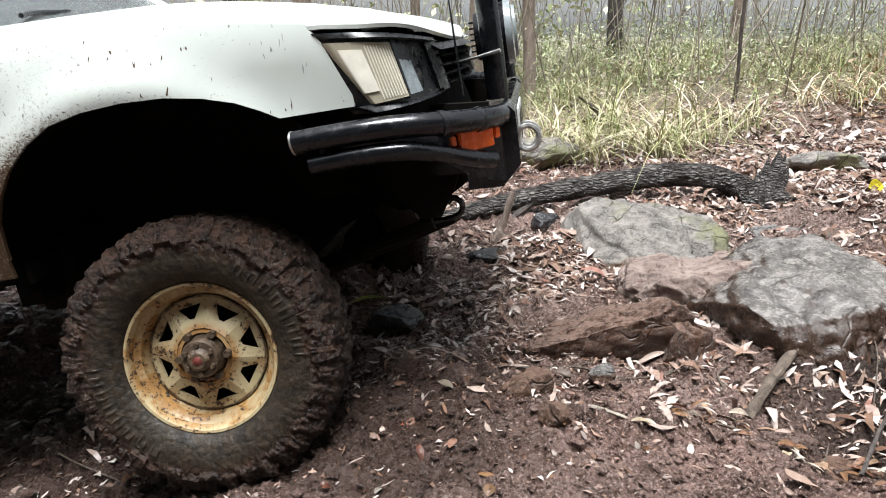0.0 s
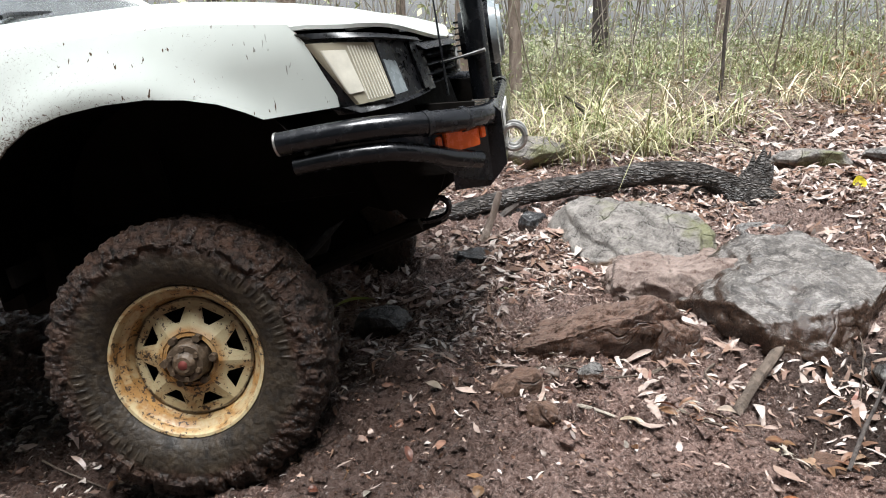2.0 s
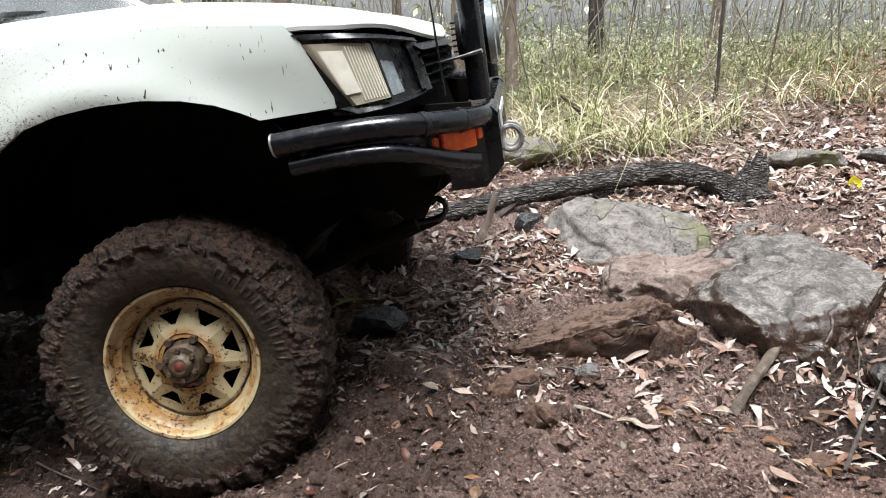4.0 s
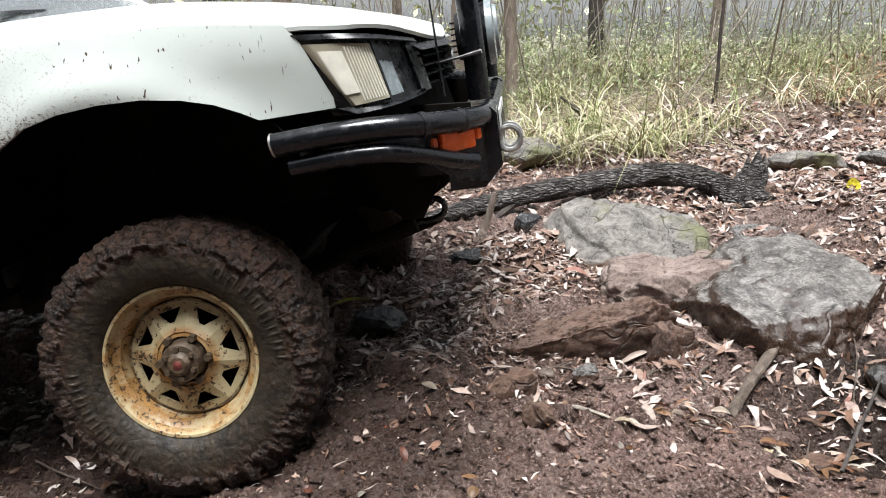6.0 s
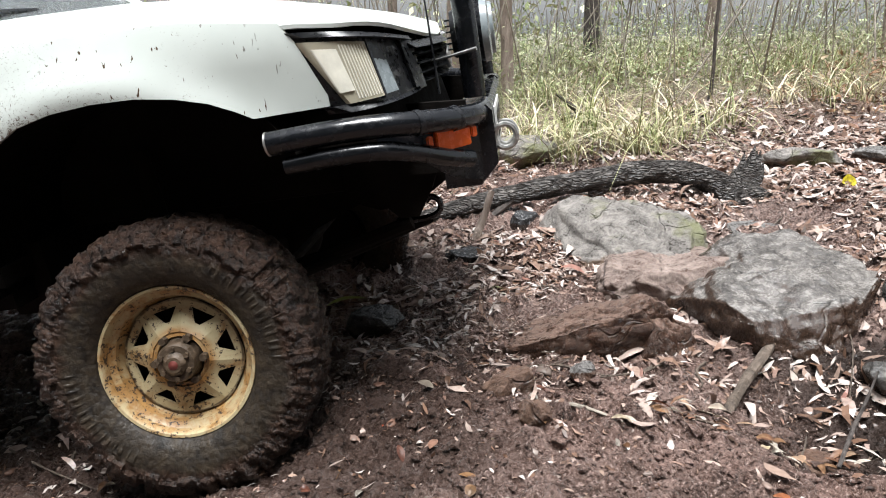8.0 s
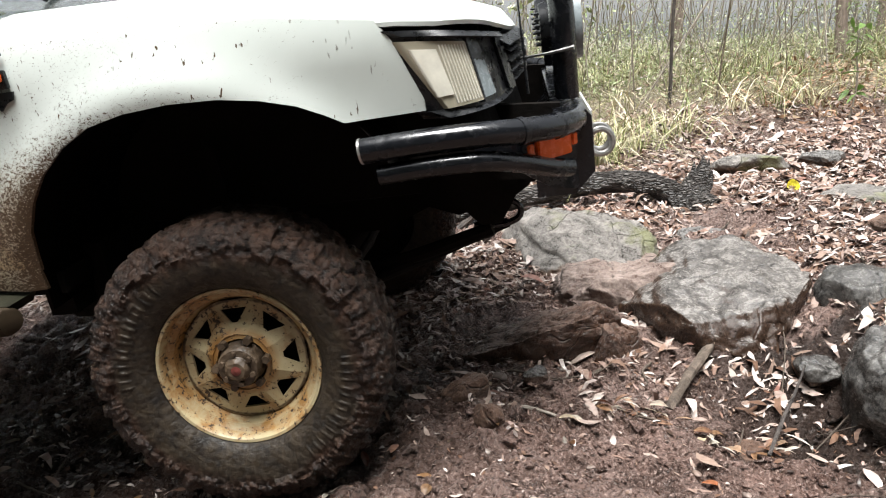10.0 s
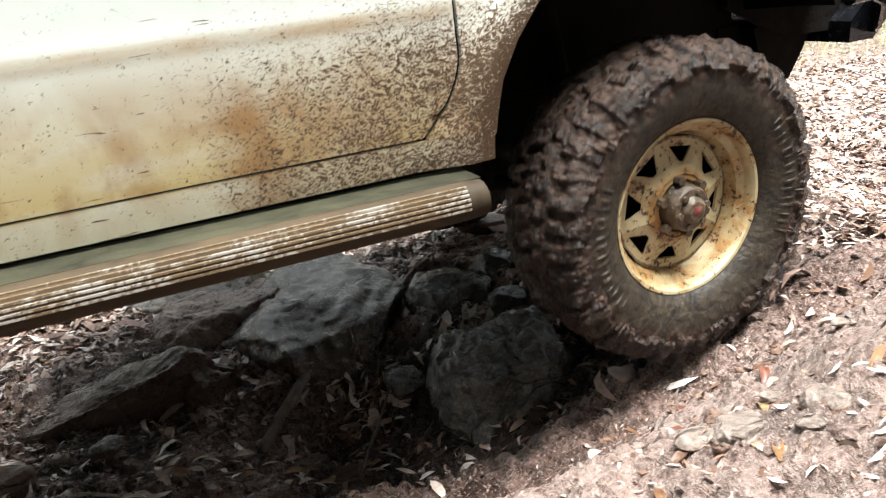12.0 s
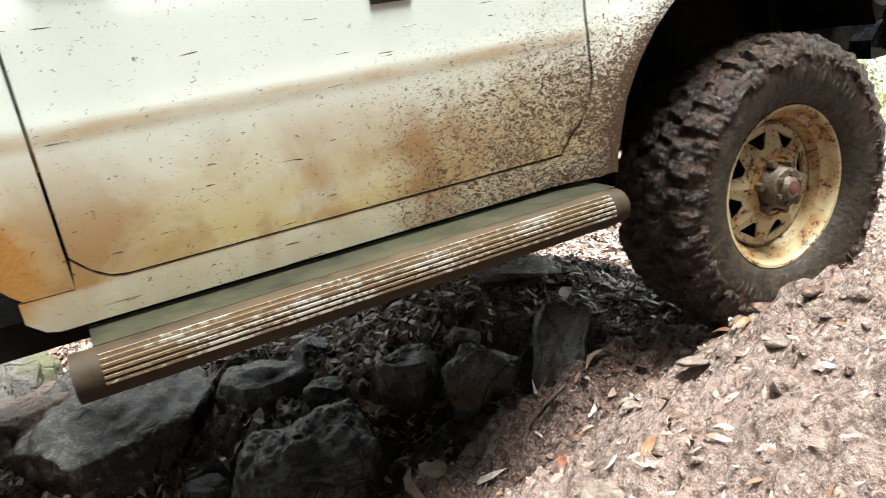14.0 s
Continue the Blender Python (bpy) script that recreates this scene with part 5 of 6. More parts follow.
            part("sticker", bm, M_TRIM, truck, "small dark animal-head sticker")
            bm = bmesh.new()
            for k in range(5):
                box(bm, -0.545 + 0.024 * k, -0.528 + 0.024 * k, 0.004, 0.014, 0.832, 0.850)
            part("badge_mark", bm, M_UNDER, truck, "dark badge bars")
    bm = bmesh.new()
    tube(bm, [(0.803, WIDE / 2 + 0.045 * math.cos(a), 0.630 + 0.032 * math.sin(a)) for a in [2 * math.pi * k / 16 for k in range(17)]], 0.006, 8, 2, cap=False)
    tube(bm, [(0.805, WIDE / 2 + 0.014 * math.cos(a), 0.632 + 0.028 * math.sin(a)) for a in [2 * math.pi * k / 12 for k in range(13)]], 0.005, 8, 2, cap=False)
    part("grille_emblem", bm, M_STEEL, truck, "chrome oval emblem on the grille")
    # channel across the front
    bm = bmesh.new()
    prism(bm, [(0.86, 0.508), (0.94, 0.508), (0.955, 0.49), (0.955, 0.345), (0.90, 0.288), (0.80, 0.288), (0.80, 0.35), (0.86, 0.41)], 0.225, WIDE - 0.225)
    part("bull_bar_channel", bm, M_BLACK, truck, "black steel bull bar channel")
    bm = bmesh.new()
    box(bm, 0.957, 0.962, 0.30, 0.67, 0.38, 0.49)
    plate = part("number_plate", bm, M_PLATE, truck, "white number plate")
    for k in range(6):
        bm = bmesh.new()
        box(bm, 0.9625, 0.964, 0.34 + 0.05 * k, 0.37 + 0.05 * k, 0.40, 0.47)
        part("plate_bar", bm, M_TRIM, plate)
    for yv in (0.30, 0.36):
        bm = bmesh.new()
        ring = [(0.98 + 0.032 * math.cos(a) , yv, 0.405 + 0.034 * math.sin(a)) for a in [2 * math.pi * k / 14 for k in range(15)]]
        tube(bm, ring, 0.0085, 8, 2, cap=False)
        part("bow_shackle", bm, M_STEEL, truck, "steel bow shackle on the bull bar")
    bm = bmesh.new()
    tube(bm, [(0.60, 0.44, 0.16), (0.68, 0.44, 0.155), (0.735, 0.44, 0.17), (0.745, 0.44, 0.205), (0.72, 0.44, 0.225), (0.70, 0.44, 0.21)], 0.010, 8, 4)
    part("tow_hook", bm, M_BLACK, truck, "black tow hook")
    bm = bmesh.new()
    tube(bm, [(0.80, 0.40, 0.54), (0.795, 0.42, 0.75), (0.785, 0.44, 1.25)], [0.004, 0.003, 0.0015], 6, 4)
    part("aerial", bm, M_TRIM, truck, "thin black aerial")
    bm = bmesh.new()
    tube(bm, [(0.79, 0.44, 0.635), (0.86, 0.36, 0.645), (0.93, 0.33, 0.655)], [0.004, 0.004, 0.006], 6, 4)
    part("hoop_stay", bm, M_STEEL, truck)


truck = build_truck()
wheel = build_wheel()
wheel.parent = truck
wheel.matrix_basis = pose(0, -0.03, -0.045)
tagged(wheel, "mud-caked off-road wheel with a rusty cream rim")
wheel_left = copy_thing(wheel, pose(0, WIDE + 0.03, -0.045, 0, 0, 180))
wheel_rear = copy_thing(wheel, pose(-2.78, -0.01, -0.02))
wheel_rear_left = copy_thing(wheel, pose(-2.78, WIDE + 0.01, -0.02, 0, 0, 180))
for w in (wheel_rear, wheel_rear_left):
    w.name = "rear_wheel"


# ---- ground cover ----
RNG = np.random.RandomState(11)


def normals_at(x, y):
    e = 0.02
    n = np.stack([-(height(x + e, y, False) - height(x - e, y, False)) / (2 * e), -(height(x, y + e, False) - height(x, y - e, False)) / (2 * e), np.ones_like(x)], 1)
    return n / np.linalg.norm(n, axis=1)[:, None]


def leaf_sheet(name, pos, nrm, length, width, mat, label, tilt=0.35, category="leaf litter", lift=0.004):
    """Many curved, pointed leaves as one sheet of pieces."""
    n = len(pos)
    nrm = nrm + RNG.normal(0, tilt, (n, 3))
    nrm /= np.linalg.norm(nrm, axis=1)[:, None]
    a = RNG.normal(0, 1, (n, 3))
    a -= (a * nrm).sum(1)[:, None] * nrm
    a /= np.linalg.norm(a, axis=1)[:, None]
    b = np.cross(nrm, a)
    curl, bend = RNG.normal(0.02, 0.16, n), RNG.normal(0, 0.2, n)
    rows = [(-0.5, 0.0), (-0.22, 0.8), (0.08, 1.0), (0.32, 0.6), (0.5, 0.0)]
    uneven = {u: RNG.uniform(0.55, 1.25, n) for u, w in rows}
    V, base = [], pos + nrm * (lift + 0.25 * tilt * length[:, None] * RNG.rand(n, 1))
    for u, w in rows:
        mid = base + a * (u * length)[:, None] + b * (bend * length * (0.25 - u * u) * 2)[:, None] + nrm * (curl * length * (4 * u * u - 0.5))[:, None]
        if w == 0:
            V.append(mid)
        else:
            V.append(mid + b * (w * width / 2 * uneven[u])[:, None] + nrm * (0.16 * width * w)[:, None])
            V.append(mid - b * (w * width / 2)[:, None] + nrm * (0.16 * width * w)[:, None])
    V = np.stack(V, 1).reshape(-1, 3)
    f = []
    for k in range(n):
        o = k * 8
        f += [(o, o + 1, o + 2), (o + 1, o + 3, o + 4, o + 2), (o + 3, o + 5, o + 6, o + 4), (o + 5, o + 7, o + 6)]
    ob = solid(name, mesh(name, V.tolist(), f), mat)
    return tagged(ob, label, category, kind="stuff")


def scatter(n, x0, x1, y0, y1, weight):
    x, y = RNG.uniform(x0, x1, n), RNG.uniform(y0, y1, n)
    keep = RNG.rand(n) < weight(x, y)
    return x[keep], y[keep]


def litter_weight(x, y):
    d = rut_line(x) - y
    patch = np.clip(0.55 + 1.6 * vnoise(x * 1.7 + 4, y * 1.7) + 0.8 * vnoise(x * 5, y * 5 + 2), 0.05, 1)
    side = np.where(d > 0.12, 0.18, np.where(d > -0.28, 0.17, 0.35 + 0.85 * step(0.4, 0.9, -d) + 0.6 * step(1.6, 2.3, x)))
    side = side * (1 - 0.5 * np.exp(-((x - 0.9) / 0.55) ** 2 - ((y - 2.25) / 0.4) ** 2))
    side = side * (1 - 0.7 * step(1.0, 1.3, x) * step(2.4, 2.1, x) * step(-0.35, -0.2, d) * step(0.6, 0.4, d))
    return patch * side


def build_litter():
    x, y = scatter(175000, -3.0, 6.0, 0.3, 5.4, litter_weight)
    pos = np.stack([x, y, height(x, y)], 1)
    L = np.clip(RNG.lognormal(-3.15, 0.5, len(x)), 0.012, np.where(rut_line(x) - y > 0.1, 0.075, 0.13)) * np.where(rut_line(x) - y > 0.1, 0.55, np.where((x < 0.7) & (y < 3.1), 0.68, 1.0))
    leaf_sheet("leaf_litter", pos, normals_at(x, y), L, L * RNG.uniform(0.13, 0.36, len(x)), M_LITTER, "pale dry gum leaves littered over wet mud", 0.3)
    # crumbs of bark and torn leaf pressed into the mud
    x, y = scatter(46000, -1.6, 4.2, 0.6, 4.4, lambda a, b: 0.3 + 0.7 * litter_weight(a, b))
    pos = np.stack([x, y, height(x, y)], 1)
    L = np.clip(RNG.lognormal(-4.3, 0.4, len(x)), 0.006, 0.03)
    leaf_sheet("bark_crumbs", pos, normals_at(x, y), L, L * RNG.uniform(0.25, 0.6, len(x)), M_CRUMBS, "brown crumbs of bark and torn leaf in the mud", 0.5, "bark crumbs", 0.002)
    x, y = scatter(14000, 1.2, 8.0, 4.4, 6.6, lambda a, b: np.clip(0.65 + vnoise(a * 1.3, b * 1.3 + 6), 0, 1))
    pos = np.stack([x, y, height(x, y)], 1)
    L = np.clip(RNG.normal(0.07, 0.025, len(x)), 0.02, 0.14)
    leaf_sheet("slope_litter", pos, normals_at(x, y), L, L * RNG.uniform(0.18, 0.4, len(x)), M_LITTER, "pale dry leaves and bark strips below the grass", 0.4)
    x, y = scatter(26000, 5.0, 11, 0.0, 5.6, lambda a, b: np.clip(0.6 + vnoise(a * 0.9, b * 0.9 + 3), 0, 1))
    pos = np.stack([x, y, height(x, y)], 1)
    L = np.clip(RNG.normal(0.07, 0.025, len(x)), 0.03, 0.14)
    leaf_sheet("track_litter", pos, normals_at(x, y), L, L * RNG.uniform(0.25, 0.45, len(x)), M_LITTER, "pale dry leaves littered up the track", 0.3)
    x, y = scatter(12000, -6, 10, 5.2, 11, lambda a, b: np.clip(0.5 + vnoise(a * 0.9, b * 0.9 + 3), 0, 1) * np.where(a > 1.9, 1.0, 0.5))
    pos = np.stack([x, y, height(x, y)], 1)
    L = np.clip(RNG.normal(0.08, 0.022, len(x)), 0.03, 0.14)
    leaf_sheet("hillside_litter", pos, normals_at(x, y), L, L * RNG.uniform(0.25, 0.4, len(x)), M_LITTER, "dry leaves and bark littered over the slope", 0.35)


def lumps(name, x, y, size, flat, mat, label, category, sub=1, sink=0.35, smooth=False):
    bm = bmesh.new()
    bmesh.ops.create_icosphere(bm, subdivisions=sub, radius=1)
    bv = np.array([v.co[:] for v in bm.verts])
    bf = [tuple(v.index for v in f.verts) for f in bm.faces]
    bm.free()
    n, m = len(x), len(bv)
    z = height(x, y)
    V = np.zeros((n, m, 3))
    for k in range(n):
        s = size[k] * RNG.uniform(0.6, 1.3, 3) * np.array((1, 1, flat))
        w = RNG.uniform(0, 6.28)
        p = bv * (1 + RNG.uniform(-0.38, 0.3, (m, 1))) * s
        c, q = math.cos(w), math.sin(w)
        p = np.stack([p[:, 0] * c - p[:, 1] * q, p[:, 0] * q + p[:, 1] * c, p[:, 2]], 1)
        V[k] = p + (x[k], y[k], z[k] + s[2] * (1 - 2 * sink) * 0.6)
    F = [tuple(i + k * m for i in f) for k in range(n) for f in bf]
    ob = solid(name, mesh(name, V.reshape(-1, 3).tolist(), F, smooth), mat)
    return tagged(ob, label, category, kind="stuff")


def build_lumps():
    x, y = scatter(34000, -1.6, 3.6, 0.6, 3.2, lambda a, b: np.where((rut_line(a) - b > 0.0) & (a > 1.1), 0.35, np.where(rut_line(a) - b > -0.6, 0.8, 0.25)) * np.clip(0.5 + 1.4 * vnoise(a * 2.2, b * 2.2 + 7), 0.08, 1))
    lumps("mud_clods", x, y, np.clip(RNG.lognormal(-4.85, 0.55, len(x)), 0.004, 0.03), 0.65, M_GROUND, "crumbled clods of wet red-brown mud", "mud", 1, 0.42, False)
    x, y = scatter(1000, -1.6, 4.6, 0.6, 5.0, lambda a, b: np.clip(0.35 + 1.2 * vnoise(a * 1.5 + 2, b * 1.5), 0.05, 1))
    lumps("small_stones", x, y, np.clip(RNG.lognormal(-4.2, 0.5, len(x)), 0.006, 0.04) * np.where(rut_line(x) - y > 0, 0.6, 1.0), 0.4, M_STONES, "small broken stones lying in the mud", "stones", 2, 0.45, True)


def build_twigs():
    bm = bmesh.new()
    for k in range(170):
        x, y = RNG.uniform(-1.5, 4.5), RNG.uniform(1.0, 5.6)
        if rut_line(x) - y > 0.1 and RNG.rand() < 0.7:
            continue
        w, l = RNG.uniform(0, 6.28), RNG.uniform(0.08, 0.45)
        pts = []
        for q in (-0.5, -0.15, 0.2, 0.5):
            px, py = x + math.cos(w) * l * q + RNG.normal(0, 0.012), y + math.sin(w) * l * q + RNG.normal(0, 0.012)
            pts.append((px, py, float(height(px, py)) + 0.008 + RNG.uniform(0, 0.012)))
        r = RNG.uniform(0.0015, 0.0055)
        tube(bm, pts, [r, r, r * 0.8, r * 0.4], 5, 2)
    tagged(part("fallen_twigs", bm, M_WETTWIG, None), "thin grey twigs lying over the leaf litter", "twigs", kind="stuff")


def stick(name, points, radii, mat, label, wobble=0.25, sides=10):
    bm = bmesh.new()
    tube(bm, points, radii, sides, 6, wobble)
    return tagged(part(name, bm, mat, None), label, "stick")


def build_wood():
    g = lambda x, y, up: (x, y, float(height(x, y, False)) + up)
    # fallen branch and its stump
    log = empty("fallen_branch", Matrix())
    tagged(log, "dark wet fallen branch with a broken root stump", "branch")
    bm = bmesh.new()
    tube(bm, [g(-0.1, 4.02, 0.02), g(0.25, 4.12, 0.06), g(0.6, 4.22, 0.09), g(0.98, 4.3, 0.11), g(1.26, 4.28, 0.135), g(1.48, 4.22, 0.13), g(1.64, 4.14, 0.08), g(1.72, 4.10, 0.02)], [0.04, 0.048, 0.055, 0.06, 0.062, 0.062, 0.068, 0.07], 28, 16, 0.22)
    part("bough", bm, M_LOG, log)
    bm = bmesh.new()
    tube(bm, [g(1.74, 4.12, -0.06), g(1.75, 4.11, 0.05), g(1.77, 4.10, 0.13), g(1.785, 4.10, 0.17)], [0.11, 0.085, 0.06, 0.02], 14, 6, 0.35)
    stump = part("stump", bm, M_LOG, log, "splintered root stump")
    for dx, dy, up, r in ((0.03, 0.0, 0.29, 0.032), (0.055, 0.03, 0.25, 0.028), (0.0, 0.04, 0.24, 0.028), (-0.03, -0.01, 0.21, 0.026), (0.075, -0.02, 0.20, 0.024), (0.05, -0.03, 0.27, 0.022)):
        bm = bmesh.new()
        tube(bm, [g(1.755 + dx * 0.5, 4.10 + dy * 0.5, 0.04), g(1.76 + dx, 4.10 + dy, up * 0.65), g(1.765 + dx * 1.1, 4.10 + dy, up)], [r * 1.6, r, 0.002], 7, 4, 0.3)
        part("splinter", bm, M_LOG, stump)
    for dx, dy in ((0.16, -0.10), (-0.05, -0.16), (0.14, 0.12)):
        bm = bmesh.new()
        tube(bm, [g(1.75, 4.10, 0.05), g(1.75 + dx * 0.6, 4.10 + dy * 0.6, 0.03), g(1.75 + dx, 4.10 + dy, -0.02)], [0.05, 0.03, 0.012], 8, 4, 0.3)
        part("root", bm, M_LOG, stump)
    for pts, rs in (([g(0.55, 4.2, 0.08), g(0.40, 4.1, 0.0), g(0.3, 4.0, -0.02)], [0.025, 0.02, 0.01]), ([g(1.15, 4.2, 0.0), g(1.45, 4.02, 0.02), g(1.8, 3.95, 0.01), g(2.05, 3.9, 0.015)], [0.012, 0.011, 0.009, 0.004])):
        bm = bmesh.new()
        tube(bm, pts, rs, 8, 6, 0.3)
        part("side_branch", bm, M_BARK, log)
    # broken stick standing in the mud
    st = stick("broken_stick", [(1.03, 2.24, 0.03), (1.08, 2.30, 0.07), (1.17, 2.40, 0.12), (1.262, 2.495, 0.155)], [0.019, 0.017, 0.018, 0.016], M_WETTWIG, "short broken stick leaning out of the mud", 0.35)
    bm = bmesh.new()
    tube(bm, [(1.255, 2.487, 0.153), (1.275, 2.508, 0.162)], [0.0185, 0.009], 9, 2, 0.6)
    part("broken_end", bm, M_FRESH, st, "pale splintered end")
    stick("dead_stem", [g(1.27, 2.03, 0.0), g(1.36, 2.14, 0.05), g(1.42, 2.2, 0.07), g(1.47, 2.25, 0.10)], [0.006, 0.006, 0.005, 0.003], M_BARK, "thin dead stem leaning against the rock")
    stick("curved_twig", [g(0.38, 2.18, 0.01), g(0.46, 2.13, 0.02), g(0.55, 2.12, 0.015), g(0.66, 2.05, 0.008)], [0.003, 0.005, 0.006, 0.004], M_TWIG, "thin curved twig lying on the mud")
    stick("leaf_stem", [g(-0.27, 2.50, 0.0), (-0.25, 2.47, 0.16), (-0.232, 2.45, 0.292)], [0.003, 0.0025, 0.002], M_TWIG, "thin stem beside the tyre")
    stick("grey_stake", [g(0.30, 3.75, 0.0), g(0.34, 3.78, 0.10), g(0.38, 3.8, 0.24)], [0.02, 0.018, 0.015], M_GUM, "pale broken stake standing in the leaf litter")
    stick("burnt_stick", [g(1.05, 6.1, 0.1), g(1.2, 6.05, 0.12), g(1.0, 6.0, 0.3)], [0.03, 0.03, 0.008], M_BARK, "charred stick in the grass")


@functools.lru_cache(None)
def leaf_paint(color):
    return mat_plain("leaf_blade", color, 0.4, 0.0, 0.4, 40, 0.3)


def broad_leaf(name, m, length, width, color, label, droop=0.3):
    mt = leaf_paint(tuple(color))
    bm = bmesh.new()
    rows = []
    for k in range(9):
        u = k / 8
        w = width / 2 * math.sin(math.pi * min(1, u * 0.97 + 0.03)) ** 0.8 + 0.0005
        z = -droop * length * (u - 0.4) ** 2
        rows.append([bm.verts.new((u * length, q * w, z + abs(q) * w * 0.3)) for q in (-1, -0.5, 0, 0.5, 1)])
    for a, b in zip(rows, rows[1:]):
        for j in range(4):
            bm.faces.new((a[j], a[j + 1], b[j + 1], b[j]))
    bmesh.ops.solidify(bm, geom=bm.faces[:], thickness=0.0008)
    ob = part(name, bm, mt, None)
    ob.matrix_basis = m
    return tagged(ob, label, "leaf")


def build_leaves():
    z = lambda x, y: float(height(x, y)) + 0.012
    broad_leaf("yellow_leaf", pose(2.27, 4.05, 0.40, 50, -10, 10), 0.085, 0.07, (0.62, 0.52, 0.03), "bright yellow leaf on the leaf litter")
    broad_leaf("green_leaf", pose(-0.225, 2.43, 0.30, -22, -14, 6), 0.13, 0.06, (0.30, 0.38, 0.10), "green-yellow leaf standing beside the tyre")
    broad_leaf("fallen_leaf", pose(1.475, 1.16, z(1.475, 1.16), -8, 8, -35), 0.07, 0.026, (0.34, 0.31, 0.17), "yellow-green leaf lying on the muddy bank")
    broad_leaf("fallen_leaf", pose(1.40, 1.12, z(1.40, 1.12), -10, 10, 30), 0.055, 0.022, (0.4, 0.36, 0.3), "pale grey leaf lying on the muddy bank")
    for k, (x, y, w, c) in enumerate(((1.72, 1.03, 10, (0.6, 0.55, 0.45)), (1.78, 0.92, -20, (0.68, 0.64, 0.58)), (1.66, 0.98, 50, (0.52, 0.38, 0.2)), (1.92, 1.02, 0, (0.66, 0.62, 0.56)), (1.60, 1.2, 25, (0.58, 0.46, 0.3)), (1.86, 0.88, -10, (0.7, 0.66, 0.6)))):
        broad_leaf("fallen_leaf", pose(x, y, z(x, y), -8, 6, w), 0.06, 0.016, tuple(q * 0.55 for q in c), "curled dry gum leaf lying on the muddy bank", 0.6)
    for x, y, w, c in ((-0.02, 2.12, 30, (0.42, 0.10, 0.04)), (0.20, 1.80, -20, (0.34, 0.19, 0.09)), (0.62, 2.02, 5, (0.5, 0.42, 0.3)), (0.66, 2.08, -40, (0.66, 0.6, 0.5)), (1.05, 2.02, 60, (0.6, 0.5, 0.35)), (1.1, 2.08, 20, (0.66, 0.6, 0.52)), (0.95, 1.75, -15, (0.42, 0.16, 0.07)), (0.36, 3.25, 20, (0.42, 0.47, 0.28))):
        broad_leaf("fallen_leaf", pose(x, y, z(x, y), -6, 6, w), 0.06, 0.024, c, "fallen leaf lying on the mud", 0.5)


def build_loose_leaves():
    """Larger leaves and bark flakes lying singly on the near mud and up the bank."""
    rnd = random.Random(21)
    tones = ((0.34, 0.19, 0.09), (0.5, 0.42, 0.33), (0.24, 0.12, 0.06), (0.56, 0.5, 0.43), (0.27, 0.15, 0.08), (0.2, 0.11, 0.07), (0.36, 0.28, 0.19), (0.24, 0.09, 0.055))
    z = lambda x, y: float(height(x, y)) + 0.008
    for k in range(44):
        x, y = rnd.uniform(-1.0, 0.75), rnd.uniform(1.55, 2.35)
        broad_leaf("fallen_leaf", pose(x, y, z(x, y), rnd.gauss(0, 14), rnd.gauss(0, 14), rnd.uniform(0, 360)), rnd.uniform(0.025, 0.062), rnd.uniform(0.012, 0.028), tuple(q * 0.6 for q in tones[k % 8]), "fallen leaf lying on the wet mud", rnd.uniform(0.2, 0.9))
    for k in range(70):
        x, y = rnd.uniform(1.35, 2.7), rnd.uniform(0.82, 1.42)
        broad_leaf("fallen_leaf", pose(x, y, z(x, y), -10 + rnd.gauss(0, 10), 10 + rnd.gauss(0, 10), rnd.uniform(0, 360)), rnd.uniform(0.03, 0.075), rnd.uniform(0.007, 0.022), tuple(q * 0.75 for q in tones[(k * 3) % 8]), "dry gum leaf lying on the muddy bank", rnd.uniform(0.2, 0.8))
    for k in range(24):
        x, y = rnd.uniform(1.4, 2.7), rnd.uniform(0.85, 1.38)
        ob = rock(70 + k, x, y, z(x, y) - 0.002, rnd.uniform(0.018, 0.05), rnd.uniform(0.012, 0.026), 0.007, (M_STONE, M_BROWN, M_TANLEDGE)[k % 3], "", rnd.uniform(0, 180), -14, 10, name="bark_chip", sub=3)
        tagged(ob, "flat brown chip of bark on the muddy bank", "bark", group="bark chips on the bank")


def build_drift():
    """A drift of leaves washed up against the edge of the rut."""
    rnd = random.Random(5)
    tones = ((0.62, 0.56, 0.48), (0.44, 0.3, 0.2), (0.5, 0.42, 0.34), (0.24, 0.12, 0.07), (0.66, 0.61, 0.55), (0.3, 0.17, 0.09), (0.34, 0.2, 0.13))
    for k in range(46):
        u = rnd.random()
        x = 0.72 + 0.64 * u
        y = 2.135 + rnd.gauss(0, 0.022) - 0.03 * u
        broad_leaf("drift_leaf", pose(x, y, float(height(x, y)) + 0.008 + 0.022 * rnd.random(), rnd.gauss(0, 18), rnd.gauss(0, 16), rnd.gauss(0, 45)), rnd.uniform(0.035, 0.08), rnd.uniform(0.010, 0.026), tones[k % 7], "dry leaf washed up in a drift on the mud", rnd.uniform(0.2, 0.8))


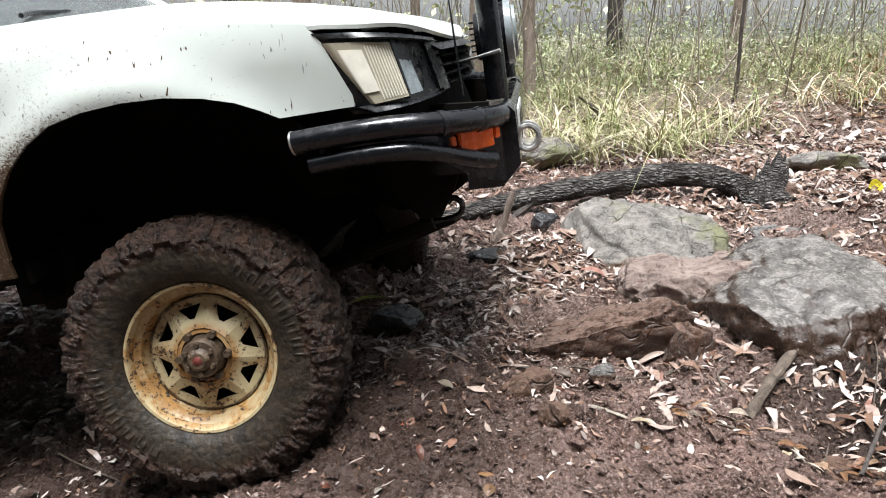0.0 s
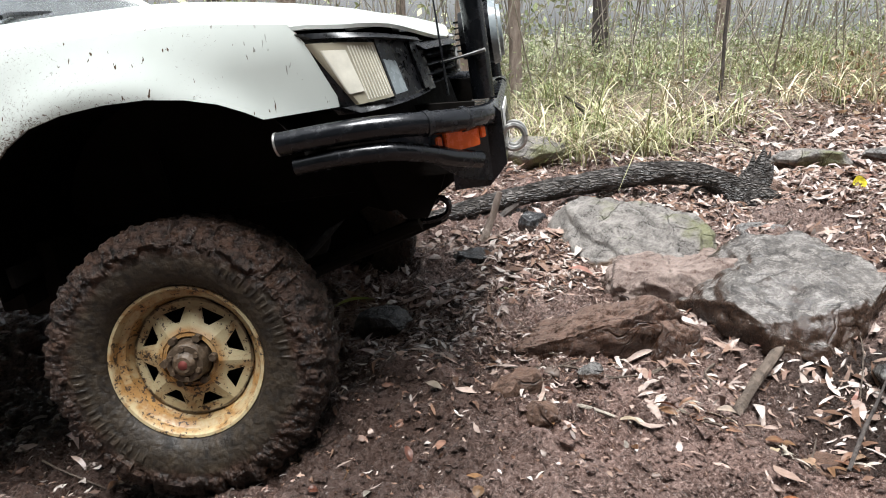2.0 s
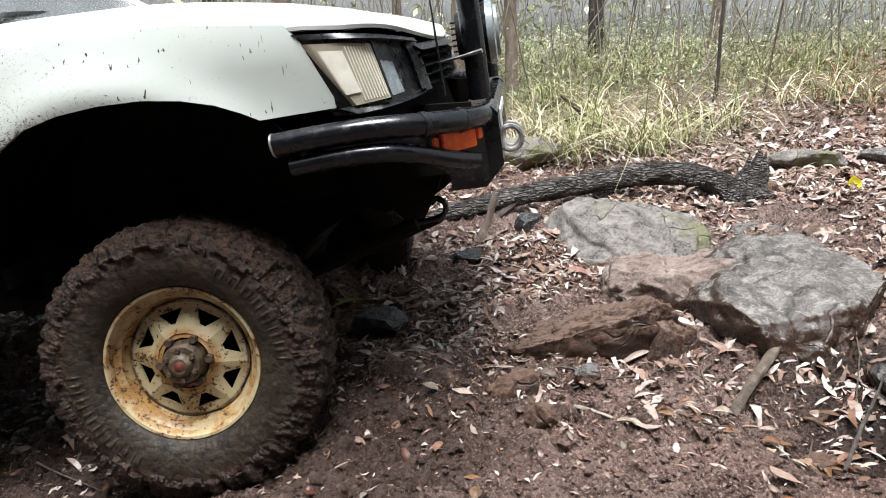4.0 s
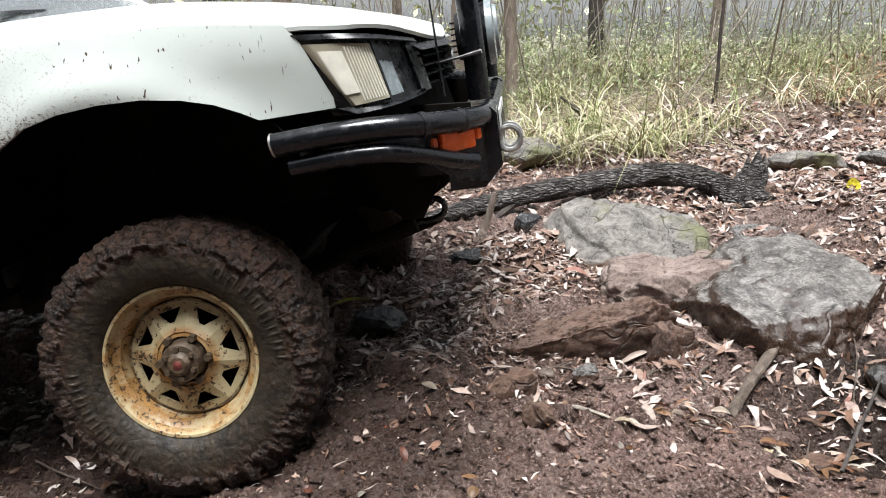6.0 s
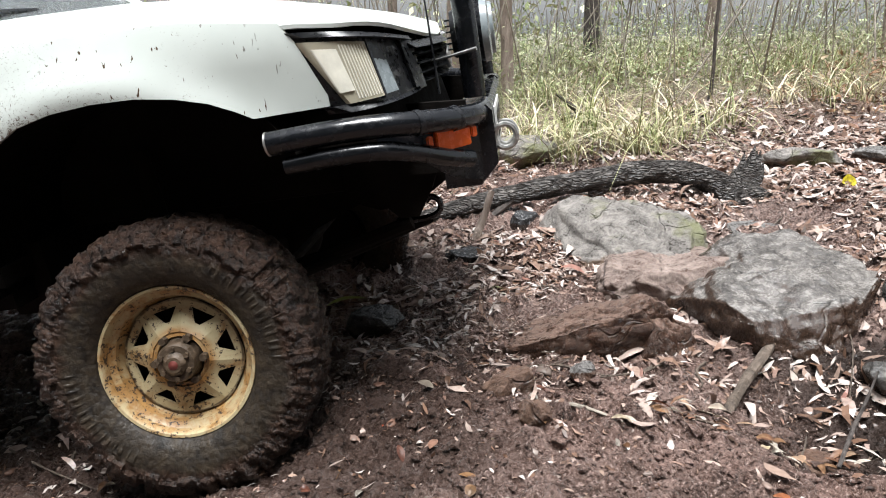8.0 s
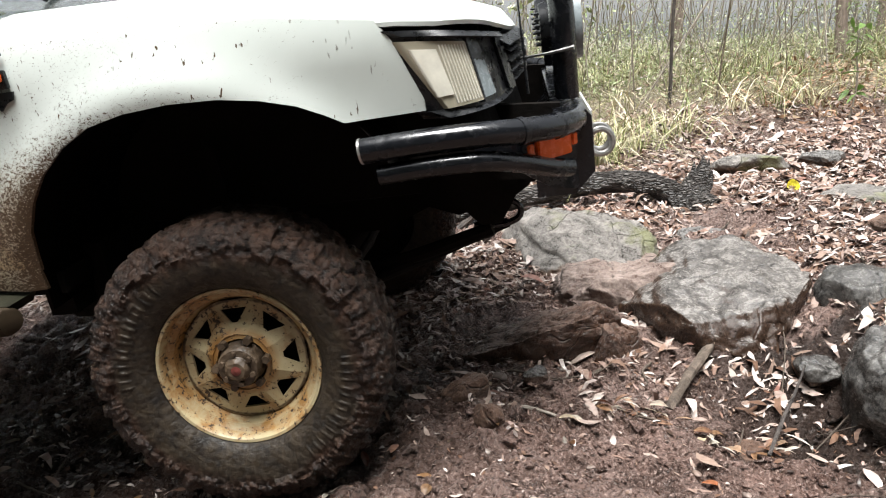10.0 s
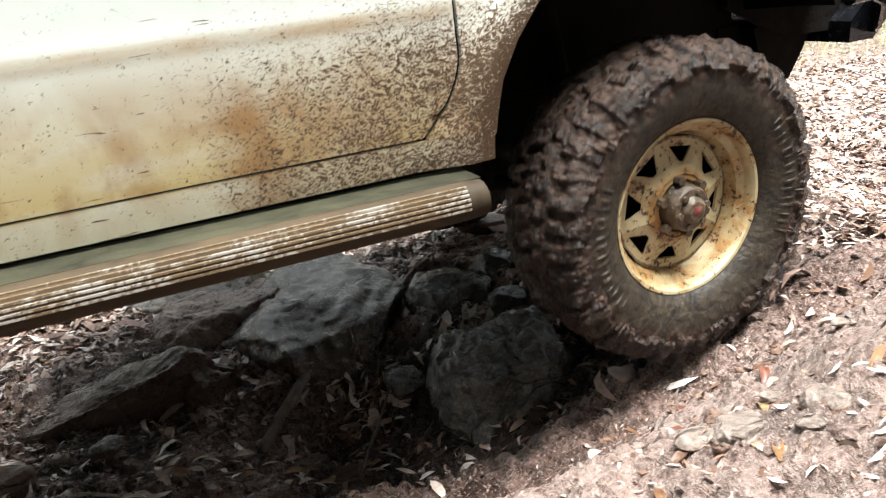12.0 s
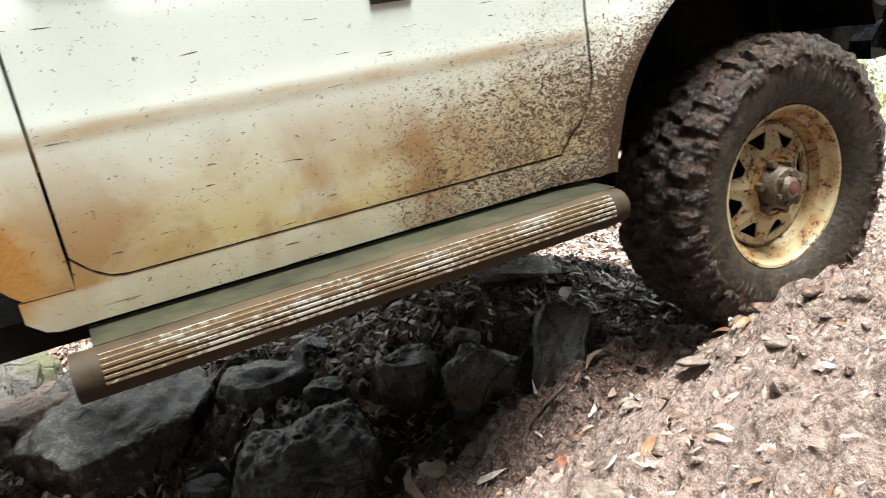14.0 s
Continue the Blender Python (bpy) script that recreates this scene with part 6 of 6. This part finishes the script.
# ---- grass and bush ----
def blades(name, roots, heights, lean, width, mat, label, category="grass"):
    n = len(roots)
    w = RNG.uniform(0, 6.283, n)
    dirs = np.stack([np.cos(w), np.sin(w), np.zeros(n)], 1)
    side = np.stack([-np.sin(w), np.cos(w), np.zeros(n)], 1)
    V, rows = [], 5
    for k in range(rows):
        u = k / (rows - 1)
        c = roots + dirs * (lean * heights * u ** 1.9)[:, None]
        c[:, 2] += heights * (u - 0.5 * np.clip(lean, 0, 2) * u ** 2.4)
        ww = width * (1 - u) ** 0.7 * 0.5 + 0.0004
        V += [c + side * ww[:, None], c - side * ww[:, None]]
    V = np.stack(V, 1).reshape(-1, 3)
    F = [(k * 10 + 2 * j, k * 10 + 2 * j + 2, k * 10 + 2 * j + 3, k * 10 + 2 * j + 1) for k in range(n) for j in range(rows - 1)]
    ob = solid(name, mesh(name, V.tolist(), F), mat)
    return tagged(ob, label, category, kind="stuff")


def build_grass():
    # tall tussocks, each with a clump of arching blades
    roots, hs = [], []
    spots = [(1.42, 5.15, 90), (0.98, 5.2, 70), (1.75, 5.5, 80), (1.2, 5.7, 80), (2.2, 5.8, 60), (0.7, 5.8, 80), (3.4, 6.4, 80), (4.4, 6.2, 70), (5.2, 6.8, 70), (5.9, 5.8, 60), (6.6, 6.4, 60)]
    spots += [(RNG.uniform(-3, 11), RNG.uniform(6.0, 11), int(RNG.uniform(40, 90))) for _ in range(60)]
    for x, y, n in spots:
        px, py = x + RNG.normal(0, 0.12, n), y + RNG.normal(0, 0.10, n)
        roots.append(np.stack([px, py, height(px, py) - 0.02], 1))
        hs.append(RNG.uniform(0.25, 0.75, n))
    roots, hs = np.concatenate(roots), np.concatenate(hs)
    blades("tussock_grass", roots, hs, RNG.uniform(0.4, 1.9, len(hs)), RNG.uniform(0.004, 0.011, len(hs)), M_GRASS, "straw-coloured and green tussock grass on the slope")
    # clumps of long bleached blades in front of the slope
    roots, hs = [], []
    for x, y, n in ((1.42, 5.15, 34), (1.5, 5.3, 20), (1.0, 5.25, 24), (1.8, 5.6, 22), (2.3, 5.8, 16), (0.75, 5.6, 20), (2.9, 6.3, 20), (3.6, 6.3, 24), (4.3, 6.1, 20), (5.4, 6.6, 24), (6.4, 6.2, 22), (1.3, 6.2, 26), (2.0, 6.6, 20)):
        px, py = x + RNG.normal(0, 0.07, n), y + RNG.normal(0, 0.06, n)
        roots.append(np.stack([px, py, height(px, py) - 0.02], 1))
        hs.append(RNG.uniform(0.3, 0.72, n))
    roots, hs = np.concatenate(roots), np.concatenate(hs)
    blades("bleached_reeds", roots, hs, RNG.uniform(0.6, 1.9, len(hs)), RNG.uniform(0.008, 0.018, len(hs)), M_STRAW, "long bleached arching reed blades in clumps")
    x, y = scatter(9000, 9.5, 22, -1.5, 9, lambda a, b: np.clip(0.5 + 1.2 * vnoise(a * 0.8 + 2, b * 0.8), 0, 1) * step(9.5, 13, a))
    blades("verge_grass", np.stack([x, y, height(x, y) - 0.01], 1), RNG.uniform(0.15, 0.6, len(x)), RNG.uniform(0.2, 1.2, len(x)), RNG.uniform(0.008, 0.016, len(x)), M_GRASS, "pale green grass beside the upper track")
    x, y = scatter(15000, -5, 12, 5.6, 13, lambda a, b: np.clip(0.35 + 1.4 * vnoise(a * 0.8 + 5, b * 0.8), 0, 1) * step(5.2, 6.8, b + 0.9 * (a < 2)))
    blades("low_grass", np.stack([x, y, height(x, y) - 0.01], 1), RNG.uniform(0.08, 0.4, len(x)), RNG.uniform(0.1, 0.9, len(x)), RNG.uniform(0.003, 0.008, len(x)), M_GRASS, "thin dry grass on the slope")


def build_bracken():
    x, y = scatter(9000, 2.3, 8.0, 5.3, 8.2, lambda a, b: np.clip(0.35 + 1.9 * vnoise(a * 1.1 + 7, b * 1.1 + 2), 0, 1) * step(2.3, 3.2, a))
    pos = np.stack([x, y, height(x, y) + 0.16 * RNG.rand(len(x)) ** 2], 1)
    L = np.clip(RNG.normal(0.05, 0.02, len(x)), 0.02, 0.10)
    leaf_sheet("dead_bracken", pos, normals_at(x, y), L, L * RNG.uniform(0.15, 0.4, len(x)), M_RUSTLEAF, "rusty dead bracken and leaves on the slope", 0.7, "bracken")


def build_leafy_shoot():
    """A young broad-leaved shoot at the edge of the grass."""
    base = (3.55, 5.7, float(height(3.55, 5.7, False)))
    shoot = empty("leafy_shoot", pose(*base))
    tagged(shoot, "young shoot with bright green leaves in the grass", "shrub")
    bm = bmesh.new()
    tube(bm, [(0, 0, -0.03), (0.02, 0, 0.3), (-0.01, 0.02, 0.6), (0.03, 0, 0.95)], [0.008, 0.007, 0.005, 0.002], 6, 4)
    part("stem", bm, M_TWIG, shoot)
    mt = leaf_paint((0.22, 0.34, 0.10))
    rnd = random.Random(9)
    for k in range(26):
        bm = bmesh.new()
        l, w = rnd.uniform(0.07, 0.14), rnd.uniform(0.03, 0.05)
        rows = [[bm.verts.new((u * l, q * w * math.sin(math.pi * (0.06 + 0.9 * u)) / 2, -0.4 * l * u * u)) for q in (-1, 0, 1)] for u in (0, 0.25, 0.5, 0.75, 1.0)]
        for a, b in zip(rows, rows[1:]):
            for j in range(2):
                bm.faces.new((a[j], a[j + 1], b[j + 1], b[j]))
        bmesh.ops.solidify(bm, geom=bm.faces[:], thickness=0.0008)
        leaf = part("leaf", bm, mt, shoot)
        leaf.matrix_basis = pose(rnd.gauss(0, 0.05), rnd.gauss(0, 0.05), rnd.uniform(0.2, 0.95), rnd.gauss(0, 20), rnd.gauss(-5, 20), rnd.uniform(0, 360))


def free_leaves(name, pos, size, mat, label, category, narrow=0.4):
    n = len(pos)
    a, b = RNG.normal(0, 1, (n, 3)), RNG.normal(0, 1, (n, 3))
    a[:, 2] -= 0.5
    a /= np.linalg.norm(a, axis=1)[:, None]
    b -= (a * b).sum(1)[:, None] * a
    b /= np.linalg.norm(b, axis=1)[:, None]
    V = np.stack([pos - a * (size / 2)[:, None], pos + b * (size * narrow / 2)[:, None], pos + a * (size / 2)[:, None], pos - b * (size * narrow / 2)[:, None]], 1).reshape(-1, 3)
    F = [(4 * k, 4 * k + 1, 4 * k + 2, 4 * k + 3) for k in range(n)]
    return mesh(name, V.tolist(), F)


def build_scrub():
    # thin stems with sprays of small leaves
    bm = bmesh.new()
    pos = []
    for k in range(900):
        x, y = RNG.uniform(-5, 15), RNG.uniform(6.6, 16)
        if y < 8 and RNG.rand() < 0.5:
            continue
        h = RNG.uniform(0.7, 5.0)
        base = Vector((x, y, float(height(x, y)) - 0.05))
        lean = Vector((RNG.normal(0, 0.2), RNG.normal(0, 0.15), 1)) if k % 6 else Vector((RNG.normal(0, 0.9), RNG.normal(0, 0.4), 1))
        top = base + lean * h
        mid = base.lerp(top, 0.5) + Vector((RNG.normal(0, 0.08), RNG.normal(0, 0.08), 0))
        r = RNG.uniform(0.003, 0.011)
        tube(bm, [base, mid, top], [r, r * 0.75, r * 0.3], 5, 3)
        for j in range(int(RNG.uniform(8, 62))):
            u = RNG.uniform(0.08, 1.0)
            p = base.lerp(top, u)
            s = 0.10 + 0.25 * u
            pos.append((p.x + RNG.normal(0, s), p.y + RNG.normal(0, s), p.z + RNG.normal(0, 0.15)))
    tagged(part("scrub_stems", bm, M_TWIG, None), "thin grey stems of dense scrub", "scrub", kind="stuff")
    pos = np.array(pos)
    tagged(solid("scrub_leaves", free_leaves("scrub_leaves", pos, RNG.uniform(0.015, 0.05, len(pos)), M_SCRUB, "", ""), M_SCRUB), "small olive leaves of dense scrub", "scrub", kind="stuff")
    # low undergrowth on the slope
    x, y = scatter(95000, -6, 15, 6.9, 16, lambda a, b: np.clip(0.55 + 1.5 * vnoise(a * 0.7 + 1, b * 0.7 + 6), 0, 1))
    z = height(x, y, False) + RNG.rand(len(x)) ** 1.6 * (0.4 + 0.05 * np.clip(y - 7.6, 0, 6))
    tagged(solid("undergrowth", free_leaves("undergrowth", np.stack([x, y, z], 1), RNG.uniform(0.025, 0.085, len(x)), M_SCRUB, "", "", 0.22), M_SCRUB), "low olive-green undergrowth on the slope", "undergrowth", kind="stuff")
    x, y = scatter(26000, 13, 24, -3, 11, lambda a, b: np.clip(0.5 + 1.5 * vnoise(a * 0.6 + 1, b * 0.6 + 6), 0, 1))
    z = height(x, y, False) + RNG.rand(len(x)) ** 1.4 * (0.4 + 0.22 * (x - 13))
    tagged(solid("verge_bush", free_leaves("verge_bush", np.stack([x, y, z], 1), RNG.uniform(0.06, 0.16, len(x)), M_SCRUB, "", "", 0.4), M_SCRUB), "pale green bush closing the upper track", "bush", kind="stuff")
    # unseen bush added behind the viewer to block low light
    n = 90000
    x, y = RNG.uniform(-14, 16, n), -2.5 - 7 * RNG.rand(n)
    z = height(x, y, False) + 9.0 * RNG.rand(n) ** 0.9
    keep = vnoise(x * 0.6 + z * 0.5, y * 0.6 + 3) > -0.3
    pos = np.stack([x, y, z], 1)[keep]
    tagged(solid("light_blocking_bush", free_leaves("light_blocking_bush", pos, RNG.uniform(0.15, 0.4, len(pos)), M_CROWN, "", "", 0.5), M_CROWN), "unseen dense green bush added on the near side to block light", "bush", kind="stuff")
    # wooded distance all round the clearing
    n = 90000
    w = RNG.uniform(0, 2 * math.pi, n)
    d = 14 + 22 * RNG.rand(n) ** 1.3
    x, y = 1.5 + d * np.cos(w), 2.5 + d * np.sin(w)
    # the unseen near side stands taller and denser, to block low light
    z = height(np.clip(x, -30, 30), np.clip(y, -30, 40), False) + RNG.uniform(0, 1, n) ** 1.15 * np.where(y < 3.0, 6.5 + 0.4 * d, 4.5 + 0.3 * d)
    keep = vnoise(x * 0.35 + z * 0.4, y * 0.35 + 3) + 0.35 * vnoise(x * 1.1, z * 1.1) > np.where(y < 3.0, -0.16, 0.11)
    pos = np.stack([x, y, z], 1)[keep]
    tagged(solid("distant_woods", free_leaves("distant_woods", pos, RNG.uniform(0.10, 0.38, len(pos)), M_SCRUB, "", "", 0.5), M_SCRUB), "hazy green woods round the clearing", "woods", kind="stuff")


def tree_kind(seed, h, r, mat, crown_low, label):
    rnd = np.random.RandomState(seed)
    tree = empty("tree", Matrix())
    tagged(tree, label, "tree", group="trees of the wood")
    bm = bmesh.new()
    pts = [(rnd.normal(0, 0.05) * k, rnd.normal(0, 0.05) * k, h * k / 5 - 0.15) for k in range(6)]
    tube(bm, pts, [r * 1.25, r, r * 0.85, r * 0.7, r * 0.5, r * 0.2], 12, 5, 0.18)
    part("trunk", bm, mat, tree)
    pos = []
    for k in range(9):
        u = crown_low + (1 - crown_low) * rnd.rand()
        b = Vector(pts[0]).lerp(Vector(pts[5]), u)
        w, l = rnd.uniform(0, 6.28), h * rnd.uniform(0.12, 0.26)
        e = b + Vector((math.cos(w) * l, math.sin(w) * l, l * 0.6))
        bm = bmesh.new()
        tube(bm, [b, b.lerp(e, 0.5) + Vector((0, 0, 0.08)), e], [r * 0.35, r * 0.22, r * 0.06], 6, 3)
        part("limb", bm, mat, tree)
        for j in range(170):
            q = b.lerp(e, rnd.uniform(0.45, 1.15))
            pos.append((q.x + rnd.normal(0, 0.35), q.y + rnd.normal(0, 0.35), q.z + rnd.normal(0, 0.28)))
    pos = np.array(pos)
    ob = solid("crown", free_leaves("crown", pos, rnd.uniform(0.08, 0.2, len(pos)), M_CROWN, "", "", 0.3), M_CROWN, tree)
    return tree


def build_trees():
    kinds = [tree_kind(1, 9, 0.10, M_GUM, 0.5, "tall gum tree with pale bark in the wood"), tree_kind(2, 7.5, 0.06, M_GUM, 0.45, "slender gum tree with pale bark in the wood"), tree_kind(3, 8.5, 0.11, M_BARK, 0.5, "tall tree with dark rough bark in the wood")]
    spots = [(0, 0.22, 8.0), (1, 0.80, 8.2), (2, 2.3, 11.5), (1, 5.3, 9.0), (1, 5.9, 8.3), (0, 6.6, 10.0), (1, 8.4, 7.6), (0, 9.6, 8.6), (1, 11.5, 10.6), (1, -0.6, 10.5), (0, -1.8, 9.0), (1, 7.6, 12.0), (0, 4.6, 13.0), (1, 14.5, 8.4), (1, 10.6, 6.8), (0, 15, 10), (1, 13, 12)]
    # ring of trees, carried on unseen behind the viewer to cut side light
    for k in range(34):
        w, d = 2 * math.pi * k / 34 + RNG.uniform(-0.08, 0.08), RNG.uniform(7.5, 17)
        x, y = 1.5 + d * math.cos(w), 1.0 + d * math.sin(w)
        if 4.5 < y and -2 < x < 12:
            continue
        if (-7 < x < -2 and 0.5 < y < 5) or (x > 6 and -1 < y < 10):
            continue
        spots.append((k % 3, x, y))
    for i, (k, x, y) in enumerate(spots):
        m = pose(x, y, float(height(x, y, False)), 0, RNG.uniform(-3, 3), RNG.uniform(0, 360))
        if i < 3:
            kinds[k].matrix_basis = m
        else:
            copy_thing(kinds[k], m)
    # sapling standing near the grass
    s = empty("sapling", pose(2.42, 6.62, float(height(2.42, 6.62, False))))
    tagged(s, "thin dark sapling standing in the grass", "sapling")
    bm = bmesh.new()
    tube(bm, [(0, 0, -0.05), (0.01, 0, 0.25), (-0.01, 0, 0.7), (0.0, 0.02, 1.4), (0.02, 0.05, 2.6)], [0.022, 0.016, 0.014, 0.012, 0.006], 9, 6, 0.25)
    part("stem", bm, M_BARK, s)
    p = np.array([(0.1 + RNG.normal(0, 0.3), RNG.normal(0, 0.3), 2.3 + RNG.normal(0, 0.35)) for _ in range(150)])
    solid("crown", free_leaves("crown", p, RNG.uniform(0.05, 0.1, 150), M_CROWN, "", "", 0.35), M_CROWN, s)


build_wood()
build_leaves()
build_drift()
build_loose_leaves()
build_twigs()
build_lumps()
build_litter()
build_grass()
build_bracken()
build_leafy_shoot()
build_trees()
build_scrub()


# ---- motion of the truck ----
# seconds, place of the body, lean, pitch of the nose, heading, height of the front hub on the body
DRIVE = [
    (0.0, -0.597, 2.110, 0.304, 0.5, 9.3, -4.6, -0.048),
    (3.0, -0.597, 2.115, 0.303, 0.6, 9.3, -4.7, -0.046),
    (8.0, -0.598, 2.117, 0.302, 0.9, 9.3, -4.8, -0.048),
    (8.9, -0.590, 2.112, 0.303, 1.0, 9.2, -5.0, -0.046),
    (9.5, -0.490, 2.050, 0.340, 2.0, 8.2, -6.0, -0.035),
    (9.9, -0.300, 1.950, 0.400, 3.2, 6.8, -7.2, -0.022),
    (10.3, 0.012, 1.788, 0.497, 4.3, 5.2, -8.1, -0.011),
    (10.5, 0.287, 1.787, 0.546, 1.2, 3.9, -7.6, -0.007),
    (11.0, 0.889, 1.670, 0.642, 2.3, 7.0, -5.4, -0.092),
    (11.5, 1.452, 1.512, 0.645, 3.8, 7.3, -6.3, -0.020),
    (12.0, 1.992, 1.527, 0.852, 1.9, 7.2, -3.5, 0.016),
    (12.5, 2.329, 1.526, 1.024, 2.2, 10.6, -4.0, 0.066),
    (13.0, 2.365, 1.315, 0.931, 2.6, 10.2, -7.3, 0.098),
    (13.5, 2.489, 1.336, 0.947, 2.7, 9.5, -7.9, 0.097),
    (14.0, 2.755, 1.231, 1.036, 2.6, 11.4, -9.5, 0.066),
]


def motions():
    walk(truck, [(t, pose(x, y, z, lean, -nose_up, head)) for t, x, y, z, lean, nose_up, head, hub in DRIVE])
    ts = [r[0] for r in DRIVE]
    xs, hubs = [r[1] for r in DRIVE], [r[7] for r in DRIVE]
    fore = lambda t: float(np.interp(t, (0, 9, 10.3, 10.5, 11, 11.5, 12, 12.5, 13, 13.5, 14), (0.007, 0.005, -0.027, -0.026, 0.03, -0.028, -0.017, -0.04, -0.012, -0.034, 0.027)))
    times = [0.0, 8.0, 8.9, 9.3, 9.6, 9.9, 10.1, 10.3, 10.5, 10.75, 11.0, 11.25, 11.5, 11.75, 12.0, 12.25, 12.5, 13.0, 13.25, 13.5, 13.75, 14.0]
    steer = lambda t: float(np.interp(t, (0, 8.5, 10.5, 11.0, 11.5, 12.0, 13.0, 14.0), (6, 6, 4, 3, 4, 2, 0, -2)))
    tip = lambda t: float(np.interp(t, (0, 8.6, 10.3, 11.0, 14.0), (-8, -8, -3, 0, 0)))
    rows = {wheel: [], wheel_left: [], wheel_rear: [], wheel_rear_left: []}
    for t in times:
        roll = math.degrees((float(np.interp(t, ts, xs)) - xs[0]) / TREAD)
        hub = float(np.interp(t, ts, hubs))
        rows[wheel].append((t, pose(fore(t), -0.03, hub, tip(t), 0, steer(t)) @ pose(0, 0, 0, 0, roll, 0)))
        rows[wheel_left].append((t, pose(0, WIDE + 0.03, -0.06 + 0.008 * tip(t), tip(t), 0, 180 + steer(t)) @ pose(0, 0, 0, 0, -roll, 0)))
        rows[wheel_rear].append((t, pose(-2.78, -0.01, -0.02, 0, roll, 0)))
        rows[wheel_rear_left].append((t, pose(-2.78, WIDE + 0.01, -0.02, 0, 0, 180) @ pose(0, 0, 0, 0, -roll, 0)))
    for w, r in rows.items():
        walk(w, r)


motions()
